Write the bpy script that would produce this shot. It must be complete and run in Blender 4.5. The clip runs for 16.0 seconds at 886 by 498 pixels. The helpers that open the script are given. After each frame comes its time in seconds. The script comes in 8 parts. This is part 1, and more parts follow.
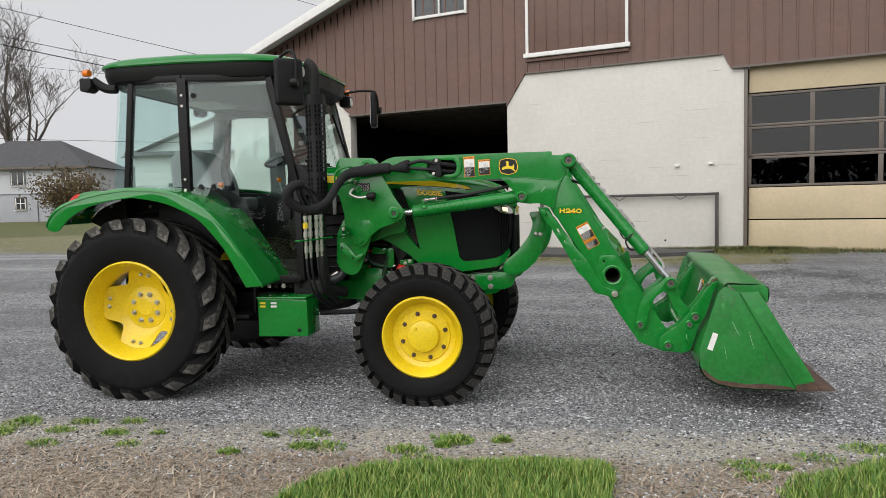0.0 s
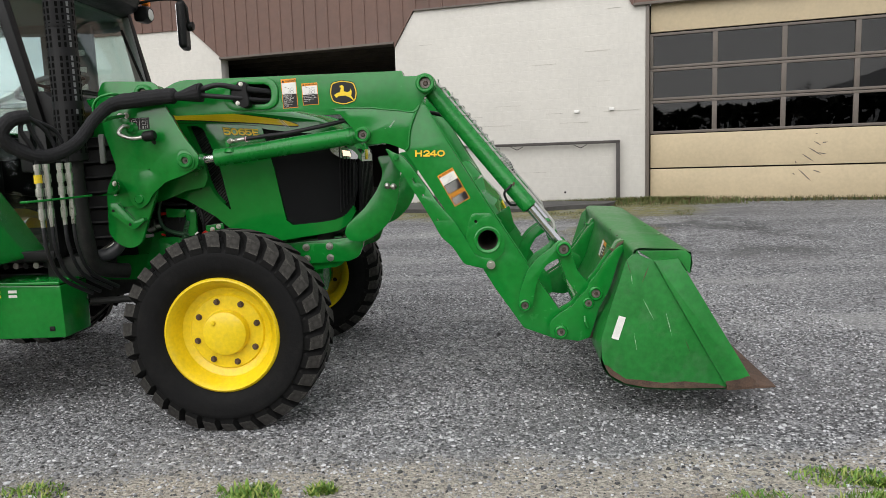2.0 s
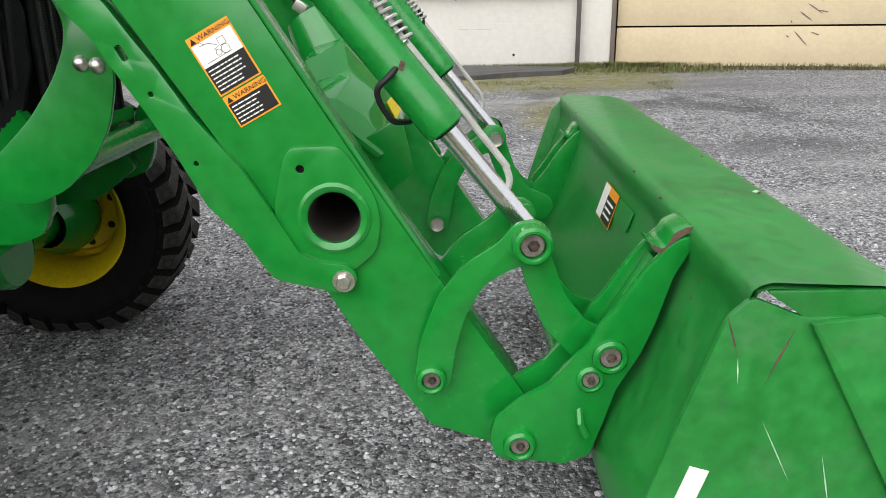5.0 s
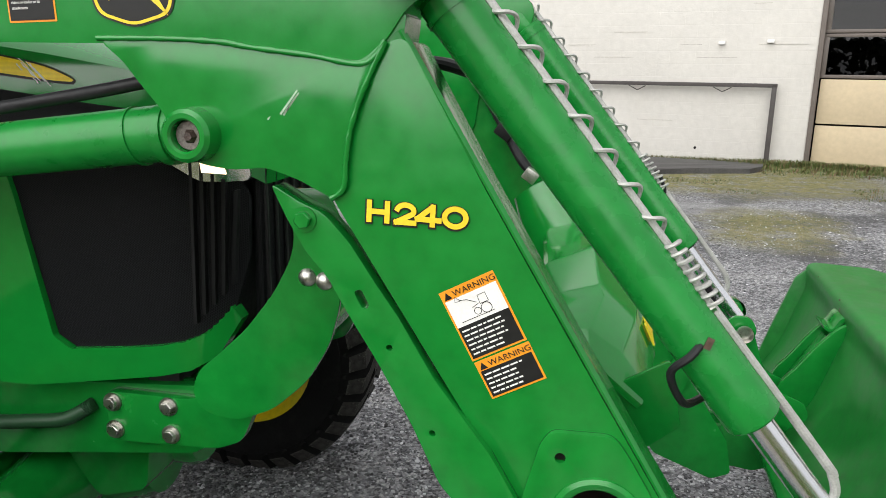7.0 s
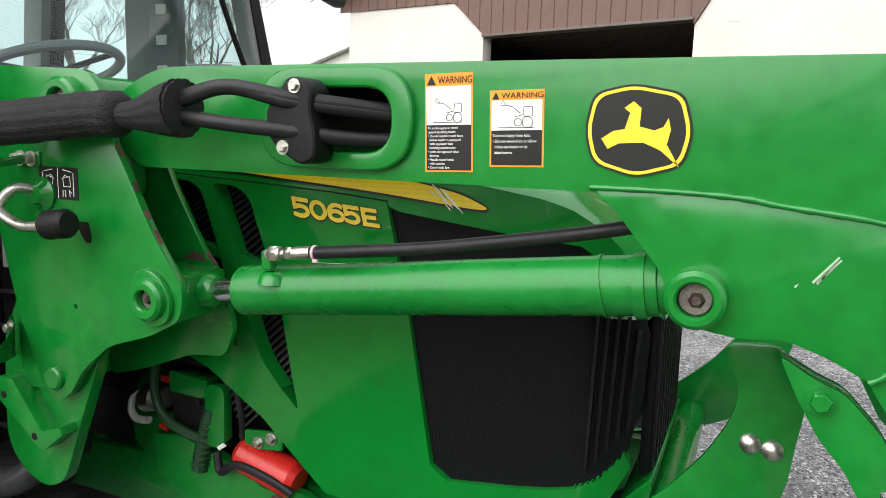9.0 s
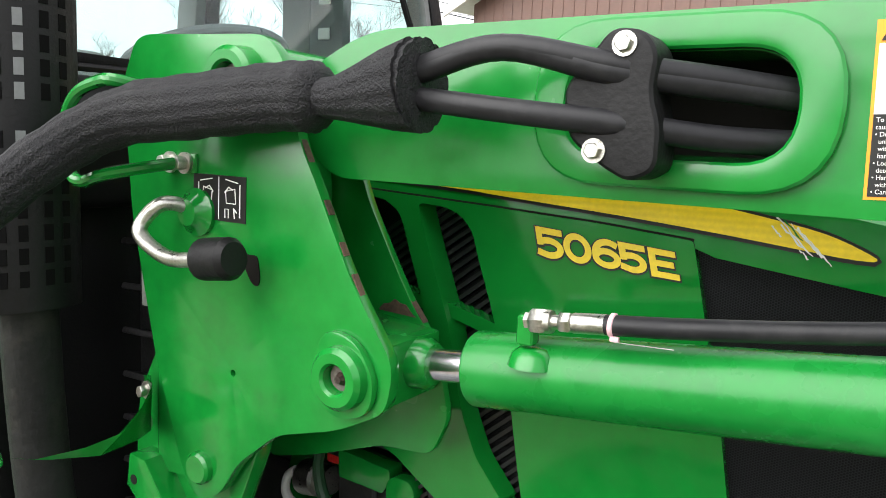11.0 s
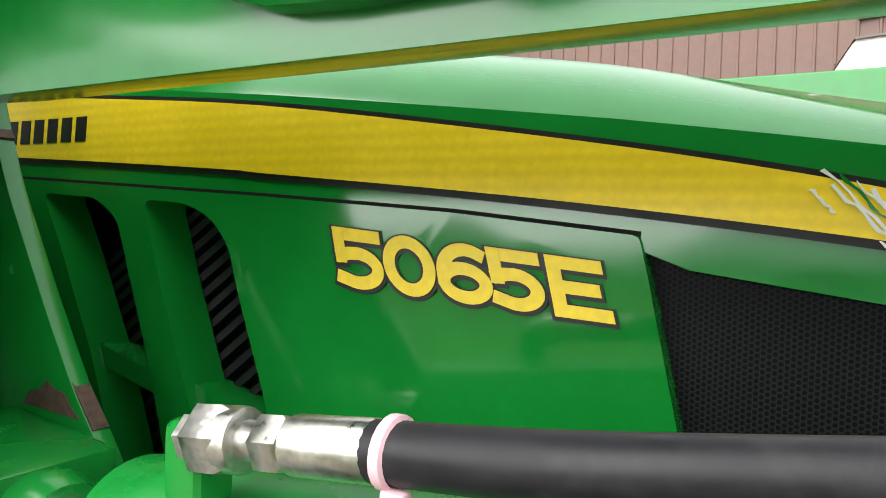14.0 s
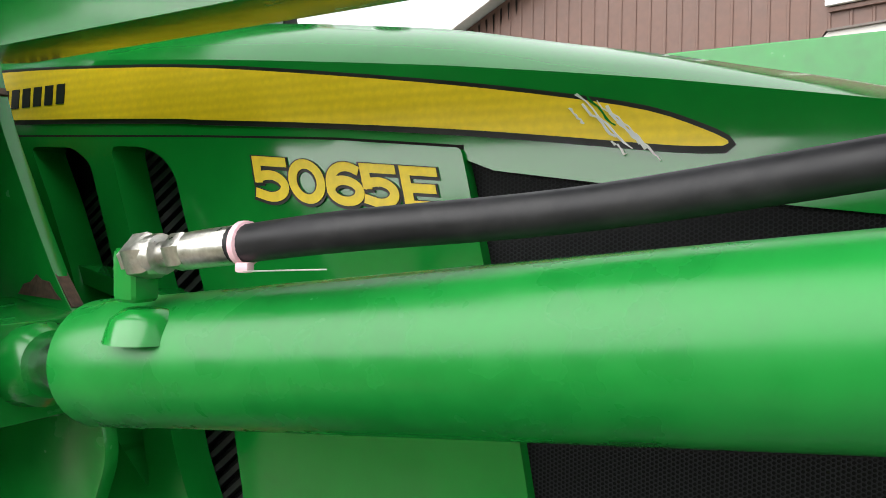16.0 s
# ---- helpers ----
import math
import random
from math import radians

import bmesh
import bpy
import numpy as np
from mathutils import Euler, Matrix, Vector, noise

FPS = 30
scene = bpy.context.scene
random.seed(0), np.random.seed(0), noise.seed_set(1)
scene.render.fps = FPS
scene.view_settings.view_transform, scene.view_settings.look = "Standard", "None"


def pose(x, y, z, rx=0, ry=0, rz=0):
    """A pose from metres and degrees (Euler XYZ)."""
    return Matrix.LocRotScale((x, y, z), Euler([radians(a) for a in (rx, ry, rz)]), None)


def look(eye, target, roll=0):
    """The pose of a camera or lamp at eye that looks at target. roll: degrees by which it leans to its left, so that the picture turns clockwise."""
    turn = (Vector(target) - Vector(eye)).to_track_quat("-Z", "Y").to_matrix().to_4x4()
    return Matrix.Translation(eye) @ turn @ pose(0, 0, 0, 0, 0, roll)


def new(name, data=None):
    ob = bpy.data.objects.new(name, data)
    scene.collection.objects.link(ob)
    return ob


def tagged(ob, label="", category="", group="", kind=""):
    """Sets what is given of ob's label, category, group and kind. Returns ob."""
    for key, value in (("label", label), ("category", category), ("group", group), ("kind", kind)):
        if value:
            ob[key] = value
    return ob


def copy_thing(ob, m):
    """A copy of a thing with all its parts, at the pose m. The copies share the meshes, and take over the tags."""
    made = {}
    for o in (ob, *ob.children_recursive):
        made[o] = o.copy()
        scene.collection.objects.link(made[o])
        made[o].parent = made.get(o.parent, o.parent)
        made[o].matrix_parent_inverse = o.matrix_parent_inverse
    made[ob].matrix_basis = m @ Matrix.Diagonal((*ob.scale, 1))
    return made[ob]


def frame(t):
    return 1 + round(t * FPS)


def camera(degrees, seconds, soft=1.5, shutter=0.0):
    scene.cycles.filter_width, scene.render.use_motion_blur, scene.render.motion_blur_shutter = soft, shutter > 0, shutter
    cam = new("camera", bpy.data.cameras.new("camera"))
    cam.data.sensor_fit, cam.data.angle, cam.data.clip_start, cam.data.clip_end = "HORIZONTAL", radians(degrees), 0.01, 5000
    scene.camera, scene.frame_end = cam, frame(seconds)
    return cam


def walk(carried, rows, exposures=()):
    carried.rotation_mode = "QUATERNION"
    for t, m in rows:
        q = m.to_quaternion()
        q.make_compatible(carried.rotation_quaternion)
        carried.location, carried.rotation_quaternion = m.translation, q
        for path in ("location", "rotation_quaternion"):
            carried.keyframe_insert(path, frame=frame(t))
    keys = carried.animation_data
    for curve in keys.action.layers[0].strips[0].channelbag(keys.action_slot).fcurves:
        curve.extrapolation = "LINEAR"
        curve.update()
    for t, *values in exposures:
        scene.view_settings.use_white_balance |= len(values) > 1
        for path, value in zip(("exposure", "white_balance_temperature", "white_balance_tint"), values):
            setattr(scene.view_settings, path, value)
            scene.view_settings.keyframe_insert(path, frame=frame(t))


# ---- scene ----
cam = camera(62.5, 16.0, soft=0.5)
PATH = [
    (0, (3.33, -5.943, 1.412), (2.967, -3.981, 1.286), -1.2),
    (0.5, (3.474, -5.734, 1.434), (3.129, -3.769, 1.291), -1.5),
    (1, (3.528, -5.357, 1.382), (3.253, -3.383, 1.206), -1.6),
    (1.5, (3.536, -4.915, 1.366), (3.343, -2.936, 1.151), -1.7),
    (2, (3.561, -4.473, 1.323), (3.444, -2.493, 1.069), -1.9),
    (2.5, (3.613, -4.039, 1.326), (3.587, -2.063, 1.019), -1.8),
    (3, (3.639, -3.538, 1.256), (3.719, -1.572, 0.895), -1.2),
    (3.2, (3.651, -3.36, 1.251), (3.759, -1.401, 0.863), -1.1),
    (5.3, (3.77, -1.938, 1.277), (3.764, -0.042, 0.641), -0.7),
    (5.5, (3.735, -1.898, 1.322), (3.698, 0.002, 0.699), -0.5),
    (6, (3.663, -1.817, 1.396), (3.539, 0.093, 0.817), 0.2),
    (6.5, (3.592, -1.727, 1.47), (3.364, 0.189, 0.942), 0.9),
    (7, (3.524, -1.663, 1.537), (3.153, 0.248, 1.077), 1.0),
    (7.5, (3.444, -1.63, 1.583), (2.904, 0.257, 1.197), 1.2),
    (8, (3.332, -1.642, 1.63), (2.654, 0.209, 1.291), 1.4),
    (8.5, (3.165, -1.647, 1.635), (2.422, 0.185, 1.332), 1.6),
    (9, (3.006, -1.667, 1.648), (2.217, 0.146, 1.348), 1.7),
    (9.5, (2.893, -1.642, 1.647), (2.039, 0.141, 1.346), 1.9),
    (10, (2.798, -1.564, 1.638), (1.832, 0.162, 1.346), 2.5),
    (10.2, (2.743, -1.533, 1.639), (1.749, 0.177, 1.342), 2.7),
    (12.3, (2.395, -1.0, 1.554), (1.277, 0.65, 1.391), 2.8),
    (12.5, (2.386, -0.965, 1.545), (1.29, 0.702, 1.401), 2.6),
    (13, (2.381, -0.876, 1.52), (1.329, 0.82, 1.406), 2.2),
    (13.5, (2.394, -0.825, 1.523), (1.371, 0.891, 1.42), 1.8),
    (14, (2.439, -0.813, 1.524), (1.433, 0.914, 1.452), 1.6),
    (14.5, (2.491, -0.829, 1.517), (1.498, 0.906, 1.468), 1.4),
    (15, (2.543, -0.85, 1.509), (1.551, 0.886, 1.466), 1.1),
    (15.5, (2.578, -0.888, 1.48), (1.588, 0.848, 1.425), 0.9),
    (16, (2.607, -0.916, 1.458), (1.624, 0.824, 1.385), 0.6),
]
EXPOSURE = [(0, 0.1), (1.5, 0.12), (3, 0.28), (5.5, 0.68), (7, 0.55), (8.5, 0.64), (9.5, 0.99), (10, 1.12), (12.5, 1.57), (14.5, 1.42), (15.2, 1.35), (16, 1.15)]
walk(cam, [(t, look(eye, target, roll)) for t, eye, target, roll in PATH], EXPOSURE)

# ---- light: an overcast sky ----
world = bpy.data.worlds.new("overcast")
scene.world = world
world.use_nodes = True
wn, wl = world.node_tree.nodes, world.node_tree.links
sky = wn.new("ShaderNodeTexSky")
sky.sky_type, sky.sun_disc = "NISHITA", False
sky.sun_elevation, sky.sun_rotation = radians(42), radians(200)
sky.air_density, sky.dust_density = 1.0, 3.0
grey = wn.new("ShaderNodeHueSaturation")
grey.inputs["Saturation"].default_value = 0.06
wl.new(sky.outputs[0], grey.inputs["Color"])
cloud = wn.new("ShaderNodeMix")
cloud.data_type = "RGBA"
cloud.inputs[0].default_value = 0.8
cloud.inputs[7].default_value = (7.3, 7.35, 7.6, 1)
wl.new(grey.outputs[0], cloud.inputs[6])
wl.new(cloud.outputs[2], wn["Background"].inputs["Color"])
wn["Background"].inputs["Strength"].default_value = 0.098
sun = new("sun", bpy.data.lights.new("sun", "SUN"))
sun.data.energy, sun.data.angle, sun.data.color = 2.4, radians(80), (1, 0.98, 0.95)
sun.matrix_world = look((0, 0, 19.4), (8, 20, 0))


# ---- materials ----
def mat(name, color, rough=0.5, metal=0.0, vary=0.12, scale=6.0, bump=0.0, bump_scale=60.0, coat=0.0, second=None, dirt=0.0, dirt_color=(0.16, 0.13, 0.1), rough_vary=0.1, spec=0.5, chips=0.0):
    """A painted, cast or moulded surface: colour varied at two scales, with dust, fine relief and uneven gloss."""
    m = bpy.data.materials.new(name)
    m.use_nodes = True
    n, l = m.node_tree.nodes, m.node_tree.links
    b = n["Principled BSDF"]
    b.inputs["Roughness"].default_value, b.inputs["Metallic"].default_value = rough, metal
    b.inputs["Specular IOR Level"].default_value = spec
    b.inputs["Coat Weight"].default_value, b.inputs["Coat Roughness"].default_value = coat, 0.12
    tc = n.new("ShaderNodeTexCoord")
    big, fine = n.new("ShaderNodeTexNoise"), n.new("ShaderNodeTexNoise")
    for node, s, d in ((big, scale, 5), (fine, scale * 11, 4)):
        node.inputs["Scale"].default_value, node.inputs["Detail"].default_value = s, d
        l.new(tc.outputs["Object"], node.inputs["Vector"])
    add = n.new("ShaderNodeMath")
    add.operation = "ADD"
    l.new(big.outputs["Fac"], add.inputs[0]), l.new(fine.outputs["Fac"], add.inputs[1])
    mix = n.new("ShaderNodeMix")
    mix.data_type = "RGBA"
    lo = tuple(max(0, c * (1 - vary * 1.6)) for c in color)
    hi = second if second else tuple(min(1, c * (1 + vary * 1.6)) for c in color)
    mix.inputs[6].default_value, mix.inputs[7].default_value = (*lo, 1), (*hi, 1)
    ramp = n.new("ShaderNodeMapRange")
    ramp.inputs[1].default_value, ramp.inputs[2].default_value = 0.7, 1.3
    l.new(add.outputs[0], ramp.inputs[0]), l.new(ramp.outputs[0], mix.inputs[0])
    out = mix.outputs[2]
    if dirt:
        dn = n.new("ShaderNodeTexNoise")
        dn.inputs["Scale"].default_value, dn.inputs["Detail"].default_value, dn.inputs["Roughness"].default_value = scale * 2.3, 8, 0.7
        l.new(tc.outputs["Object"], dn.inputs["Vector"])
        dr = n.new("ShaderNodeMapRange")
        dr.inputs[1].default_value, dr.inputs[2].default_value, dr.inputs[4].default_value = 0.52, 0.72, dirt
        dm = n.new("ShaderNodeMix")
        dm.data_type = "RGBA"
        dm.inputs[7].default_value = (*dirt_color, 1)
        l.new(dn.outputs["Fac"], dr.inputs[0]), l.new(dr.outputs[0], dm.inputs[0]), l.new(out, dm.inputs[6])
        out = dm.outputs[2]
    if chips:
        cn = n.new("ShaderNodeTexNoise")
        cn.inputs["Scale"].default_value, cn.inputs["Detail"].default_value, cn.inputs["Roughness"].default_value = 11, 9, 0.62
        l.new(tc.outputs["Object"], cn.inputs["Vector"])
        cr = n.new("ShaderNodeMapRange")
        cr.inputs[1].default_value, cr.inputs[2].default_value, cr.inputs[4].default_value = 0.685, 0.70, chips
        cm = n.new("ShaderNodeMix")
        cm.data_type = "RGBA"
        cm.inputs[7].default_value = (0.10, 0.052, 0.03, 1)
        l.new(cn.outputs["Fac"], cr.inputs[0]), l.new(cr.outputs[0], cm.inputs[0]), l.new(out, cm.inputs[6])
        out = cm.outputs[2]
    l.new(out, b.inputs["Base Color"])
    rr = n.new("ShaderNodeMapRange")
    rr.inputs[1].default_value, rr.inputs[2].default_value = 0.7, 1.3
    rr.inputs[3].default_value, rr.inputs[4].default_value = max(0.02, rough - rough_vary), min(1, rough + rough_vary)
    l.new(add.outputs[0], rr.inputs[0]), l.new(rr.outputs[0], b.inputs["Roughness"])
    if bump:
        bn = n.new("ShaderNodeTexNoise")
        bn.inputs["Scale"].default_value, bn.inputs["Detail"].default_value = bump_scale, 6
        l.new(tc.outputs["Object"], bn.inputs["Vector"])
        bp = n.new("ShaderNodeBump")
        bp.inputs["Strength"].default_value, bp.inputs["Distance"].default_value = bump, 0.01
        l.new(bn.outputs["Fac"], bp.inputs["Height"]), l.new(bp.outputs[0], b.inputs["Normal"])
    return m


GREEN = mat("green_paint", (0.005, 0.190, 0.024), 0.21, vary=0.10, scale=2.5, coat=0.25, dirt=0.12, dirt_color=(0.03, 0.18, 0.05), bump=0.025, bump_scale=25, spec=0.45, rough_vary=0.07)
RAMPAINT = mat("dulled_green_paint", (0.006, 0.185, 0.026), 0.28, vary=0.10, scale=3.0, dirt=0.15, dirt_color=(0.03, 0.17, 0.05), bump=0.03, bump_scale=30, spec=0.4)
HOOD = mat("hood_paint", (0.005, 0.185, 0.023), 0.11, vary=0.06, scale=2.0, coat=0.2, dirt=0.08, dirt_color=(0.03, 0.18, 0.05), rough_vary=0.05)
WORN = mat("worn_bucket_paint", (0.012, 0.18, 0.028), 0.42, vary=0.16, scale=3.0, chips=0.9, dirt=0.55, dirt_color=(0.07, 0.19, 0.08), bump=0.12, bump_scale=18, coat=0.15)
YELLOW = mat("yellow_paint", (0.78, 0.56, 0.008), 0.38, vary=0.08, scale=5, coat=0.2, dirt=0.25, dirt_color=(0.5, 0.38, 0.08))
DECAL = mat("yellow_decal", (0.8, 0.58, 0.02), 0.45, vary=0.07, scale=14)
BLACKD = mat("black_decal", (0.012, 0.012, 0.012), 0.4, vary=0.1, spec=0.3)
WHITED = mat("white_label", (0.78, 0.77, 0.74), 0.5, vary=0.05, scale=20)
ORANGE = mat("orange_label", (0.82, 0.3, 0.01), 0.5, vary=0.06, scale=20)
RUBBER = mat("tyre_rubber", (0.005, 0.005, 0.0053), 0.75, vary=0.25, scale=5, bump=0.25, bump_scale=70, dirt=0.12, dirt_color=(0.05, 0.047, 0.042), spec=0.18)
TREAD = mat("dusty_tread", (0.008, 0.008, 0.008), 0.85, vary=0.2, scale=7, bump=0.3, bump_scale=60, dirt=0.25, dirt_color=(0.10, 0.095, 0.09), spec=0.12)
LUGTOP = mat("worn_lug_rubber", (0.045, 0.043, 0.040), 0.9, vary=0.3, scale=4, bump=0.35, bump_scale=80, dirt=0.9, dirt_color=(0.29, 0.27, 0.245), spec=0.15)
PLASTIC = mat("black_plastic", (0.006, 0.006, 0.0066), 0.5, vary=0.15, scale=9, bump=0.1, bump_scale=150, spec=0.25)
IRON = mat("dark_cast_iron", (0.012, 0.0125, 0.012), 0.65, vary=0.3, scale=8, bump=0.25, bump_scale=60, dirt=0.3, dirt_color=(0.06, 0.055, 0.045), spec=0.3)
HOSE = mat("black_hose", (0.012, 0.012, 0.014), 0.48, vary=0.15, scale=12, dirt=0.2, dirt_color=(0.07, 0.07, 0.07), spec=0.3)
SLEEVE = mat("braided_sleeve", (0.013, 0.013, 0.015), 0.62, vary=0.2, scale=20, bump=0.6, bump_scale=320, dirt=0.3, dirt_color=(0.06, 0.06, 0.06), spec=0.3)
CHROME = mat("polished_rod", (0.72, 0.73, 0.75), 0.22, 1.0, vary=0.02, rough_vary=0.03)
ZINC = mat("zinc_steel", (0.55, 0.54, 0.5), 0.35, 1.0, vary=0.15, scale=25, dirt=0.2, dirt_color=(0.3, 0.27, 0.22))
RUST = mat("rusted_steel", (0.080, 0.048, 0.033), 0.8, vary=0.4, scale=14, bump=0.4, bump_scale=50, dirt=0.5, dirt_color=(0.14, 0.098, 0.07))
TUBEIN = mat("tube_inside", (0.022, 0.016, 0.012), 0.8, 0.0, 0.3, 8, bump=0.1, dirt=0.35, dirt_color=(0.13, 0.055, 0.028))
PALEP = mat("pale_plated_steel", (0.42, 0.42, 0.40), 0.5, 0.35, 0.15, 30, dirt=0.2)
GREASE = mat("greasy_pin_end", (0.05, 0.032, 0.026), 0.45, vary=0.5, scale=40, bump=0.5, bump_scale=90, dirt=0.5, dirt_color=(0.16, 0.12, 0.10))
PINEND = mat("bare_pin_steel", (0.17, 0.15, 0.135), 0.5, 0.2, vary=0.3, scale=30, bump=0.2, bump_scale=80, dirt=0.7, dirt_color=(0.10, 0.065, 0.05))
GREYPL = mat("grey_plastic", (0.16, 0.165, 0.17), 0.6, vary=0.1, scale=8)
LINER = mat("pale_cab_moulding", (0.22, 0.225, 0.225), 0.7, vary=0.08, scale=6)
SEATCOV = mat("seat_cover", (0.36, 0.37, 0.37), 0.75, vary=0.08, scale=5)
BEIGE = mat("cab_liner", (0.3, 0.31, 0.3), 0.7, vary=0.1, scale=6)
RED = mat("red_plastic", (0.6, 0.02, 0.015), 0.35, vary=0.1, scale=10)
AMBER = mat("amber_lens", (0.85, 0.2, 0.01), 0.2, vary=0.1, scale=20, coat=0.4)
BROWN = mat("brown_siding", (0.13, 0.072, 0.055), 0.55, vary=0.10, scale=0.8, dirt=0.3, dirt_color=(0.17, 0.10, 0.085))
TAN = mat("tan_door_paint", (0.50, 0.41, 0.27), 0.6, vary=0.05, scale=1.5, dirt=0.12, dirt_color=(0.4, 0.32, 0.22))
BRONZE = mat("bronze_frame", (0.12, 0.1, 0.085), 0.5, vary=0.12, scale=6)
TRIM = mat("white_trim", (0.72, 0.71, 0.69), 0.5, vary=0.06, scale=5)
STEELBAR = mat("dark_pipe", (0.05, 0.043, 0.04), 0.6, vary=0.2, scale=9)
# near-black that paints the shade of openings, gaps and the barn's inside
DEEPSHADE = mat("deep_shade", (0.010, 0.009, 0.008), 0.9, vary=0.2, scale=2, spec=0.15)
CONCRETE = mat("dark_slab", (0.07, 0.068, 0.066), 0.85, vary=0.25, scale=4, bump=0.4, bump_scale=20)
ROOFING = mat("grey_shingle", (0.07, 0.07, 0.075), 0.85, vary=0.2, scale=3, bump=0.3, bump_scale=10)
WHITEROOF = mat("pale_metal_roof", (0.6, 0.62, 0.62), 0.45, vary=0.06, scale=1)
SIDING = mat("pale_siding", (0.50, 0.51, 0.54), 0.6, vary=0.05, scale=0.7)
DARKGL = mat("dark_window", (0.03, 0.033, 0.037), 0.08, vary=0.2, scale=0.6, rough_vary=0.03)
BARK = mat("bark", (0.09, 0.075, 0.065), 0.9, vary=0.3, scale=6, bump=0.4, bump_scale=20)
WOOD = mat("weathered_lumber", (0.33, 0.24, 0.16), 0.8, vary=0.25, scale=4, bump=0.2, bump_scale=30)
PALEPAINT = mat("scuffed_pale_paint", (0.36, 0.50, 0.36), 0.7, vary=0.3, scale=60)
PINK = mat("pink_clamp", (0.72, 0.45, 0.5), 0.5, vary=0.06, scale=20)


def glass_mat(name, tint, rough=0.0, base=0.06):
    m = bpy.data.materials.new(name)
    m.use_nodes = True
    n, l = m.node_tree.nodes, m.node_tree.links
    tr, gl, mx = n.new("ShaderNodeBsdfTransparent"), n.new("ShaderNodeBsdfGlossy"), n.new("ShaderNodeMixShader")
    tr.inputs[0].default_value = (*tint, 1)
    gl.inputs["Roughness"].default_value = 0.02 + rough
    lw, pw, sc = n.new("ShaderNodeLayerWeight"), n.new("ShaderNodeMath"), n.new("ShaderNodeMath")
    lw.inputs[0].default_value = 0.5
    pw.operation, sc.operation = "POWER", "MULTIPLY_ADD"
    pw.inputs[1].default_value, sc.inputs[1].default_value, sc.inputs[2].default_value = 4.0, 0.85, base
    l.new(lw.outputs["Facing"], pw.inputs[0]), l.new(pw.outputs[0], sc.inputs[0])
    l.new(sc.outputs[0], mx.inputs[0]), l.new(tr.outputs[0], mx.inputs[1]), l.new(gl.outputs[0], mx.inputs[2])
    l.new(mx.outputs[0], n["Material Output"].inputs["Surface"])
    return m


GLASS = glass_mat("cab_glass", (0.88, 0.95, 0.94), base=0.035)
PANE = glass_mat("door_pane", (0.11, 0.125, 0.14), rough=-0.02, base=0.030)


# ---- mesh helpers ----
def part(name, bm, material, parent, label="", smooth=True, angle=35):
    bmesh.ops.recalc_face_normals(bm, faces=bm.faces)
    me = bpy.data.meshes.new(name)
    if smooth:
        for f in bm.faces:
            f.smooth = True
        lim = radians(angle)
        for e in bm.edges:
            e.smooth = len(e.link_faces) == 2 and e.calc_face_angle(3) < lim
    bm.to_mesh(me)
    bm.free()
    me.materials.append(material)
    ob = new(name, me)
    ob.parent = parent
    return tagged(ob, label=label)


def thing(name, label, category, group="", at=None, kind=""):
    ob = new(name)
    if at:
        ob.location = at
    return tagged(ob, label=label, category=category, group=group, kind=kind)


def sharp_bevel(bm, width, seg=2, angle=40):
    es = [e for e in bm.edges if len(e.link_faces) == 2 and e.calc_face_angle(0) > radians(angle)]
    if es and width > 0:
        bmesh.ops.bevel(bm, geom=es, offset=width, segments=seg, profile=0.6, affect="EDGES", clamp_overlap=True)


def box(cx, cy, cz, sx, sy, sz, bev=0.0, bm=None, rot=None, seg=2):
    own = bm is None
    b = bmesh.new()
    bmesh.ops.create_cube(b, size=1, matrix=Matrix.Diagonal((sx, sy, sz, 1)))
    if bev:
        sharp_bevel(b, min(bev, 0.45 * min(sx, sy, sz)), seg)
    m = Matrix.Translation((cx, cy, cz)) @ (rot if rot else Matrix())
    bmesh.ops.transform(b, matrix=m, verts=b.verts)
    return b if own else join(bm, b)


def join(bm, other):
    me = bpy.data.meshes.new("tmp")
    other.to_mesh(me)
    other.free()
    bm.from_mesh(me)
    bpy.data.meshes.remove(me)
    return bm


def circle(cx, cz, r, n=24, a0=0, a1=360):
    k = n if a1 - a0 >= 360 else n + 1
    return [(cx + r * math.cos(radians(a0 + (a1 - a0) * i / n)), cz + r * math.sin(radians(a0 + (a1 - a0) * i / n))) for i in range(k)]


def rounded(pts, r, n=5):
    """A closed outline with its corners rounded."""
    out, k = [], len(pts)
    for i in range(k):
        p, a, b = Vector(pts[i]), Vector(pts[i - 1]), Vector(pts[(i + 1) % k])
        ra = r[i] if isinstance(r, (list, tuple)) else r
        d1, d2 = (a - p), (b - p)
        ra = min(ra, 0.48 * d1.length, 0.48 * d2.length)
        s, e = p + d1.normalized() * ra, p + d2.normalized() * ra
        for j in range(n + 1):
            t = j / n
            out.append(tuple((1 - t) ** 2 * s + 2 * t * (1 - t) * p + t * t * e))
    return out


def smooth_line(pts, sub=6, closed=False):
    """Points on a smooth curve through the given ones."""
    v = [Vector(p) for p in pts]
    out, k = [], len(v)
    for i in range(k if closed else k - 1):
        if closed:
            p0, p1, p2, p3 = v[i - 1], v[i], v[(i + 1) % k], v[(i + 2) % k]
        else:
            p0, p1, p2, p3 = v[max(i - 1, 0)], v[i], v[i + 1], v[min(i + 2, k - 1)]
        for j in range(sub):
            t = j / sub
            out.append(0.5 * (2 * p1 + (p2 - p0) * t + (2 * p0 - 5 * p1 + 4 * p2 - p3) * t * t + (3 * p1 - p0 - 3 * p2 + p3) * t ** 3))
    if not closed:
        out.append(v[-1])
    return out


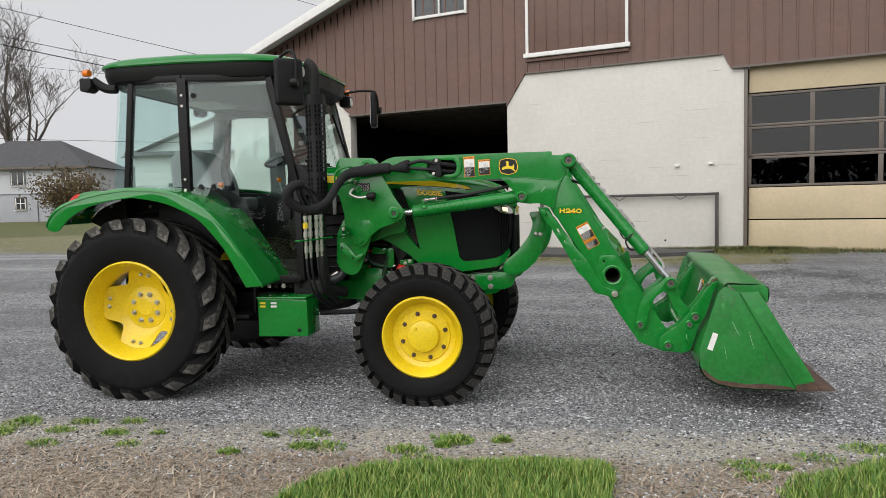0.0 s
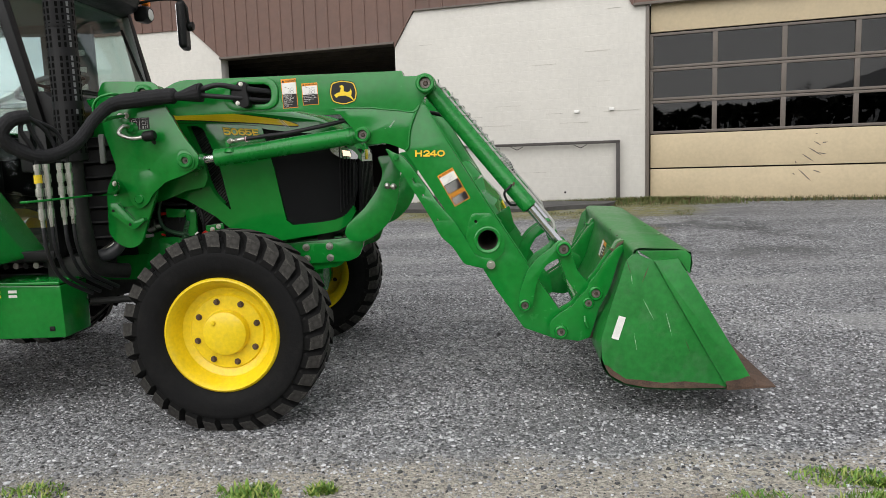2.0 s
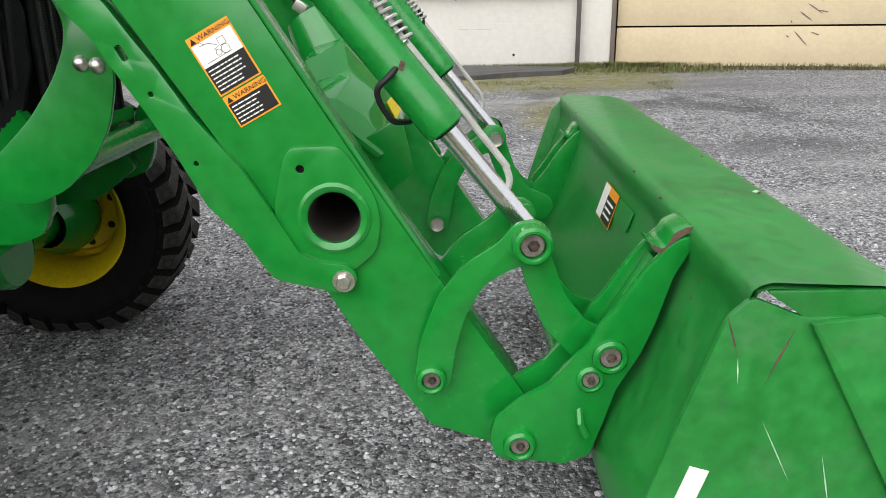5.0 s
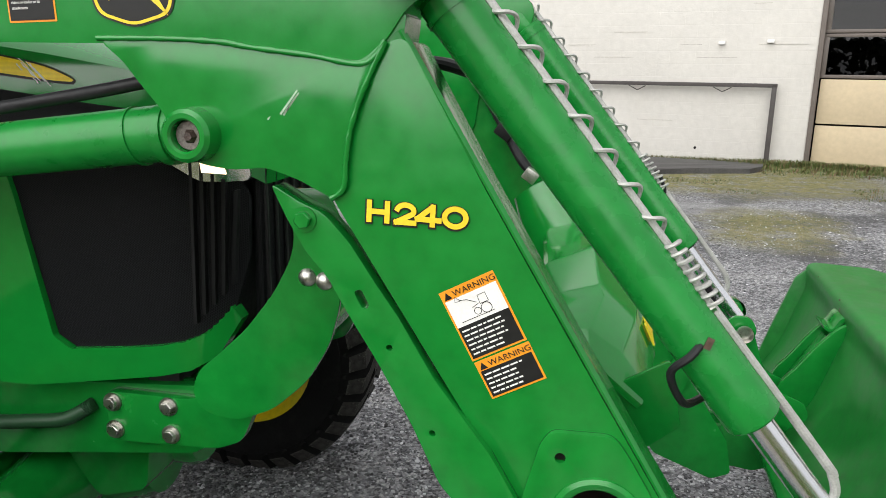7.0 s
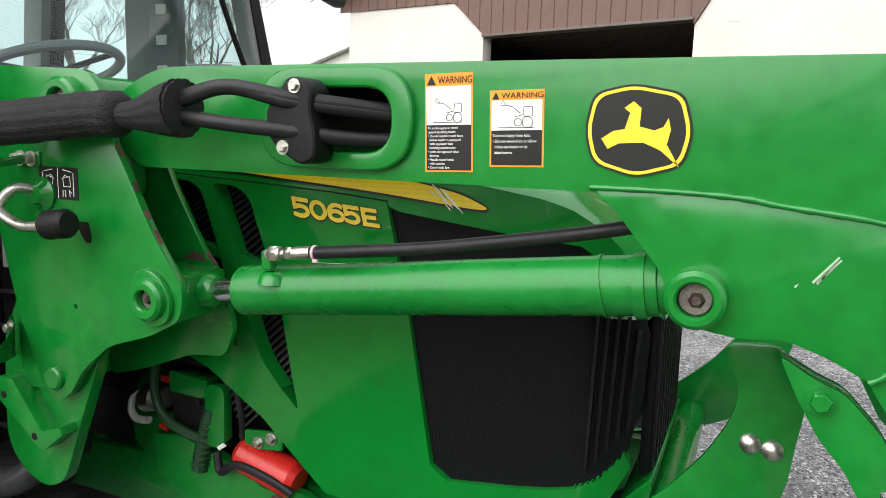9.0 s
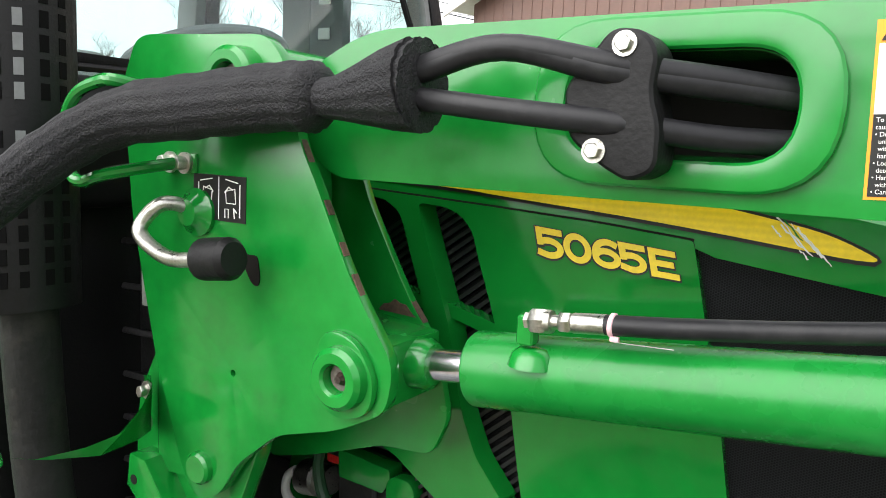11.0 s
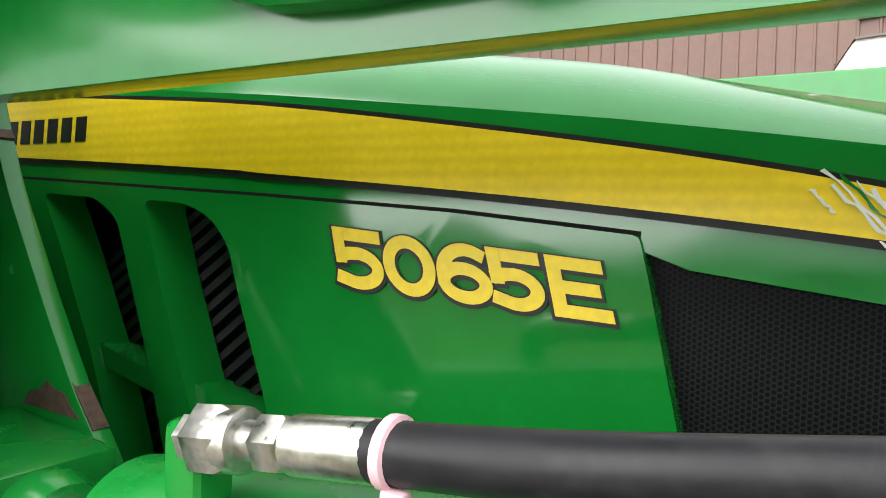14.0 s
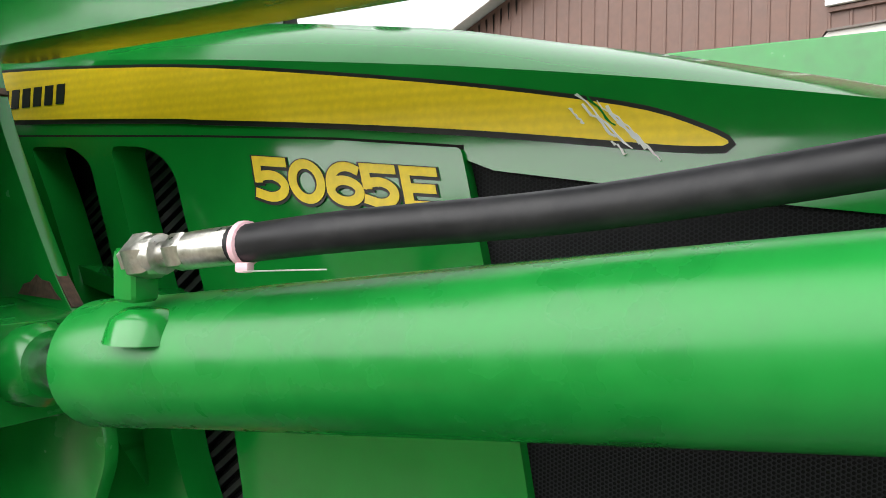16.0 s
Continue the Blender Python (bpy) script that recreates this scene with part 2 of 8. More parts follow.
def plate(outline, y0, y1, holes=(), bev=0.003, seg=2):
    """A plate cut to an outline in x and z, from y0 to y1, with holes through it."""
    bm = bmesh.new()
    edges = []
    for loop in (outline, *holes):
        vs = [bm.verts.new((p[0], y0, p[1])) for p in loop]
        edges += [bm.edges.new((vs[i], vs[(i + 1) % len(vs)])) for i in range(len(vs))]
    if holes:
        bmesh.ops.triangle_fill(bm, use_beauty=True, use_dissolve=False, edges=edges)
    else:
        bm.faces.new([v for v in bm.verts])
    faces = list(bm.faces)
    ext = bmesh.ops.extrude_face_region(bm, geom=faces)
    bmesh.ops.translate(bm, vec=(0, y1 - y0, 0), verts=[g for g in ext["geom"] if isinstance(g, bmesh.types.BMVert)])
    bmesh.ops.recalc_face_normals(bm, faces=bm.faces)
    if bev:
        sharp_bevel(bm, bev, seg, 60)
    return bm


def tube(points, radius, n=10, bm=None, caps=True):
    """A round bar or hose along points; radius may be a list."""
    bm = bm or bmesh.new()
    v = [Vector(p) for p in points]
    rings, up = [], None
    for i, p in enumerate(v):
        d = (v[min(i + 1, len(v) - 1)] - v[max(i - 1, 0)]).normalized()
        if up is None:
            up = d.orthogonal().normalized()
        up = (up - d * up.dot(d)).normalized()
        side = d.cross(up)
        r = radius[i] if isinstance(radius, (list, tuple)) else radius
        rings.append([bm.verts.new(p + r * (math.cos(2 * math.pi * k / n) * up + math.sin(2 * math.pi * k / n) * side)) for k in range(n)])
    for a, b in zip(rings, rings[1:]):
        for k in range(n):
            bm.faces.new((a[k], a[(k + 1) % n], b[(k + 1) % n], b[k]))
    if caps:
        bm.faces.new(rings[0][::-1])
        bm.faces.new(rings[-1])
    return bm


def lathe(profile, centre, n=48, axis="y", closed=False, bm=None):
    """A turned shape: (radius, height) round an axis through centre."""
    bm = bm or bmesh.new()
    c = Vector(centre)
    rings = []
    for k in range(n):
        a = 2 * math.pi * k / n
        ring = []
        for r, h in profile:
            if axis == "y":
                p = Vector((r * math.cos(a), h, r * math.sin(a)))
            elif axis == "x":
                p = Vector((h, r * math.cos(a), r * math.sin(a)))
            else:
                p = Vector((r * math.cos(a), r * math.sin(a), h))
            ring.append(bm.verts.new(c + p))
        rings.append(ring)
    m = len(profile)
    for k in range(n):
        a, b = rings[k], rings[(k + 1) % n]
        for j in range(m if closed else m - 1):
            bm.faces.new((a[j], a[(j + 1) % m], b[(j + 1) % m], b[j]))
    bmesh.ops.remove_doubles(bm, verts=bm.verts, dist=1e-6)
    return bm


def disc_y(cx, y0, y1, cz, r, n=24, bev=0.002):
    return plate(circle(cx, cz, r, n), y0, y1, bev=bev)


def bolt(x, y, z, r, h, parent, material=None, washer=True, name="bolt", out=-1):
    """A hexagon bolt head on a washer, standing out along y."""
    bm = plate(circle(x, z, r, 6, 12, 372), y, y + out * h, bev=r * 0.12, seg=1)
    if washer:
        join(bm, disc_y(x, y, y + out * h * 0.25, z, r * 1.45, 16, 0))
    return part(name, bm, material or ZINC, parent)


def letters(text, size, material, parent, m, depth=0.0006, grow=0.0, name="lettering", align="LEFT", spacing=1.0, shear=0.0, label="", sx=1.0, leading=1.0):
    cu = bpy.data.curves.new("text", "FONT")
    cu.body, cu.size, cu.extrude, cu.offset, cu.align_x, cu.space_character, cu.shear, cu.space_line = text, size, depth, grow, align, spacing, shear, leading
    cu.resolution_u = 4
    tmp = bpy.data.objects.new("text", cu)
    scene.collection.objects.link(tmp)
    me = bpy.data.meshes.new_from_object(tmp.evaluated_get(bpy.context.evaluated_depsgraph_get()))
    bpy.data.objects.remove(tmp)
    bpy.data.curves.remove(cu)
    me.transform(m @ Matrix.Diagonal((sx, 1, 1, 1)))
    me.materials.clear()
    me.materials.append(material)
    ob = new(name, me)
    ob.parent = parent
    return tagged(ob, label=label)


def settle(made):
    """Brings what stands behind the loader mast to its true size and place, fading out at the mast."""
    for me in {o.data for o in made if o.type == "MESH"}:
        for v in me.vertices:
            x, z = v.co.x, v.co.z
            k = min(1, max(0, (1.72 - x) / 0.3))
            v.co.x += k * (-0.0265 * x - 0.0036 * z + 0.099)
            v.co.z += k * (0.0025 * x - 0.0275 * z + 0.011)


# ---- ground ----
def gz(x, y):
    """Height of the yard: level under the tractor, rising to the barn and beyond."""
    t = min(max((y - 2.3) / 5.2, 0), 1)
    far = min(max((y - 14) / 40, 0), 1)
    side = min(max((6.6 - x) / 2.2, 0), 1)
    return (0.27 - 0.06 * side) * t * t * (3 - 2 * t) + 0.35 * far * far * (3 - 2 * far)


def ground_mat():
    m = bpy.data.materials.new("yard_ground")
    m.use_nodes = True
    n, l = m.node_tree.nodes, m.node_tree.links
    b = n["Principled BSDF"]
    b.inputs["Roughness"].default_value = 0.9
    geo = n.new("ShaderNodeNewGeometry")
    pos = geo.outputs["Position"]
    sep = n.new("ShaderNodeSeparateXYZ")
    l.new(pos, sep.inputs[0])

    def noise_fac(scale, detail=6, rough=0.6):
        t = n.new("ShaderNodeTexNoise")
        t.inputs["Scale"].default_value, t.inputs["Detail"].default_value, t.inputs["Roughness"].default_value = scale, detail, rough
        l.new(pos, t.inputs["Vector"])
        return t.outputs["Fac"]

    def span(src, a, b_, lo=0.0, hi=1.0):
        r = n.new("ShaderNodeMapRange")
        for i, v in ((1, a), (2, b_), (3, lo), (4, hi)):
            r.inputs[i].default_value = v
        l.new(src, r.inputs[0])
        return r.outputs[0]

    def math_(op, a, c):
        t = n.new("ShaderNodeMath")
        t.operation = op
        for i, v in enumerate((a, c)):
            if isinstance(v, (int, float)):
                t.inputs[i].default_value = v
            else:
                l.new(v, t.inputs[i])
        return t.outputs[0]

    def mixc(fac, a, c):
        t = n.new("ShaderNodeMix")
        t.data_type = "RGBA"
        l.new(fac, t.inputs[0])
        for i, v in ((6, a), (7, c)):
            if isinstance(v, tuple):
                t.inputs[i].default_value = (*v, 1)
            else:
                l.new(v, t.inputs[i])
        return t.outputs[2]

    cells = []
    for s in (52, 105):
        v = n.new("ShaderNodeTexVoronoi")
        v.inputs["Scale"].default_value = s
        l.new(pos, v.inputs["Vector"])
        cells.append(v)
    one = n.new("ShaderNodeSeparateColor")
    l.new(cells[0].outputs["Color"], one.inputs[0])
    two = n.new("ShaderNodeSeparateColor")
    l.new(cells[1].outputs["Color"], two.inputs[0])
    tone = math_("ADD", math_("MULTIPLY", one.outputs[0], 0.55), math_("MULTIPLY", two.outputs[0], 0.45))
    stones = n.new("ShaderNodeValToRGB")
    for i, (p, c) in enumerate(((0.15, (0.03, 0.031, 0.035)), (0.48, (0.20, 0.204, 0.214)), (0.72, (0.39, 0.394, 0.405)), (0.92, (0.64, 0.64, 0.64)))):
        e = stones.color_ramp.elements[i] if i < 2 else stones.color_ramp.elements.new(p)
        e.position, e.color = p, (*c, 1)
    l.new(tone, stones.inputs[0])
    gravel = mixc(span(noise_fac(0.7), 0.45, 0.66, 0, 0.55), stones.outputs[0], (0.185, 0.185, 0.188))
    gravel = mixc(span(noise_fac(2.6, 8, 0.7), 0.52, 0.7, 0, 0.3), gravel, (0.42, 0.42, 0.415))
    # wheel tracks and washed streaks along the yard
    run = n.new("ShaderNodeMapping")
    run.inputs["Scale"].default_value = (0.22, 1.3, 1)
    run.inputs["Rotation"].default_value = (0, 0, radians(9))
    l.new(pos, run.inputs[0])
    tr = n.new("ShaderNodeTexNoise")
    tr.inputs["Scale"].default_value, tr.inputs["Detail"].default_value = 1.0, 6
    l.new(run.outputs[0], tr.inputs["Vector"])
    gravel = mixc(span(tr.outputs["Fac"], 0.50, 0.64, 0, 0.38), gravel, (0.085, 0.086, 0.09))
    gravel = mixc(span(tr.outputs["Fac"], 0.46, 0.34, 0, 0.40), gravel, (0.46, 0.46, 0.455))
    # damp patches before the door
    px = math_("MULTIPLY", math_("SUBTRACT", sep.outputs[0], 6.0), 0.5)
    py = math_("MULTIPLY", math_("SUBTRACT", sep.outputs[1], 5.6), 0.5)
    far = math_("ADD", math_("MULTIPLY", px, px), math_("MULTIPLY", py, py))
    damp = math_("MULTIPLY", span(far, 0.5, 1.3, 1, 0), span(noise_fac(1.3, 8, 0.65), 0.47, 0.60, 0, 0.72))
    gravel = mixc(damp, gravel, (0.05, 0.05, 0.053))
    sand = mixc(span(noise_fac(42, 9, 0.75), 0.38, 0.62), (0.28, 0.252, 0.212), (0.62, 0.575, 0.50))
    sand = mixc(span(tone, 0.62, 0.8, 0, 0.7), sand, (0.16, 0.15, 0.14))
    mulch = mixc(span(noise_fac(55, 8, 0.75), 0.35, 0.65), (0.14, 0.112, 0.084), (0.54, 0.47, 0.38))
    turf = mixc(span(noise_fac(9, 8, 0.7), 0.35, 0.65), (0.07, 0.085, 0.03), (0.17, 0.17, 0.06))
    edge = math_("ADD", sep.outputs[1], math_("MULTIPLY", noise_fac(1.4, 7), 0.9))
    edge = math_("ADD", edge, math_("MULTIPLY", sep.outputs[0], -0.06))
    col = mixc(span(edge, -1.35, -1.12, 1, 0), gravel, sand)
    col = mixc(span(edge, -1.78, -1.62, 1, 0), col, mulch)
    col = mixc(span(edge, -3.4, -2.7, 1, 0), col, turf)
    # thin turf along the foot of the barn
    foot = math_("ADD", math_("MULTIPLY", sep.outputs[0], 0.284), math_("MULTIPLY", sep.outputs[1], 0.959))
    out = math_("SUBTRACT", 11.904, foot)
    side = math_("SUBTRACT", math_("MULTIPLY", sep.outputs[0], 0.959), math_("MULTIPLY", sep.outputs[1], 0.284))
    side = math_("ADD", math_("SUBTRACT", side, 3.621), math_("MULTIPLY", math_("SUBTRACT", noise_fac(1.5, 8, 0.7), 0.5), 1.6))
    reach = math_("ADD", out, math_("MULTIPLY", math_("SUBTRACT", noise_fac(1.1, 8, 0.7), 0.5), 3.0))
    flank = math_("MAXIMUM", span(side, 0.5, 1.3, 1, 0), span(side, 4.2, 4.9))
    strip = math_("MULTIPLY", flank, span(reach, 2.7, 3.7, 1, 0))
    pu, pd = math_("ADD", side, 0.15), math_("MULTIPLY", math_("SUBTRACT", out, 4.9), 0.8)
    patch = math_("ADD", math_("MULTIPLY", pu, pu), math_("MULTIPLY", pd, pd))
    strip = math_("MAXIMUM", strip, span(patch, 0.15, 0.6, 0.9, 0))
    strip = math_("MULTIPLY", strip, span(noise_fac(4.0, 9, 0.75), 0.36, 0.52, 0.15, 0.95))
    col = mixc(strip, col, mixc(span(noise_fac(11, 9, 0.8), 0.40, 0.60), (0.12, 0.135, 0.03), (0.27, 0.235, 0.10)))
    # a pale lane, then lawn, far off to the side
    away = math_("ADD", math_("MULTIPLY", sep.outputs[0], -0.62), math_("MULTIPLY", sep.outputs[1], 0.78))
    col = mixc(span(away, 30, 32), col, turf)
    l.new(col, b.inputs["Base Color"])
    bump = n.new("ShaderNodeBump")
    bump.inputs["Strength"].default_value, bump.inputs["Distance"].default_value = 0.85, 0.02
    hgt = math_("ADD", math_("MULTIPLY", cells[0].outputs["Distance"], -0.9), math_("MULTIPLY", cells[1].outputs["Distance"], -0.6))
    l.new(math_("ADD", hgt, noise_fac(90, 4)), bump.inputs["Height"])
    l.new(bump.outputs[0], b.inputs["Normal"])
    return m


def ground_sheet():
    def lines(a, b, fine, grow):
        mid, out = [a + fine * i for i in range(int((b - a) / fine) + 1)], []
        s, v = fine, a
        while v > -900:
            s *= grow
            v -= s
            out.append(v)
        lo = out[::-1]
        s, v, hi = fine, mid[-1], []
        while v < 900:
            s *= grow
            v += s
            hi.append(v)
        return lo + mid + hi
    xs, ys = lines(-8, 12, 0.25, 1.25), lines(-8, 16, 0.25, 1.25)
    bm = bmesh.new()
    grid = [[bm.verts.new((x, y, gz(x, y) + 0.012 * noise.noise((x * 0.8, y * 0.8, 3)))) for x in xs] for y in ys]
    for a, b in zip(grid, grid[1:]):
        for i in range(len(xs) - 1):
            bm.faces.new((a[i], a[i + 1], b[i + 1], b[i]))
    ob = part("ground", bm, ground_mat(), None, "grey crushed-stone yard with a sandy, leaf-strewn edge")
    return tagged(ob, category="ground", kind="structure")


ground_sheet()

# ---- barn ----
BARN = Matrix.Translation((6.852, 10.386, 0)) @ Matrix.Rotation(radians(-16.5), 4, "Z")


def barn_point(u, d, z):
    """u along the front wall, d out from it."""
    return BARN @ Vector((u, -d, z))


def block_mat():
    m = mat("painted_blocks", (0.58, 0.56, 0.52), 0.85, vary=0.04, scale=0.9, dirt=0.14, dirt_color=(0.55, 0.52, 0.46))
    n, l = m.node_tree.nodes, m.node_tree.links
    tc = next(x for x in n if x.type == "TEX_COORD")
    sw = n.new("ShaderNodeMapping")
    sw.inputs["Rotation"].default_value = (radians(90), 0, 0)
    l.new(tc.outputs["Object"], sw.inputs[0])
    br = n.new("ShaderNodeTexBrick")
    br.inputs["Scale"].default_value, br.inputs["Mortar Size"].default_value, br.inputs["Brick Width"].default_value, br.inputs["Row Height"].default_value = 1.0, 0.006, 0.4, 0.2
    br.inputs["Mortar Smooth"].default_value = 0.6
    l.new(sw.outputs[0], br.inputs["Vector"])
    nz = n.new("ShaderNodeTexNoise")
    nz.inputs["Scale"].default_value, nz.inputs["Detail"].default_value = 22, 7
    l.new(tc.outputs["Object"], nz.inputs["Vector"])
    ad = n.new("ShaderNodeMath")
    ad.operation = "MULTIPLY_ADD"
    ad.inputs[1].default_value = -0.35
    l.new(br.outputs["Fac"], ad.inputs[0]), l.new(nz.outputs["Fac"], ad.inputs[2])
    bp = n.new("ShaderNodeBump")
    bp.inputs["Strength"].default_value, bp.inputs["Distance"].default_value = 0.35, 0.012
    l.new(ad.outputs[0], bp.inputs["Height"]), l.new(bp.outputs[0], n["Principled BSDF"].inputs["Normal"])
    return m


def build_barn():
    barn = thing("barn", "brown metal-sided gable barn on white painted block walls", "barn")
    barn.matrix_world = BARN
    blocks = block_mat()
    w1 = [(-5.4, 0.1), (-0.07, 0.1), (-0.07, 4.15), (-0.33, 4.2), (-0.49, 4.42), (-4.92, 4.44), (-5.4, 3.7)]
    w2 = [(-14.1, 0.1), (-9.95, 0.1), (-9.95, 3.85), (-10.75, 4.55), (-14.1, 4.63)]
    w3 = [(4.92, 0.1), (8.6, 0.1), (8.6, 4.15), (4.92, 4.15)]
    for w in (w1, w2, w3):
        part("block_wall", plate(w, 0, 0.3, bev=0.012), blocks, barn, "white painted concrete block wall")
    # open block joints where the paint has cracked
    rnd = random.Random(5)
    for i in range(15):
        u, z = rnd.uniform(-5.0, -0.4), 0.2 * rnd.randint(4, 20)
        part("crack", box(u, -0.002, z + 0.1, rnd.uniform(0.25, 0.7), 0.006, 0.008), mat_crack, barn)
    for x, z in ((-1.42, 2.12), (-0.72, 2.14)):
        part("wall_bracket", box(x, -0.03, z, 0.1, 0.06, 0.05, 0.01), TRIM, barn)
    # ragged near-black chips paint the shadow where the siding ribs meet the roof edge
    for k in range(44):
        u, ln = -12.6 + 0.215 * k, rnd.uniform(0.18, 0.5)
        z = 5.84 + 0.36 * (u + 12.55) - 0.12
        part("siding_gap", plate([(u - 0.03, z), (u + 0.03, z + 0.02), (u + 0.018, z - ln * 0.6), (u, z - ln), (u - 0.016, z - ln * 0.5)], -0.056, -0.060, bev=0), DEEPSHADE, barn)
    part("wall_hole", disc_y(-1.68, -0.004, 0.02, 0.48, 0.022), DEEPSHADE, barn)

    def roof_z(u):
        return 5.84 + 0.36 * (u + 12.55) if u < -3 else 9.28 - 0.36 * (u + 3)

    breaks = [(-14.4, 4.63), (-10.75, 4.55), (-9.95, 3.85), (-9.94, 3.8), (-5.41, 3.8), (-5.4, 3.7), (-4.92, 4.44), (-0.49, 4.42), (-0.33, 4.12), (8.9, 4.12)]

    def low(u):
        for (a, za), (b, zb) in zip(breaks, breaks[1:]):
            if a <= u <= b:
                return za + (zb - za) * (u - a) / (b - a)
        return 4.12

    u = -14.4
    while u < 8.8:
        v = min(u + 0.915, 8.8)
        cuts = [u] + [b for b, _ in breaks if u < b < v] + [v]
        tops = [(v, roof_z(v))] + ([(-3, roof_z(-3))] if u < -3 < v else []) + [(u, roof_z(u))]
        bm = plate([(c, low(c)) for c in cuts] + tops, -0.035, -0.02, bev=0)
        for k in range(3):
            c = u + 0.05 + 0.305 * k
            if c + 0.05 < v:
                zl, zt = max(low(c), low(c + 0.05)), min(roof_z(c), roof_z(c + 0.05))
                join(bm, plate([(c, zl), (c + 0.05, zl), (c + 0.05, zt), (c, zt)], -0.035, -0.053, bev=0.008, seg=1))
        part("siding_panel", bm, BROWN, barn, smooth=False)
        u = v
    part("gable_backing", plate([(-14.3, 4.7), (-11, 4.7), (-10, 3.95), (-5.5, 3.95), (-4.8, 4.5), (-0.5, 4.5), (0, 4.2), (8.7, 4.2), (8.7, 5.05), (-3, 9.2), (-14.3, 5.1)], 0.0, 0.2, bev=0), DEEPSHADE, barn)
    part("drip_edge", plate([(-9.95, 3.78), (-5.4, 3.78), (-5.4, 3.83), (-9.95, 3.83)], -0.07, 0.28, bev=0.006), BRONZE, barn)
    part("drip_edge", plate([(-4.9, 4.425), (-0.5, 4.41), (-0.5, 4.445), (-4.9, 4.46)], -0.06, 0.0, bev=0.005), BRONZE, barn)
    part("drip_edge", plate([(-0.3, 4.09), (8.7, 4.09), (8.7, 4.14), (-0.3, 4.14)], -0.09, 0.0, bev=0.006), BRONZE, barn)
    for s, (a, b) in enumerate(((-14.9, -3), (9.3, -3))):
        za, zb = roof_z(a) if s == 0 else 9.28 - 0.36 * (a + 3), 9.28
        part("roof", plate([(a, za + 0.04), (b, zb + 0.04), (b, zb + 0.12), (a, za + 0.12)], -0.55, 18, bev=0), WHITEROOF, barn, "pale sheet-metal roof")
        part("fascia", plate([(a, za - 0.14), (b, zb - 0.14), (b, zb + 0.1), (a, za + 0.1)], -0.6, -0.55, bev=0.006), TRIM, barn)
    for u0, u1 in ((-14.1, -13.8), (8.3, 8.6)):
        part("side_wall", box((u0 + u1) / 2, 9.1, 2.5, 0.3, 17.6, 5.2), blocks, barn)
    part("rear_wall", box(-2.75, 17.9, 3.4, 22.7, 0.2, 6.8), BROWN, barn)
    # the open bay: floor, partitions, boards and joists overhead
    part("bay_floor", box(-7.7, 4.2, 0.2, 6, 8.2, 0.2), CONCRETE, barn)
    # near-black partitions and boards paint the bay's shade; the joists are dark too
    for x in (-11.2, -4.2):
        part("partition", box(x, 4.4, 2.4, 0.15, 8.2, 4.2), DEEPSHADE, barn)
    part("partition", box(-7.7, 8.4, 2.4, 7, 0.15, 4.2), DEEPSHADE, barn)
    part("loft_floor", box(-7.7, 4.35, 4.1, 7, 8.0, 0.06), DEEPSHADE, barn)
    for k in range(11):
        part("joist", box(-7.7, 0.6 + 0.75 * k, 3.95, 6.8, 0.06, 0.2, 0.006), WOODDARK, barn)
    # loft door and its white trim
    part("loft_door", box(-3.65, -0.08, 5.95, 2.3, 0.05, 2.2, 0.004), BROWN, barn)
    for k in range(8):
        part("batten", box(-4.65 + 0.286 * k, -0.112, 5.97, 0.03, 0.02, 2.1, 0.004), BROWN, barn)
    part("door_trim", box(-4.82, -0.11, 5.95, 0.07, 0.06, 2.3, 0.006), TRIM, barn)
    part("door_trim", box(-2.48, -0.11, 5.95, 0.07, 0.06, 2.3, 0.006), TRIM, barn)
    part("door_rail", box(-3.65, -0.13, 4.83, 2.5, 0.1, 0.1, 0.012), TRIM, barn)
    part("door_track", box(-3.65, -0.08, 4.73, 2.42, 0.06, 0.07, 0.006), BROWN, barn)
    # gable window
    win = part("window", box(-7.15, -0.03, 6.65, 1.42, 0.03, 1.1), DARKGL, barn)
    for x, z, sx, sz in ((-7.88, 6.65, 0.07, 1.2), (-6.42, 6.65, 0.07, 1.2), (-7.15, 6.65, 0.05, 1.1), (-7.15, 6.1, 1.5, 0.07), (-7.15, 7.2, 1.5, 0.07)):
        part("window_frame", box(x, -0.075, z, sx, 0.06, sz, 0.006), TRIM, win)
    # sectional door of six sections, three of them glazed
    # near-black backing sheet puts the unlit shop's darkness behind the panes
    door = part("overhead_door", box(2.42, 0.2, 2.2, 4.84, 0.02, 3.8), DEEPSHADE, barn, "tan sectional door with three rows of dark panes")
    hts = [(0.30, 0.915), (0.93, 1.60), (3.57, 4.12)]
    for a, b in hts:
        part("door_section", box(2.42, 0.13, (a + b) / 2, 4.8, 0.06, b - a - 0.012, 0.01), TAN, door)
    for a, b in ((1.61, 2.25), (2.26, 2.87), (2.88, 3.55)):
        for k in range(4):
            part("door_pane", box(0.605 + 1.21 * k, 0.15, (a + b) / 2, 1.13, 0.008, b - a - 0.09), PANE, door)
        for k in range(5):
            part("mullion", box(min(max(1.21 * k, 0.035), 4.805), 0.13, (a + b) / 2, 0.09 if 0 < k < 4 else 0.07, 0.06, b - a, 0.008), BRONZE, door)
        for z in (a + 0.025, b - 0.025):
            part("window_rail", box(2.42, 0.126, z, 4.8, 0.06, 0.05, 0.008), BRONZE, door)
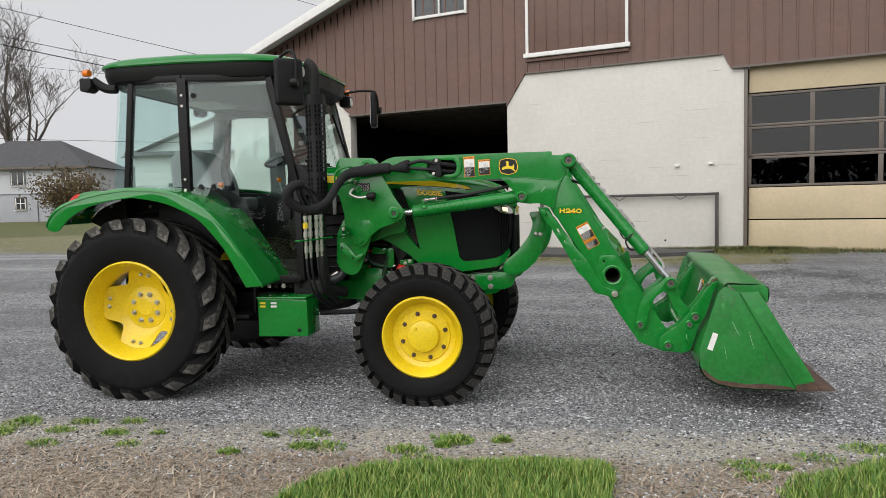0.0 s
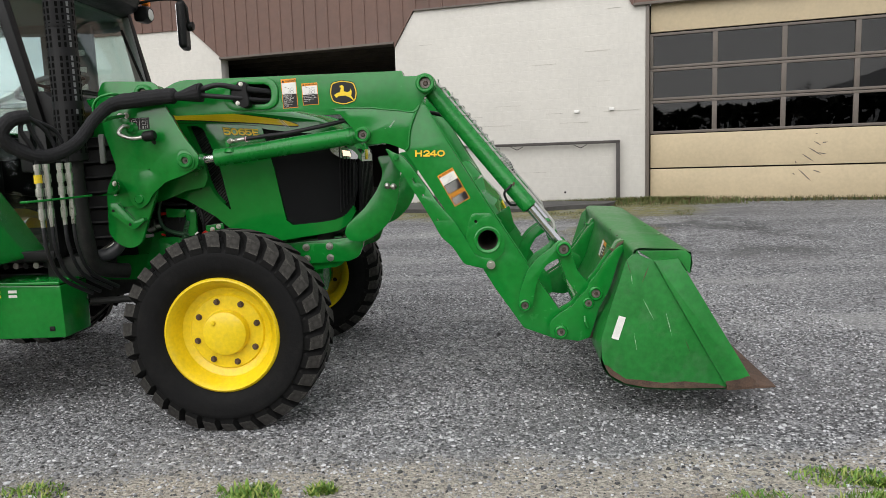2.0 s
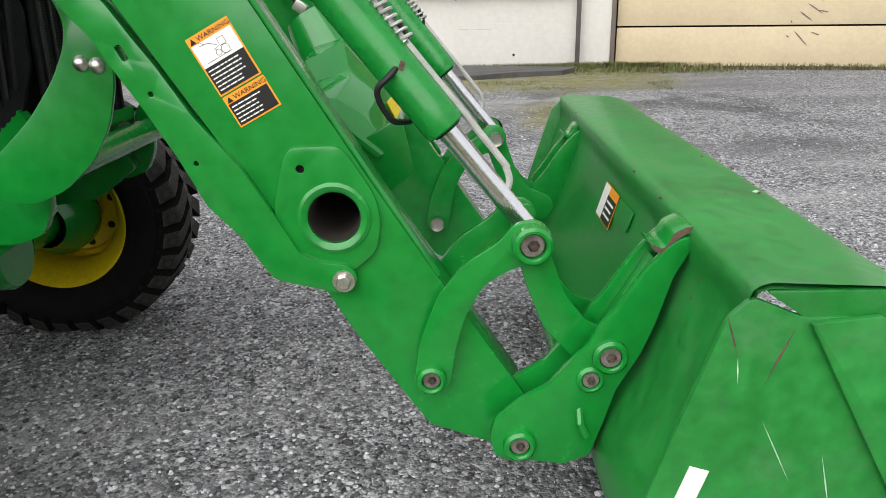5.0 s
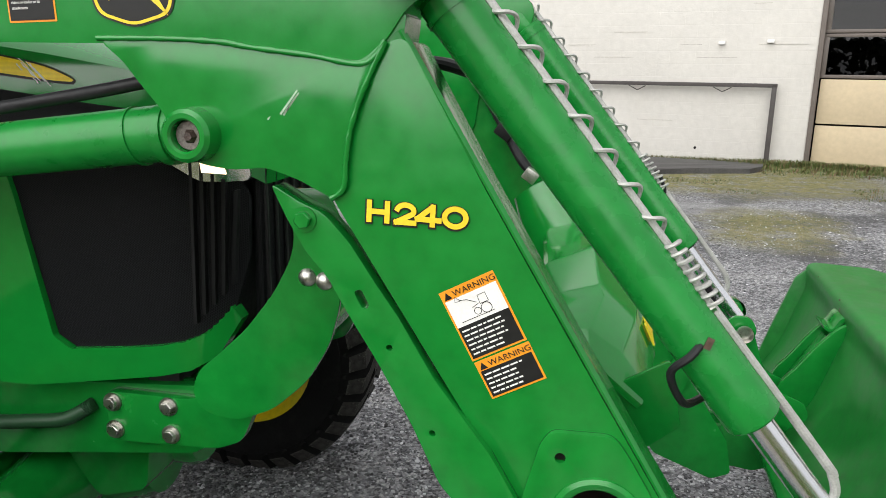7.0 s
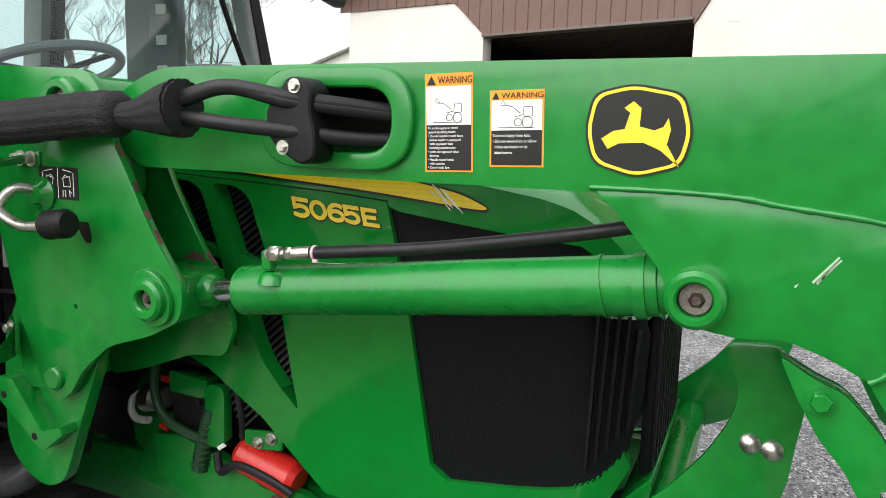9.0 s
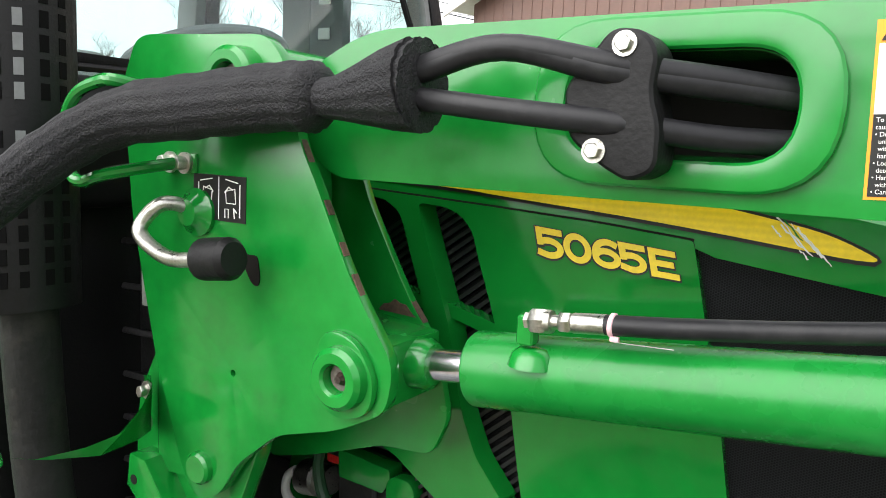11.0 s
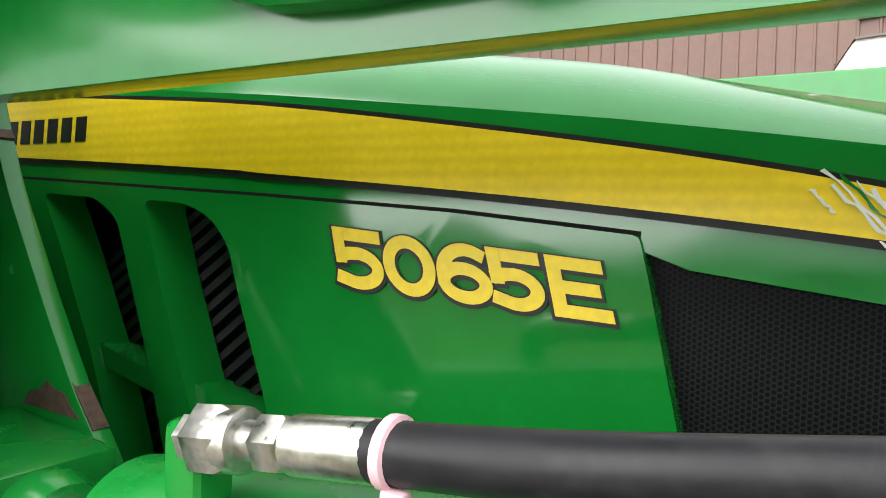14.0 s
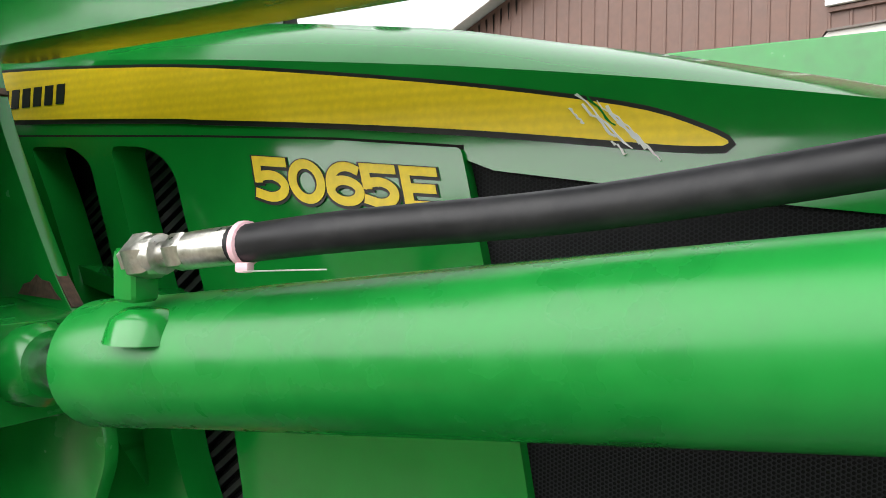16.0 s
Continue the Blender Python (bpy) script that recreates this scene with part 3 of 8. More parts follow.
    # dark scuffs where brush has rubbed the door
    for u0, z0, ln, a in ((3.02, 1.32, 0.14, 32), (3.14, 1.33, 0.10, -12), (2.98, 1.17, 0.30, 34), (3.10, 1.13, 0.16, 10), (2.86, 1.06, 0.26, 36), (2.82, 0.73, 0.34, 46), (3.02, 0.80, 0.16, 20), (2.66, 0.98, 0.05, 60), (2.63, 0.76, 0.05, 30), (3.0, 1.5, 0.04, 0)):
        bm = plate([(-ln / 2, 0.0), (-ln / 4, 0.012), (ln / 5, 0.010), (ln / 2, 0.002), (ln / 4, -0.008), (-ln / 5, -0.006)], 0.0, 0.004, bev=0)
        bmesh.ops.transform(bm, matrix=Matrix.Translation((u0, 0.095, z0)) @ Matrix.Rotation(radians(a), 4, "Y"), verts=bm.verts)
        part("scuff", bm, BRONZE, door, smooth=False)
    part("shop_back", box(2.42, 5.5, 2.3, 8.2, 0.1, 4.2), GREYPL, barn)
    part("shop_floor", box(2.42, 2.9, 0.22, 8, 5.2, 0.1), CONCRETE, barn)
    part("shop_window", box(1.2, 5.44, 1.95, 0.5, 0.02, 0.4), TRIM, barn)
    for s in (-0.035, 4.88):
        part("door_jamb", box(s, 0.1, 2.2, 0.07, 0.26, 3.95, 0.006), BRONZE, barn)


mat_crack = mat("joint_shadow", (0.44, 0.42, 0.38), 0.9, vary=0.2)
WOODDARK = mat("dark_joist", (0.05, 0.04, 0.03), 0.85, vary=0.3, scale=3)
build_barn()


def build_railing():
    r = thing("pipe_railing", "dark square-tube railing before the white block wall", "railing")
    r.matrix_world = BARN
    part("post", box(-0.59, -0.12, 0.86, 0.07, 0.07, 1.3, 0.008), STEELBAR, r)
    part("top_rail", box(-2.55, -0.12, 1.485, 4.0, 0.07, 0.06, 0.008), STEELBAR, r)
    part("post", box(-4.5, -0.12, 0.86, 0.07, 0.07, 1.3, 0.008), STEELBAR, r)
    for u in (-1.33, -2.65, -3.9):
        pts = smooth_line([(u - 0.14, -0.15, 1.45), (u - 0.04, -0.15, 1.40), (u, -0.15, 1.385), (u + 0.06, -0.15, 1.41), (u + 0.13, -0.15, 1.45)], 4)
        part("hook", tube(pts, 0.008, 6), STEELBAR, r)


build_railing()
slab = thing("ramp_slab", "dark cracked slab lying along the barn wall", "slab")
slab.matrix_world = BARN
def slab_mesh():
    """A low broken slab, its outer edge ragged, dipping away from the door."""
    rnd = random.Random(12)
    edge = [(-0.62, 0.2), (-0.58, 0.8), (-0.72, 1.15)] + [(-1.0 - 0.45 * k, min(1.25 + 0.22 * k, 1.8) + rnd.uniform(-0.09, 0.09)) for k in range(18)] + [(-9.2, 0.2)]
    bm = bmesh.new()

    def top(u):
        return 0.325 - 0.05 * min(max(-0.6 - u, 0), 2) / 2
    hi = [bm.verts.new((u, -d, top(u) + rnd.uniform(-0.012, 0.012))) for u, d in edge]
    lo = [bm.verts.new((u + 0.02, -d + 0.05, 0.08)) for u, d in edge]
    bm.faces.new(hi[::-1])
    for k in range(len(edge)):
        bm.faces.new((hi[k], hi[(k + 1) % len(edge)], lo[(k + 1) % len(edge)], lo[k]))
    bmesh.ops.triangulate(bm, faces=[f for f in bm.faces if len(f.verts) > 4])
    bmesh.ops.recalc_face_normals(bm, faces=bm.faces)
    return bm


part("slab_body", slab_mesh(), CONCRETE, slab, smooth=False)


def build_lumber():
    s = thing("lumber_stack", "stack of weathered boards beside the barn door", "lumber")
    s.matrix_world = BARN
    rnd = random.Random(8)
    for k in range(9):
        part("board", box(6.1 + rnd.uniform(-0.05, 0.05), -0.55 + rnd.uniform(-0.03, 0.03), 0.42 + 0.14 * k, 2.0, 0.3, 0.1, 0.008), WOOD, s)
        for q in (5.3, 6.8):
            part("spacer", box(q, -0.55, 0.355 + 0.14 * k if k else 0.33, 0.06, 0.28, 0.04 if k else 0.1), WOOD, s)


build_lumber()


# ---- front loader ----
def pin_boss(x, z, y, r, hole, parent, sg, h=0.05, name="pin_boss"):
    """A turned boss with a recessed bare pin end and a dark bolt in it."""
    prof = [(hole, 0.02), (hole, -h + 0.004), (hole + 0.003, -h), (r - 0.006, -h), (r, -h + 0.006), (r + 0.004, 0.02)]
    b = part(name, lathe([(a, c * sg) for a, c in prof], (x, y, z), 32), GREEN, parent)
    deep = -h + min(0.016, 0.55 * h)
    part("pin", lathe([(0.0, (deep + 0.001) * sg), (hole * 0.5, deep * sg), (hole * 0.9, deep * sg), (hole * 0.98, (deep + 0.003) * sg)], (x, y, z), 24), PINEND, b, "bare worn pin end")
    part("pin_bolt", lathe([(0.0, (deep - 0.007) * sg), (hole * 0.28, (deep - 0.008) * sg), (hole * 0.40, (deep - 0.004) * sg), (hole * 0.52, (deep + 0.001) * sg)], (x + hole * 0.08, y, z - hole * 0.05), 6), GREASE, b)
    return b


def weld(points, r, parent):
    pts = smooth_line(points, 8)
    rnd = random.Random(len(points))
    return part("weld_bead", tube(pts, [r * (0.8 + 0.4 * rnd.random()) for _ in pts], 8), GREEN, parent, angle=80)


def ram(parent, a, rod_end, b, r, rod_r, name, sg):
    """A hydraulic ram: barrel from a to rod_end, polished rod on to b."""
    a, e, b = Vector(a), Vector(rod_end), Vector(b)
    d = (e - a).normalized()
    L = (e - a).length
    pts = [a, a + d * 0.012, a + d * 0.05, a + d * 0.052, e - d * 0.06, e - d * 0.058, e - d * 0.003, e]
    rad = [r * 0.86, r * 0.93, r * 0.93, r, r, r * 1.02, r * 1.02, r * 0.97]
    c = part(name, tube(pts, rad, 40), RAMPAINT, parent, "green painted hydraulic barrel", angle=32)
    part("rod", tube([e - d * 0.02, b], rod_r, 28), CHROME, c, "polished chrome piston rod")
    part("gland", tube([e - d * 0.002, e + d * 0.006], rod_r * 1.35, 28), PLASTIC, c)
    return c


def loader_side(loader, sg):
    """One lift arm with its mast plates, rams and bucket linkage; sg is 1 on the near side, -1 on the far one."""
    def Y(v):
        return v * sg
    near = sg > 0
    # upper box beam with the oval window for the hoses
    beam = [(1.86, 1.64), (1.87, 1.715), (1.965, 1.762), (3.150, 1.765), (3.156, 1.737), (3.225, 1.736), (3.275, 1.752), (3.325, 1.72), (3.325, 1.665), (3.265, 1.632), (3.235, 1.587), (3.20, 1.552), (2.80, 1.590), (1.915, 1.590)]
    oval = rounded([(2.245, 1.724), (2.460, 1.724), (2.460, 1.622), (2.245, 1.622)], 0.05, 6)
    arm = part("lift_arm", plate(rounded(beam, [0.03, 0.03, 0.05, 0.004, 0.006, 0.01, 0.03, 0.03, 0.03, 0.02, 0.02, 0.01, 0.02, 0.03]), Y(-0.621), Y(-0.515), holes=[oval] if near else [], bev=0.016, seg=4), GREEN, loader, "green welded box-section lift arm")
    # its lower face leans: lower on the outside
    for v in arm.data.vertices:
        if v.co.z < 1.645 and v.co.x < 3.0:
            v.co.z += -0.012 if abs(v.co.y) > 0.57 else 0.010
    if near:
        # near-black sheet inside the beam paints the dark of the port's hollow
        part("port_back", box(2.355, Y(-0.53), 1.672, 0.25, 0.02, 0.13), DEEPSHADE, arm)
    ring_o = rounded([(2.205, 1.758), (2.498, 1.758), (2.498, 1.592), (2.205, 1.592)], 0.082, 7)
    ring_i = rounded([(2.243, 1.7245), (2.4605, 1.7245), (2.4605, 1.6215), (2.243, 1.6215)], 0.051, 7)
    if near:
        part("hose_port_ring", plate(ring_o, Y(-0.615), Y(-0.636), holes=[ring_i], bev=0.007, seg=3), GREEN, arm)
    # elbow gusset
    gus = [(2.783, 1.582), (2.819, 1.553), (2.847, 1.518), (2.880, 1.480), (2.897, 1.445), (2.900, 1.415), (2.945, 1.398), (2.994, 1.392), (3.048, 1.398), (3.101, 1.381), (3.150, 1.356), (3.168, 1.370), (3.172, 1.40), (3.18, 1.46), (3.202, 1.521), (3.235, 1.587), (3.20, 1.556), (3.04, 1.573), (3.0, 1.579), (2.90, 1.583)]
    part("elbow_gusset", plate(rounded(gus, 0.014, 3), Y(-0.630), Y(-0.478), bev=0.004), GREEN, arm)
    # lower box beam
    low = [(3.150, 1.354), (3.185, 1.500), (3.198, 1.546), (3.233, 1.583), (3.262, 1.590), (3.384, 1.376), (3.508, 1.170), (3.660, 0.922), (3.777, 0.738), (3.965, 0.455), (3.985, 0.35), (3.93, 0.325), (3.755, 0.392), (3.602, 0.617), (3.443, 0.891)]
    part("lower_beam", plate(rounded(low, 0.012, 3), Y(-0.621), Y(-0.485), holes=[circle(3.573, 0.872, 0.055, 36)], bev=0.006, seg=2), GREEN, arm)
    part("elbow_core", plate([(3.10, 1.50), (3.16, 1.44), (3.255, 1.56), (3.262, 1.62), (3.20, 1.66), (3.10, 1.62)], Y(-0.616), Y(-0.52), bev=0), GREEN, arm)
    # two thin lips along the front of the lower beam
    for off in (-0.617, -0.600):
        pts = [(3.254, Y(off), 1.60), (3.388, Y(off), 1.378), (3.664, Y(off), 0.924), (3.78, Y(off), 0.74)]
        part("edge_lip", tube(pts, 0.004, 6), GREEN, arm)
    if near:
        weld([(2.780, -0.630, 1.585), (2.9, -0.631, 1.585), (2.985, -0.631, 1.581), (3.03, -0.631, 1.574), (3.12, -0.631, 1.564), (3.203, -0.629, 1.553), (3.234, -0.627, 1.585)], 0.0045, arm)
        weld([(3.150, -0.628, 1.355), (3.170, -0.629, 1.372), (3.174, -0.629, 1.41), (3.182, -0.629, 1.46), (3.204, -0.629, 1.521), (3.234, -0.627, 1.584)], 0.0045, arm)
        for a, b, ln, wd in ((3.074, 1.478, 0.046, 0.0011), (3.080, 1.480, 0.036, 0.0007), (3.084, 1.484, 0.034, 0.0009), (3.079, 1.477, 0.016, 0.0012), (3.054, 1.470, 0.007, 0.0010)):
            part("paint_scratch", plate([(a - wd, b + wd), (a + wd, b - wd), (a + ln * 0.62, b + ln * 0.76), (a + ln * 0.58, b + ln * 0.79)], -0.6302, -0.6306, bev=0), PALEPAINT, arm)
    # loader park stand folded under the lower beam
    stand = [(3.045, 1.372), (3.093, 1.344), (3.129, 1.330), (3.171, 1.286), (3.211, 1.226), (3.252, 1.168), (3.312, 1.077), (3.405, 0.969), (3.459, 0.877), (3.502, 0.798), (3.544, 0.780), (3.598, 0.773), (3.615, 0.751), (3.607, 0.721), (3.579, 0.713), (3.545, 0.722), (3.450, 0.746), (3.435, 0.763), (3.39, 0.835), (3.324, 0.898), (3.277, 0.988), (3.216, 1.093), (3.168, 1.170), (3.135, 1.228), (3.103, 1.263), (3.072, 1.315)]
    slot = rounded([(3.178, 1.206), (3.190, 1.212), (3.205, 1.183), (3.193, 1.178)], 0.006, 3)
    holes = [slot] + [circle(x, z, 0.0055, 8) for x, z in ((3.236, 1.118), (3.31, 0.985))]
    stand_ob = part("park_stand", plate(rounded(stand, 0.012, 3), Y(-0.612), Y(-0.565), holes=holes, bev=0.003), GREEN, arm)
    for v in stand_ob.data.vertices:
        v.co.y -= sg * 0.030 * min(1, max(0, (v.co.x - 3.25) / 0.15))
    bolt(3.100, Y(-0.612), 1.318, 0.014, 0.014, arm, GREEN, out=-sg)
    # doubler plate round the cross tube
    dbl = [(3.455, 0.885), (3.459, 0.909), (3.481, 0.994), (3.496, 1.014), (3.590, 1.016), (3.612, 0.988), (3.656, 0.915), (3.666, 0.865), (3.655, 0.80), (3.60, 0.755), (3.52, 0.765), (3.47, 0.83)]
    part("doubler_plate", plate(rounded(dbl, 0.02, 4), Y(-0.621), Y(-0.633), holes=[circle(3.573, 0.872, 0.054, 36), circle(3.512, 0.972, 0.0085, 12)], bev=0.003), GREEN, arm)
    # near-black disc on the beam paints the shade in the doubler's small hole
    part("bracket_hole", disc_y(3.512, Y(-0.6205), Y(-0.6215), 0.972, 0.009, 14, 0), DEEPSHADE, arm)
    part("tube_collar", lathe([(0.052, 0.02 * sg), (0.053, -0.001 * sg), (0.057, -0.005 * sg), (0.066, -0.007 * sg), (0.073, -0.004 * sg), (0.077, 0.02 * sg)], (3.573, Y(-0.632), 0.872), 40), GREEN, arm)
    bolt(3.586, Y(-0.642), 0.741, 0.016, 0.016, arm, out=-sg)
    # pins of the arm
    pin_boss(2.935, 1.444, Y(-0.630), 0.040, 0.0235, arm, sg, 0.036)
    pin_boss(3.271, 1.695, Y(-0.621), 0.049, 0.029, arm, sg, 0.046)
    # mast: outer and inner plate with the pivot
    mast = [(1.545, 1.70), (1.575, 1.757), (1.60, 1.765), (1.845, 1.755), (1.878, 1.72), (1.907, 1.618), (1.930, 1.580), (1.988, 1.471), (2.016, 1.429), (2.064, 1.365), (2.055, 1.305), (1.98, 1.265), (1.875, 1.232), (1.80, 1.17), (1.765, 1.115), (1.72, 1.09), (1.685, 1.12), (1.62, 1.29), (1.565, 1.50)]
    m_o = part("mast_plate", plate(rounded(mast, 0.022, 4), Y(-0.672), Y(-0.655), holes=[circle(1.79, 1.30, 0.005, 8)], bev=0.003), GREEN, loader, "green loader mast side plate")
    inner = [(1.60, 1.755), (1.80, 1.745), (1.848, 1.70), (1.868, 1.60), (1.893, 1.540), (1.942, 1.455), (1.976, 1.40), (2.008, 1.362), (2.024, 1.330), (2.045, 1.25), (2.02, 1.19), (1.93, 1.18), (1.80, 1.13), (1.70, 1.10), (1.62, 1.30), (1.57, 1.55)]
    part("mast_plate", plate(rounded(inner, 0.018, 4), Y(-0.512), Y(-0.497), bev=0.003), GREEN, loader)
    part("pivot_tube", tube([(1.80, Y(-0.655), 1.69), (1.80, Y(-0.512), 1.69)], 0.058, 24), GREEN, loader)
    part("mast_web", plate([(1.60, 1.10), (1.70, 1.11), (1.64, 1.40), (1.66, 1.56), (1.60, 1.56)], Y(-0.655), Y(-0.512), bev=0.003), GREEN, loader)
    part("pivot_casting", plate(rounded([(1.68, 1.63), (1.80, 1.625), (1.828, 1.585), (1.832, 1.535), (1.82, 1.50), (1.78, 1.485), (1.68, 1.44)], 0.02, 5), Y(-0.610), Y(-0.520), bev=0.006, seg=2), GREEN, loader, "rounded green casting between the mast plates")
    part("mast_gusset", plate(rounded([(1.70, 1.47), (1.80, 1.475), (1.835, 1.43), (1.875, 1.335), (1.85, 1.30), (1.70, 1.30)], 0.012, 3), Y(-0.60), Y(-0.535), bev=0.004), GREEN, loader)
    part("ram_bracket", plate([(1.90, 1.262), (2.026, 1.292), (2.026, 1.374), (1.91, 1.384), (1.88, 1.33)], Y(-0.655), Y(-0.5135), bev=0.004), GREEN, loader)
    if near:
        bead = smooth_line([(1.785, -0.522, 1.432), (1.806, -0.522, 1.408), (1.835, -0.522, 1.379), (1.852, -0.522, 1.355), (1.868, -0.522, 1.336)], 7)
        rnd = random.Random(4)
        part("weld_bead", tube(bead, [0.011 * rnd.uniform(0.6, 1.25) for _ in bead], 9), GREEN, loader)
        for k in range(14):
            q = bead[6 + k] + Vector((rnd.uniform(-0.008, 0.004), -0.009, rnd.uniform(-0.008, 0.006)))
            part("weld_spatter", lathe([(0.0, 0.004), (0.003, 0.003), (0.0045, 0.0), (0.003, -0.003), (0.0, -0.004)], q, 7, "y"), (IRON, GREASE, IRON)[k % 3], loader)
        rust = [(1.917, 1.386), (1.926, 1.396), (1.938, 1.399), (1.946, 1.406), (1.955, 1.401), (1.966, 1.400), (1.974, 1.391), (1.984, 1.384)]
        part("rust_patch", plate(rust, -0.5125, -0.5132, bev=0), RUST, loader)
        for x, z, a in ((1.9815, 1.3925, 0.020), (1.872, 1.585, 0.010)):
            part("worn_edge", box(x, -0.5045, z, 0.0035, 0.012, 2 * a, rot=Matrix.Rotation(radians(-40), 4, "Y")), RUST, loader)
    # worn edge of the plate
    for x, z, a in ((1.9115, 1.611, 0.016), (1.950, 1.543, 0.010), (1.976, 1.494, 0.009), (2.000, 1.453, 0.014)):
        part("worn_edge", box(x, Y(-0.6635), z, 0.0035, 0.010, 2 * a, rot=Matrix.Rotation(radians(-29), 4, "Y")), RUST, m_o)
    pin_boss(1.996, 1.341, Y(-0.672), 0.039, 0.018, m_o, sg, 0.030)
    part("boss_pad", plate(rounded([(1.935, 1.315), (1.962, 1.398), (2.015, 1.392), (2.046, 1.345), (2.038, 1.30), (1.985, 1.282)], 0.03, 4), Y(-0.672), Y(-0.684), bev=0.004), GREEN, m_o)
    pin_boss(1.80, 1.695, Y(-0.672), 0.045, 0.024, m_o, sg, 0.03)
    part("round_head", lathe([(0.0, -0.012 * sg), (0.02, -0.012 * sg), (0.024, -0.008 * sg), (0.025, 0.002 * sg)], (1.725, Y(-0.672), 1.145), 20), GREEN, m_o)
    lowp = [(1.60, 1.32), (1.535, 1.20), (1.525, 0.96), (1.575, 0.90), (1.64, 0.875), (1.70, 0.90), (1.735, 0.99), (1.82, 1.20), (1.80, 1.32)]
    part("mast_foot", plate(rounded(lowp, 0.04, 4), Y(-0.645), Y(-0.615), bev=0.004), GREEN, loader, "green mast foot plate bolted to the frame")
    fb = part("foot_bracket", plate([(1.570, 1.128), (1.608, 1.126), (1.690, 1.027), (1.742, 1.045), (1.748, 1.028), (1.700, 0.990), (1.678, 0.985), (1.563, 1.075)], Y(-0.640), Y(-0.685), bev=0.003), GREEN, loader)
    # the bracket's two holes are only shade, painted as flat near-black discs
    for x, z in ((1.582, 1.088), (1.668, 1.012)):
        part("bracket_hole", disc_y(x, Y(-0.684), Y(-0.6858), z, 0.008, 12, 0), DEEPSHADE, fb)
    # tie plate from mast to front frame, and lower frame tube
    tie = [(1.66, 0.90), (1.76, 0.91), (1.95, 0.86), (1.998, 0.828), (2.09, 0.842), (2.135, 0.828), (2.16, 0.79), (2.155, 0.765), (2.11, 0.64), (1.90, 0.66), (1.68, 0.80)]
    tp = part("tie_plate", plate(rounded(tie, 0.016, 4), Y(-0.365), Y(-0.335), bev=0.004), GREEN, loader)
    for x, z in ((2.040, 0.804), (2.096, 0.788), (2.046, 0.689)):
        bolt(x, Y(-0.365), z, 0.013, 0.014, tp, RUST, out=-sg)
    # lift ram and bucket ram
    lr = ram(loader, (2.93, Y(-0.565), 1.449), (2.117, Y(-0.565), 1.350), (2.0, Y(-0.565), 1.3355), 0.0465, 0.021, "lift_ram", sg)
    part("ram_eye", tube([(2.01, Y(-0.565), 1.3365), (2.044, Y(-0.565), 1.341), (2.054, Y(-0.565), 1.342)], [0.034, 0.034, 0.027], 28), GREEN, lr)
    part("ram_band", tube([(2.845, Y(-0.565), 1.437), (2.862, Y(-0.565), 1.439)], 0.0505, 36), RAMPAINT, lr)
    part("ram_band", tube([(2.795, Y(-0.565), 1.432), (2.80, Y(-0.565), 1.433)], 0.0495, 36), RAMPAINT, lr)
    br_ = ram(loader, (3.272, Y(-0.553), 1.693), (3.80, Y(-0.553), 1.035), (3.966, Y(-0.553), 0.826), 0.0445, 0.0235, "bucket_ram", sg)
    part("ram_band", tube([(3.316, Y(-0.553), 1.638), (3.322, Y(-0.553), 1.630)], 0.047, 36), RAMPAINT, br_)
    part("paint_chip", box(3.716, Y(-0.598), 1.163, 0.010, 0.003, 0.018, rot=Matrix.Rotation(radians(20), 4, "Y")), RUST, br_)
    # steel feed pipe, springs and hose along the bucket ram
    d = (Vector((3.80, 0, 1.035)) - Vector((3.272, 0, 1.693))).normalized()
    up = Vector((-d.z, 0, d.x)) * -1 if (-d.z) < 0 else Vector((-d.z, 0, d.x))
    base = Vector((3.272, Y(-0.553), 1.693)) + up * 0.047
    part("feed_pipe", tube(smooth_line([base + d * 0.03, base + d * 0.62, base + d * 0.95, base + d * 0.985 - up * 0.003, base + d * 1.012 - up * 0.014, base + d * 1.026 - up * 0.032], 6), 0.0075, 10), PALEP, br_)
    # one guard spring, stretched above and wound close below
    coil, turn, at = [], 0.0, 0.015
    while at < 0.665:
        mid = base + d * at + up * 0.005
        coil.append(mid + 0.0135 * (math.cos(turn) * up + math.sin(turn) * Vector((0, 1, 0))))
        turn += 0.45
        at += (0.062 if at < 0.54 else 0.0155) * 0.45 / 6.283
    part("guard_spring", tube(coil, 0.0036, 6), PALEP, br_)
    hs = base + d * 0.63 + up * 0.012
    pts = smooth_line([hs, hs + d * 0.05 - up * 0.02, hs + d * 0.06 - up * 0.07 + Vector((0, Y(-0.05), 0)), hs + d * 0.07 - up * 0.115 + Vector((0, Y(-0.045), 0)), hs + d * 0.13 - up * 0.13 + Vector((0, Y(-0.02), 0)), hs + d * 0.16 - up * 0.11 + Vector((0, Y(0.03), 0))], 6)
    part("ram_hose", tube(pts, 0.0065, 8), HOSE, br_)
    part("pipe_fitting", tube([base + d * 0.66 + up * 0.004, base + d * 0.66 - up * 0.045], 0.011, 8), ZINC, br_)
    # pair of bell-crank plates and pair of bucket links
    crank = [(3.722, 0.505), (3.735, 0.60), (3.775, 0.705), (3.83, 0.775), (3.90, 0.82), (3.935, 0.862), (3.985, 0.862), (4.008, 0.82), (3.985, 0.775), (3.93, 0.765), (3.872, 0.73), (3.832, 0.66), (3.812, 0.585), (3.80, 0.50), (3.76, 0.475)]
    link = [(3.935, 0.835), (3.985, 0.86), (4.005, 0.80), (4.04, 0.70), (4.09, 0.635), (4.165, 0.605), (4.18, 0.56), (4.14, 0.52), (4.07, 0.545), (3.995, 0.63), (3.955, 0.735)]
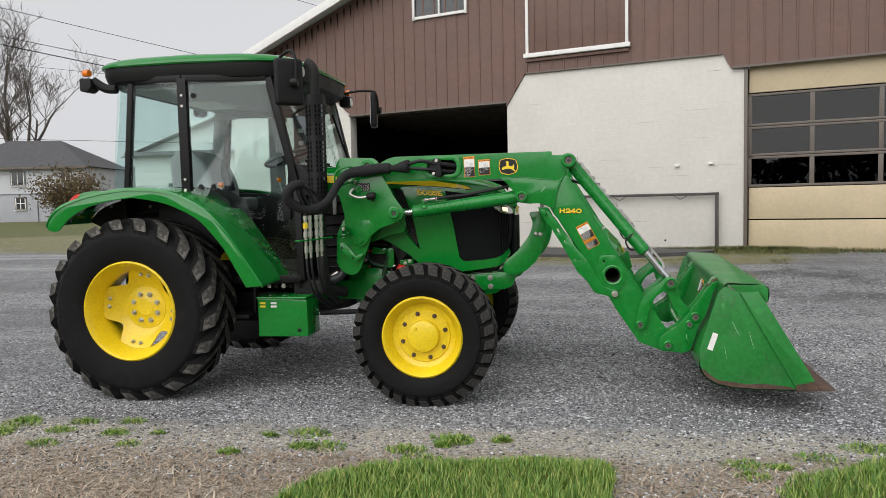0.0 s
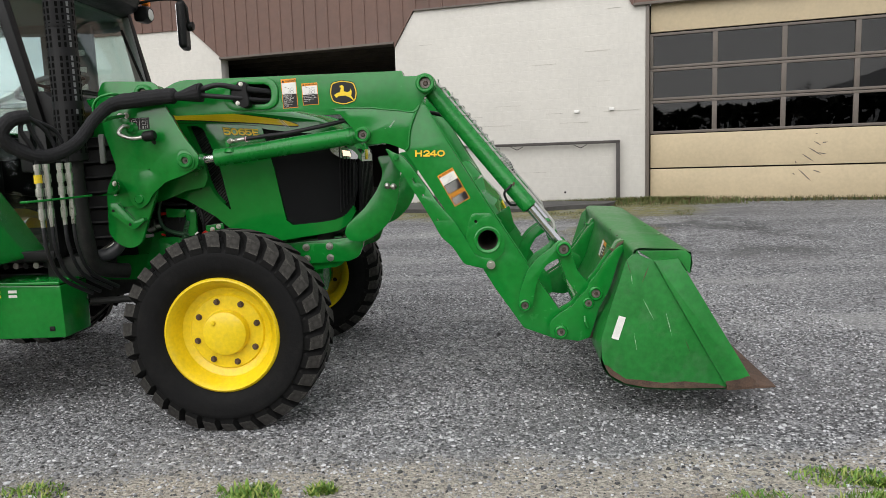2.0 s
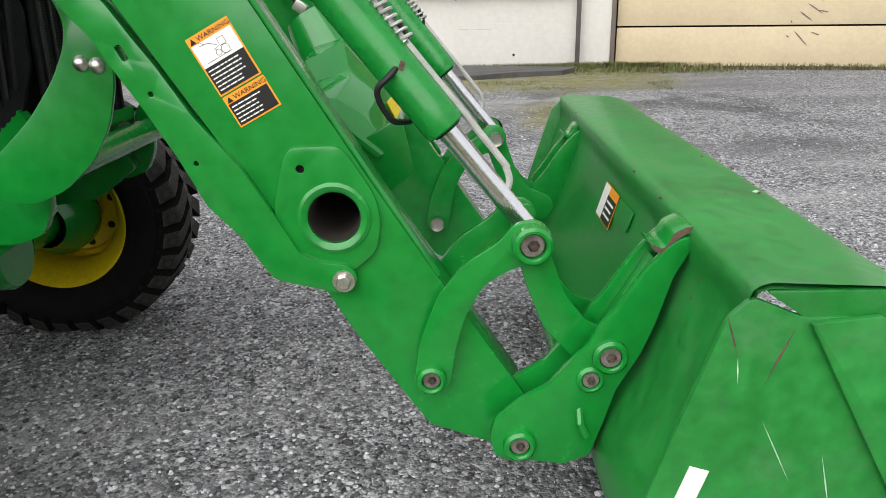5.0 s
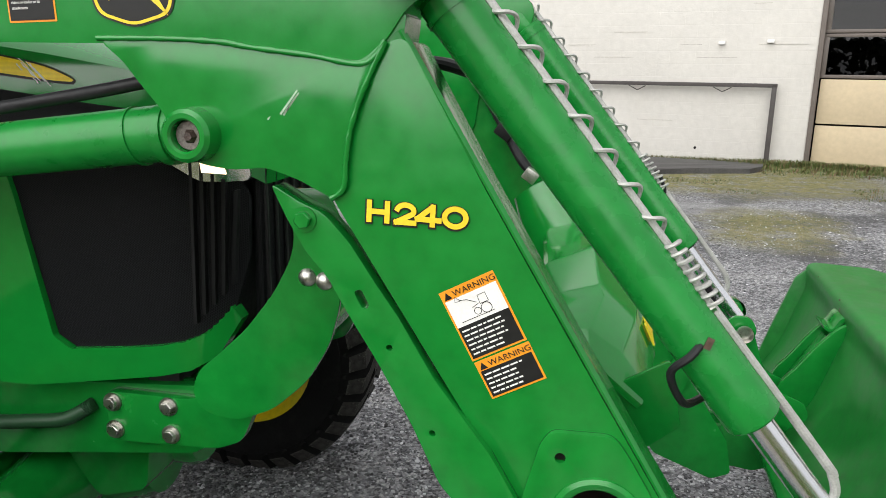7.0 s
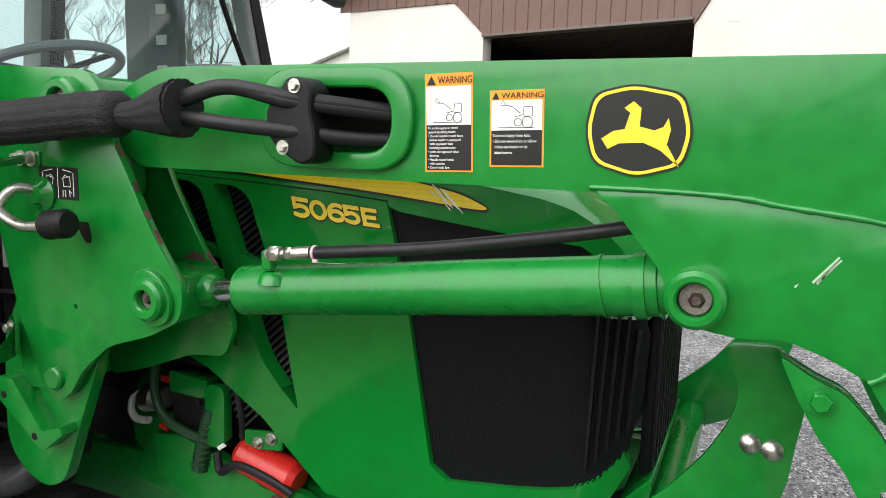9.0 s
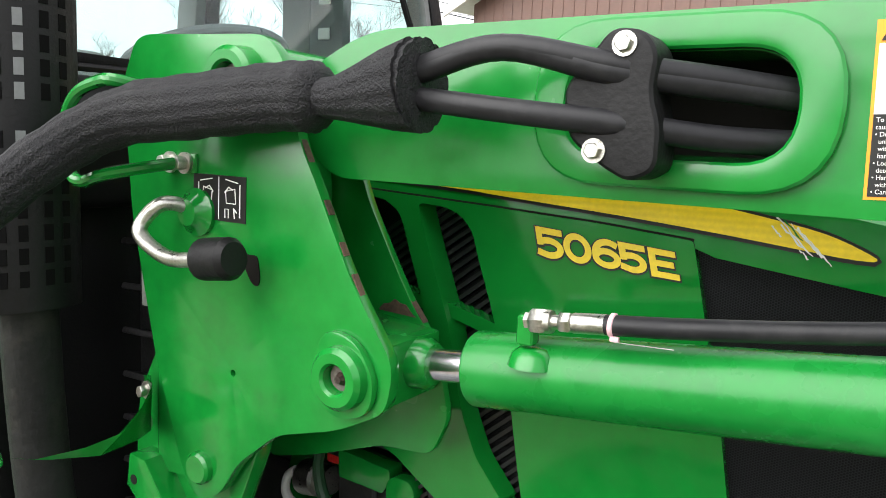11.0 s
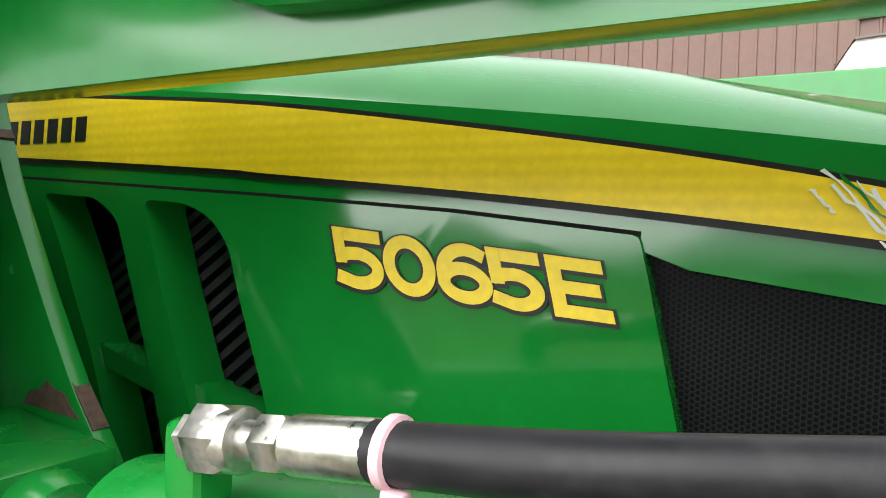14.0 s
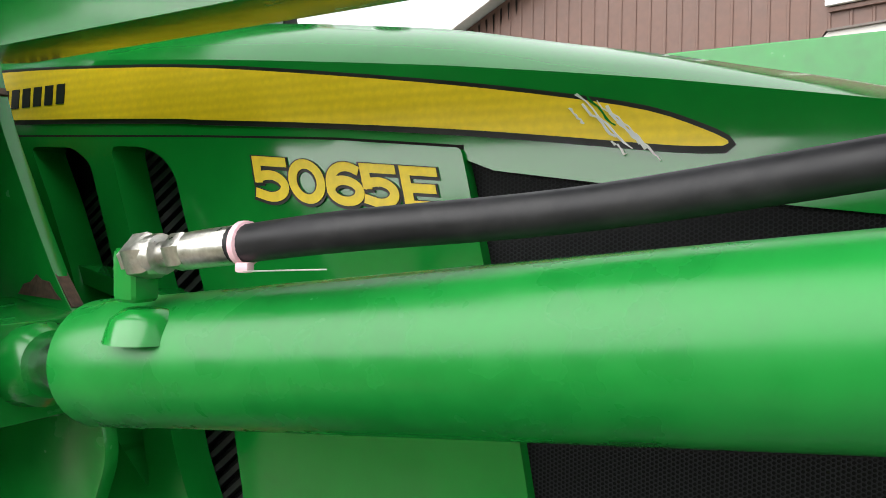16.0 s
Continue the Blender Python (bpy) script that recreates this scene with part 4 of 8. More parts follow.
    for a, b in ((-0.655, -0.640), (-0.466, -0.451)):
        part("bell_crank", plate(rounded(crank, 0.02, 4), Y(a), Y(b), bev=0.003), GREEN, loader, "curved green bell-crank plate")
    for a, b in ((-0.638, -0.622), (-0.484, -0.468)):
        part("bucket_link", plate(rounded(link, 0.02, 4), Y(a), Y(b), bev=0.003), GREEN, loader, "curved green bucket link")
    pin_boss(3.760, 0.522, Y(-0.655), 0.031, 0.020, loader, sg, 0.022)
    pin_boss(3.966, 0.818, Y(-0.655), 0.040, 0.026, loader, sg, 0.032)
    for x, z in ((3.76, 0.522), (3.966, 0.818)):
        part("pin_head", lathe([(0.0, 0.0), (0.02, 0.0), (0.024, 0.006 * sg), (0.024, 0.02 * sg)], (x, Y(-0.437), z), 16), ZINC, loader)
    # guard plate before the front axle
    guard = [(2.968, 1.330), (2.999, 1.25), (2.989, 1.198), (2.953, 1.13), (2.892, 1.051), (2.836, 0.998), (2.780, 0.950), (2.767, 0.90), (2.792, 0.863), (2.863, 0.852), (2.943, 0.886), (3.018, 0.955), (3.062, 1.03), (3.084, 1.11), (3.088, 1.16), (3.10, 1.25), (3.06, 1.335)]
    g = part("hood_guard", plate(rounded(guard, 0.025, 4), Y(-0.411), Y(-0.397), bev=0.003), GREEN, loader, "curved green hood guard plate")
    for x, z in ((3.022, 1.165), (3.056, 1.160)):
        part("round_head", lathe([(0.0, -0.013 * sg), (0.010, -0.011 * sg), (0.017, -0.004 * sg), (0.018, 0.002 * sg)], (x, Y(-0.411), z), 20), ZINC, g)
    frame_br = [(2.505, 0.845), (2.51, 0.725), (2.77, 0.735), (2.83, 0.76), (2.86, 0.83), (2.86, 0.90), (2.71, 0.846)]
    f = part("frame_bracket", plate(rounded(frame_br, 0.02, 4), Y(-0.33), Y(-0.30), bev=0.003), GREEN, loader, "scuffed green frame bracket")
    for x, z in ((2.524, 0.821), (2.525, 0.756), (2.660, 0.824), (2.662, 0.758)):
        bolt(x, Y(-0.33), z, 0.015, 0.016, f, out=-sg)


def build_loader():
    L = thing("front_loader", "green hydraulic front loader with chrome rods, mounted on the tractor", "front loader")
    loader_side(L, 1)
    near_parts = set(bpy.data.objects)
    loader_side(L, -1)
    # the far arm hangs a little higher and further forward
    for o in set(bpy.data.objects) - near_parts:
        o.data.transform(Matrix.Translation((0.027, 0, 0.022)))
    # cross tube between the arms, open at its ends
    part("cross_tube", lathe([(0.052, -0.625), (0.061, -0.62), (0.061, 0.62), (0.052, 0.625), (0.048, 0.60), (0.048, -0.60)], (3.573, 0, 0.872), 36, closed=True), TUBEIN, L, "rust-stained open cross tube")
    # folded cover over the valve on the cross tube: rises from its rims to a ridge in the middle
    bm = bmesh.new()
    rows = []
    for y, sec in ((-0.340, ((3.500, 1.045), (3.555, 1.024), (3.600, 0.985), (3.655, 0.940))),
                   (-0.305, ((3.490, 1.075), (3.550, 1.070), (3.612, 1.030), (3.670, 0.955))),
                   (-0.205, ((3.500, 1.092), (3.575, 1.110), (3.640, 1.060), (3.684, 0.975))),
                   (-0.165, ((3.490, 1.097), (3.567, 1.122), (3.646, 1.070), (3.691, 0.978))),
                   (-0.100, ((3.455, 1.145), (3.550, 1.188), (3.652, 1.076), (3.697, 0.980))),
                   (0.100, ((3.440, 1.165), (3.548, 1.196), (3.656, 1.082), (3.701, 0.980))),
                   (0.300, ((3.440, 1.150), (3.540, 1.180), (3.652, 1.072), (3.700, 0.976))),
                   (0.370, ((3.500, 1.045), (3.545, 1.060), (3.610, 1.000), (3.665, 0.940)))):
        rows.append([bm.verts.new((a, y, b)) for a, b in sec])
    for p, q in zip(rows, rows[1:]):
        for i in range(3):
            bm.faces.new((p[i], p[i + 1], q[i + 1], q[i]))
    geo = bmesh.ops.extrude_face_region(bm, geom=list(bm.faces))
    bmesh.ops.translate(bm, vec=(-0.010, 0, -0.012), verts=[q for q in geo["geom"] if isinstance(q, bmesh.types.BMVert)])
    bmesh.ops.recalc_face_normals(bm, faces=bm.faces)
    sharp_bevel(bm, 0.006, 2, 12)
    cov = part("valve_cover", bm, HOOD, L, "pale-reflecting folded green cover", angle=14)
    for k in range(6):
        part("brand_bar", box(3.674 + 0.0008 * k, -0.172 + 0.029 * k, 1.024, 0.004, 0.020, 0.046, rot=Matrix.Rotation(radians(-26), 4, "Y")), DECAL, cov)
    part("valve_housing", tube([(3.396, 0.36, 1.252), (3.40, 0.36, 1.247), (3.405, 0.36, 1.240), (3.45, 0.33, 1.16), (3.51, 0.29, 1.055)], [0.055, 0.075, 0.082, 0.098, 0.118], 32), HOOD, cov, "tall rounded green housing", angle=60)
    part("valve_body", box(3.55, 0, 0.99, 0.14, 0.5, 0.12, 0.02), IRON, cov)
    part("cover_side", plate(rounded([(3.60, 0.97), (3.70, 1.03), (3.73, 0.90), (3.66, 0.84)], 0.01), -0.33, -0.32, bev=0.002), GREEN, cov)
    part("valve_fitting", box(3.375, 0.36, 1.275, 0.04, 0.045, 0.034, 0.004, rot=Matrix.Rotation(radians(35), 4, "Y")), ZINC, cov)
    for y in (0.40, 0.455):
        pts = smooth_line([(3.17, y, 1.60), (3.23, y + 0.01, 1.50), (3.29, y, 1.40), (3.34, y - 0.02, 1.32), (3.37, 0.37, 1.285)], 6)
        part("hose", tube(pts, 0.012, 10), HOSE, L)
    part("hose_clip", box(3.295, 0.43, 1.39, 0.05, 0.13, 0.035, 0.006, rot=Matrix.Rotation(radians(35), 4, "Y")), PLASTIC, L)
    part("pipe_bracket", plate(rounded([(3.17, 1.58), (3.25, 1.58), (3.25, 1.51), (3.19, 1.50)], 0.006), 0.465, 0.475, bev=0.002), GREEN, L)
    for x, z in ((3.195, 1.545), (3.225, 1.54)):
        bolt(x, 0.465, z, 0.009, 0.012, L)
    for y in (-0.47, -0.455):
        part("hose", tube(smooth_line([(3.17, y, 1.54), (3.25, y + 0.05, 1.56), (3.33, y + 0.02, 1.545), (3.40, y - 0.06, 1.52)], 6), 0.011, 10), HOSE, L)
    # front frame tubes joining both guard plates
    part("guard_tube", tube([(2.875, -0.39, 0.910), (2.875, 0.39, 0.910)], 0.038, 28), GREEN, L)
    build_decals(L)
    build_bucket(L)
    before = set(bpy.data.objects)
    build_hoses(L)
    settle({o for o in set(bpy.data.objects) - before if o.data.vertices and min(v.co.x for v in o.data.vertices) < 1.6})


def label_sheet(parent, x, y, z, w, h, tilt=0.0, kind="upper"):
    """A warning label: orange border and heading, white picture, black text field."""
    m = Matrix.Translation((x, y, z)) @ Matrix.Rotation(radians(-tilt), 4, "Y")

    def slab(cx, cz, sx, sz, up, material, name, bev=0.0):
        b = box(0, 0, 0, sx, 0.0006, sz)
        bmesh.ops.transform(b, matrix=m @ Matrix.Translation((cx, -up, cz)), verts=b.verts)
        return part(name, b, material, parent, smooth=False)
    slab(w / 2, -h / 2, w, h, 0.0, ORANGE, "warning_label")
    head = 0.0165 if w > 0.09 else 0.13 * h
    b = 0.035 * w
    split = 0.52 * h if kind != "lower" else head
    if kind != "lower":
        slab(w / 2, -(head + split) / 2, w - 2 * b, split - head, 0.0008, WHITED, "picture_field")
    slab(w / 2, -(split + h - b) / 2, w - 2 * b, h - b - split, 0.0008, BLACKD, "text_field")
    tri = plate([(0.05 * w + 0.0, -0.88 * head), (0.05 * w + 0.75 * head, -0.88 * head), (0.05 * w + 0.375 * head, -0.18 * head)], -0.0006, -0.0014, bev=0)
    bmesh.ops.transform(tri, matrix=m, verts=tri.verts)
    part("warning_triangle", tri, BLACKD, parent, smooth=False)
    letters("WARNING", head * 0.80, BLACKD, parent, m @ Matrix.Translation((0.05 * w + 0.95 * head, -0.0012, -0.80 * head)) @ Matrix.Rotation(radians(90), 4, "X"), depth=0.0002, sx=min(1.25, (w * 0.88 - 0.95 * head) / (head * 0.8 * 4.45)))
    return m, head, split, slab


def text_lines(m, lines, x, top, size, parent, leading=1.12, fit=None):
    for i, t in enumerate(lines):
        letters(t, size, WHITED, parent, m @ Matrix.Translation((x, -0.0016, -top - size * leading * (i + 0.9))) @ Matrix.Rotation(radians(90), 4, "X"), depth=0.0002, name="label_text", sx=0.92)


def ell(cx, cy, rx, ry, a0, a1, n=18):
    return [(cx + rx * math.cos(radians(a0 + (a1 - a0) * k / n)), cy + ry * math.sin(radians(a0 + (a1 - a0) * k / n))) for k in range(n + 1)]


STROKES = {
    "H": [[(0, 0), (0, 1)], [(1, 0), (1, 1)], [(0, 0.5), (1, 0.5)]],
    "E": [[(0, 0), (0, 1)], [(0, 1), (1, 1)], [(0, 0.5), (0.86, 0.5)], [(0, 0), (1.05, 0)]],
    "2": [ell(0.5, 0.66, 0.47, 0.34, 165, -25) + [(0.30, 0.16), (0.0, 0.0)], [(0, 0), (1, 0)]],
    "4": [[(0.70, 0), (0.70, 1)], [(0.66, 0.98), (0.02, 0.30)], [(0, 0.26), (1, 0.26)]],
    "0": [ell(0.5, 0.5, 0.5, 0.5, 90, 450, 32)],
    "5": [[(0, 1), (1, 1)], [(0.02, 0.52), (0.0, 1)], [(0.04, 0.54), (0.25, 0.60)] + ell(0.45, 0.31, 0.55, 0.31, 85, -120) + [(0.0, 0.08)]],
    "6": [ell(0.62, 0.46, 0.62, 0.54, 62, 180) + [(0.0, 0.34)], ell(0.5, 0.30, 0.5, 0.30, 90, 450, 32)],
}


def stroke_letter(ch, a0, wide, high, half, place, parent):
    """One broad letter of joined strokes, yellow on a wider black one. place(a, b, lift) lays it on its surface."""
    for grow, lift, sx, sz, material, name in ((0.0021, 0.0, -0.0006, -0.0011, BLACKD, "lettering_outline"), (0.0, 0.0010, 0.0, 0.0, DECAL, "lettering")):
        bm = bmesh.new()
        for i, line in enumerate(STROKES[ch]):
            pts = [Vector((a0 + half + u * (wide - 2 * half), half + v * (high - 2 * half))) for u, v in line]
            ring = (pts[0] - pts[-1]).length < 1e-5
            h = half + grow
            if not ring:
                pts[0] = pts[0] + (pts[0] - pts[1]).normalized() * (h * 0.98)
                pts[-1] = pts[-1] + (pts[-1] - pts[-2]).normalized() * (h * 0.98)
            rows = []
            for k, p in enumerate(pts):
                nx, pv = (pts[1 if k == len(pts) - 1 else k + 1], pts[-2 if k == 0 else k - 1]) if ring else (pts[min(k + 1, len(pts) - 1)], pts[max(k - 1, 0)])
                d = (nx - pv).normalized()
                side = Vector((-d.y, d.x)) * h
                rows.append([bm.verts.new(place(q.x + sx, q.y + sz, lift + 0.00012 * i + e)) for e in (0.0, 0.0005) for q in (p - side, p + side)])
            for a, b in zip(rows, rows[1:]):
                bm.faces.new((a[2], a[3], b[3], b[2]))
                bm.faces.new((a[0], b[0], b[1], a[1]))
                bm.faces.new((a[0], a[2], b[2], b[0]))
                bm.faces.new((a[1], b[1], b[3], a[3]))
            if not ring:
                bm.faces.new((rows[0][0], rows[0][1], rows[0][3], rows[0][2]))
                bm.faces.new((rows[-1][0], rows[-1][2], rows[-1][3], rows[-1][1]))
        part(name, bm, material, parent, "yellow letter edged in black" if lift else "", smooth=False)


def line_drawing(m, parent, x, z, s):
    """The small line picture of a tractor and loader on a label."""
    def stroke(pts, r=0.0006):
        b = tube([m @ Vector((x + s * a, -0.0012, z + s * c)) for a, c in pts], r, 4)
        part("drawn_line", b, BLACKD, parent, smooth=False)
    for cx, r in ((0.55, 0.10), (0.82, 0.15)):
        stroke(circle(cx, 0.14, r, 12) + [circle(cx, 0.14, r, 12)[0]])
    stroke([(0.45, 0.28), (0.7, 0.34), (0.72, 0.55), (0.95, 0.55), (0.95, 0.3), (0.7, 0.3)])
    stroke([(0.62, 0.38), (0.40, 0.55), (0.22, 0.60), (0.12, 0.74), (0.06, 0.60), (0.22, 0.58)])
    stroke([(0.0, 0.0), (1.0, 0.0)])


def build_decals(L):
    y = -0.6218
    # two labels on the upper beam
    m, head, split, slab = label_sheet(L, 2.512, y, 1.745, 0.080, 0.150, 2)
    text_lines(m, ["To avoid injury or death", "caused by falling loads:", "• Do not handle round bales", "  unless loader is equipped", "  with approved bale", "  handling attachments.", "• Lock out optional valve", "  detents.", "• Handle raised loads", "  with caution.", "• Carry loads low."], 0.005, split + 0.001, 0.0056, L, 1.08)
    line_drawing(m, L, 0.014, -split + 0.004, 0.05)
    m, head, split, slab = label_sheet(L, 2.620, y, 1.720, 0.084, 0.113, 2)
    text_lines(m, ["To avoid injury from falls:", "• Do not work from or allow", "  riders on loader or its", "  attachments"], 0.005, split + 0.002, 0.0062, L, 1.35)
    line_drawing(m, L, 0.014, -split + 0.004, 0.055)
    # emblem as a plain shape: shield, border and a leaping form
    sh = [(2.775, 1.718), (2.83, 1.731), (2.90, 1.718), (2.915, 1.665), (2.904, 1.618), (2.84, 1.600), (2.778, 1.618), (2.765, 1.665)]
    part("emblem", plate(rounded(sh, 0.018, 5), y, y - 0.0008, bev=0), BLACKD, L, "black emblem with a yellow border")

    def inset(pts, k):
        cx, cz = 2.839, 1.666
        return [(cx + (a - cx) * k, cz + (b - cz) * k) for a, b in pts]
    part("emblem_border", plate(rounded(inset(sh, 0.95), 0.017, 5), y - 0.0008, y - 0.0014, holes=[rounded(inset(sh, 0.88), 0.016, 5)], bev=0), DECAL, L)
    leap = [(2.790, 1.654), (2.806, 1.665), (2.822, 1.668), (2.828, 1.69), (2.820, 1.697), (2.832, 1.706), (2.843, 1.697), (2.842, 1.672), (2.862, 1.667), (2.874, 1.672), (2.880, 1.684), (2.884, 1.668), (2.880, 1.648), (2.898, 1.618), (2.872, 1.640), (2.848, 1.650), (2.815, 1.648), (2.800, 1.640)]
    part("emblem_figure", plate(leap, y - 0.0008, y - 0.0014, bev=0), DECAL, L)
    # model number on the lower beam
    def on_beam(a, b, lift):
        return Vector((3.2035 + a + 0.04 * b, y - 0.0004 - lift, 1.3215 - 0.030 * a + b))
    for ch, a, w in (("H", 0.0, 0.036), ("2", 0.0425, 0.035), ("4", 0.0745, 0.041), ("0", 0.1155, 0.040)):
        stroke_letter(ch, a, w, 0.0345, 0.0040, on_beam, L)
    # two labels below it, turned with the beam
    m, head, split, slab = label_sheet(L, 3.316, y, 1.216, 0.092, 0.118, 28)
    line_drawing(m, L, 0.014, -split + 0.006, 0.055)
    def small_writing(slab, top, lines, pitch, wide):
        rnd = random.Random(lines)
        for i in range(lines):
            a, end = 0.007, wide * rnd.uniform(0.72, 1.0)
            while a < end - 0.004:
                w = min(rnd.uniform(0.005, 0.014), end - a)
                slab(a + w / 2, -top - pitch * i, w, 0.0025, 0.0014, WHITED, "text_bar")
                a += w + 0.0022
    small_writing(slab, split + 0.0075, 6, 0.0078, 0.080)
    p = m @ Vector((0.001, 0, -0.121))
    m, head, split, slab = label_sheet(L, p.x, y, p.z, 0.092, 0.064, 28, "lower")
    small_writing(slab, split + 0.007, 5, 0.0078, 0.078)


def build_bucket(L):
    prof = [(4.515, 0.735), (4.520, 0.825), (4.40, 0.842), (4.290, 0.848), (4.270, 0.840), (4.268, 0.815), (4.272, 0.77), (4.252, 0.70), (4.205, 0.55), (4.135, 0.42), (4.112, 0.32), (4.145, 0.245), (4.22, 0.200), (4.32, 0.180), (4.46, 0.172), (4.78, 0.172)]
    W = 1.0
    line = smooth_line([(a, 0, b) for a, b in prof[:3]], 2) + smooth_line([(a, 0, b) for a, b in prof[3:]], 3)
    bm = bmesh.new()
    th = 0.010
    rows = []
    for i, p in enumerate(line):
        d = (line[min(i + 1, len(line) - 1)] - line[max(i - 1, 0)]).normalized()
        nrm = Vector((-d.z, 0, d.x))
        rows.append((p, p - nrm * th))
    ny = 9
    outer = [[bm.verts.new((p.x, -W + 2 * W * j / (ny - 1), p.z)) for j in range(ny)] for p, _ in rows]
    innr = [[bm.verts.new((q.x, -W + 2 * W * j / (ny - 1), q.z)) for j in range(ny)] for _, q in rows]
    for g in (outer, innr):
        for a, b in zip(g, g[1:]):
            for j in range(ny - 1):
                bm.faces.new((a[j], a[j + 1], b[j + 1], b[j]))
    for k in (0, -1):
        for j in range(ny - 1):
            bm.faces.new((outer[k][j], outer[k][j + 1], innr[k][j + 1], innr[k][j]))
    bucket = part("bucket", bm, WORN, L, "scratched green bucket with a rusty cutting edge")
    side = [(4.345, 0.800), (4.262, 0.835), (4.225, 0.80), (4.16, 0.60), (4.105, 0.42), (4.108, 0.32), (4.145, 0.245), (4.22, 0.200), (4.32, 0.180), (4.46, 0.172), (4.80, 0.176), (4.47, 0.80)]
    rust = [(4.118, 0.295), (4.145, 0.243), (4.22, 0.198), (4.32, 0.178), (4.46, 0.170), (4.70, 0.170), (4.66, 0.188), (4.50, 0.205), (4.40, 0.198), (4.30, 0.214), (4.22, 0.222), (4.165, 0.262), (4.135, 0.29)]
    for s in (-1, 1):
        part("bucket_side", plate(rounded(side, 0.012, 3), s * (W + 0.004), s * (W - 0.010), bev=0.003), WORN, bucket)
        part("rust_band", plate(rounded(rust, 0.008, 3), s * (W + 0.0045), s * (W + 0.0055), bev=0), RUST, bucket)
        part("side_cutter", plate(rounded([(4.352, 0.795), (4.466, 0.806), (4.815, 0.215), (4.79, 0.178), (4.69, 0.192)], 0.008, 3), s * (W + 0.004), s * (W + 0.018), bev=0.004), WORN, bucket)
        part("worn_corner", plate(rounded([(4.690, 0.206), (4.75, 0.214), (4.80, 0.232), (4.836, 0.205), (4.80, 0.176), (4.695, 0.188)], 0.008, 3), s * (W + 0.018), s * (W + 0.0195), bev=0), RUST, bucket)
        part("lip_end", plate(rounded([(4.36, 0.79), (4.28, 0.845), (4.50, 0.842), (4.528, 0.82), (4.522, 0.725), (4.48, 0.79)], 0.012, 3), s * (W - 0.012), s * (W + 0.001), bev=0.003), WORN, bucket)
    part("cutting_edge", plate([(4.70, 0.160), (4.925, 0.172), (4.93, 0.178), (4.80, 0.190), (4.70, 0.186)], -W - 0.015, W + 0.015, bev=0.002), RUST, bucket, "bare rusty steel cutting edge")
    part("white_patch", box(4.188, -W - 0.0055, 0.475, 0.035, 0.002, 0.115, rot=Matrix.Rotation(radians(18), 4, "Y")), WHITED, bucket)
    rnd = random.Random(8)
    for k in range(16):
        y = rnd.uniform(-0.9, 0.9)
        part("paint_chip", box(4.272 + rnd.uniform(-0.008, 0.02), y, 0.8455, rnd.uniform(0.005, 0.016), rnd.uniform(0.006, 0.035), 0.004, rot=Matrix.Rotation(rnd.uniform(-0.5, 0.5), 4, "Z")), RUST, bucket)
    # brackets that carry the bucket, a hook at the top of each
    made = set(bpy.data.objects)
    brk = [(3.872, 0.400), (3.882, 0.352), (3.915, 0.335), (3.965, 0.335), (4.03, 0.325), (4.085, 0.345), (4.110, 0.42), (4.134, 0.502), (4.179, 0.581), (4.204, 0.646), (4.233, 0.748), (4.267, 0.812), (4.262, 0.832), (4.240, 0.826), (4.217, 0.809), (4.168, 0.749), (4.119, 0.675), (4.091, 0.643), (4.070, 0.599), (4.034, 0.564), (3.995, 0.515), (3.932, 0.477), (3.882, 0.434)]
    for s in (-1, 1):
        for a, b in ((0.700, 0.680), (0.600, 0.580)):
            part("carrier_plate", plate(rounded(brk, 0.012, 4), s * a, s * b, bev=0.002), GREEN, bucket, "green carrier plate with a hooked top")
        bend = [(4.189, 0.804), (4.208, 0.794), (4.222, 0.799), (4.238, 0.827), (4.259, 0.838), (4.282, 0.831)]
        over = [(4.186, 0.816), (4.206, 0.806), (4.214, 0.809), (4.229, 0.838), (4.257, 0.851), (4.288, 0.844)]
        saddle = rounded(over + bend[::-1], [0.002] + [0.008] * 4 + [0.002, 0.002] + [0.008] * 4 + [0.002], 3)
        part("hook_saddle", plate(saddle, s * 0.694, s * 0.600, bev=0.002), GREEN, bucket, "bent green hook plate with rusty edges")
        part("rusty_edge", plate(saddle, s * 0.6942, s * 0.6955, bev=0), RUST, bucket)
        web = [(4.205, 0.770), (4.218, 0.766), (4.105, 0.575), (4.092, 0.580)]
        part("carrier_web", plate(web, s * 0.679, s * 0.601, bev=0.001), GREEN, bucket)
        part("carrier_tube", tube([(4.07, s * 0.60, 0.43), (4.07, -s * 0.0, 0.43)], 0.035, 20), GREEN, bucket)
        for x, z, r, h in ((3.935, 0.378, 0.034, 0.02), (4.117, 0.578, 0.037, 0.014), (4.079, 0.527, 0.030, 0.010)):
            pin_boss(x, z, s * 0.70, r, r * 0.62, bucket, -s, h)
        part("carrier_stop", tube([(4.06, s * 0.69, 0.46), (4.06, s * 0.71, 0.43), (4.075, s * 0.71, 0.40)], 0.009, 8), GREEN, bucket)
        part("latch_plate", plate(rounded([(4.02, 0.455), (4.05, 0.48), (4.10, 0.44), (4.105, 0.33), (4.06, 0.325), (4.045, 0.40)], 0.012, 3), s * 0.66, s * 0.65, bev=0.002), RUST, bucket)
    for o in set(bpy.data.objects) - made:
        if min(v.co.y for v in o.data.vertices) > 0.5:
            o.data.transform(Matrix.Translation((0.018, 0, -0.028)))
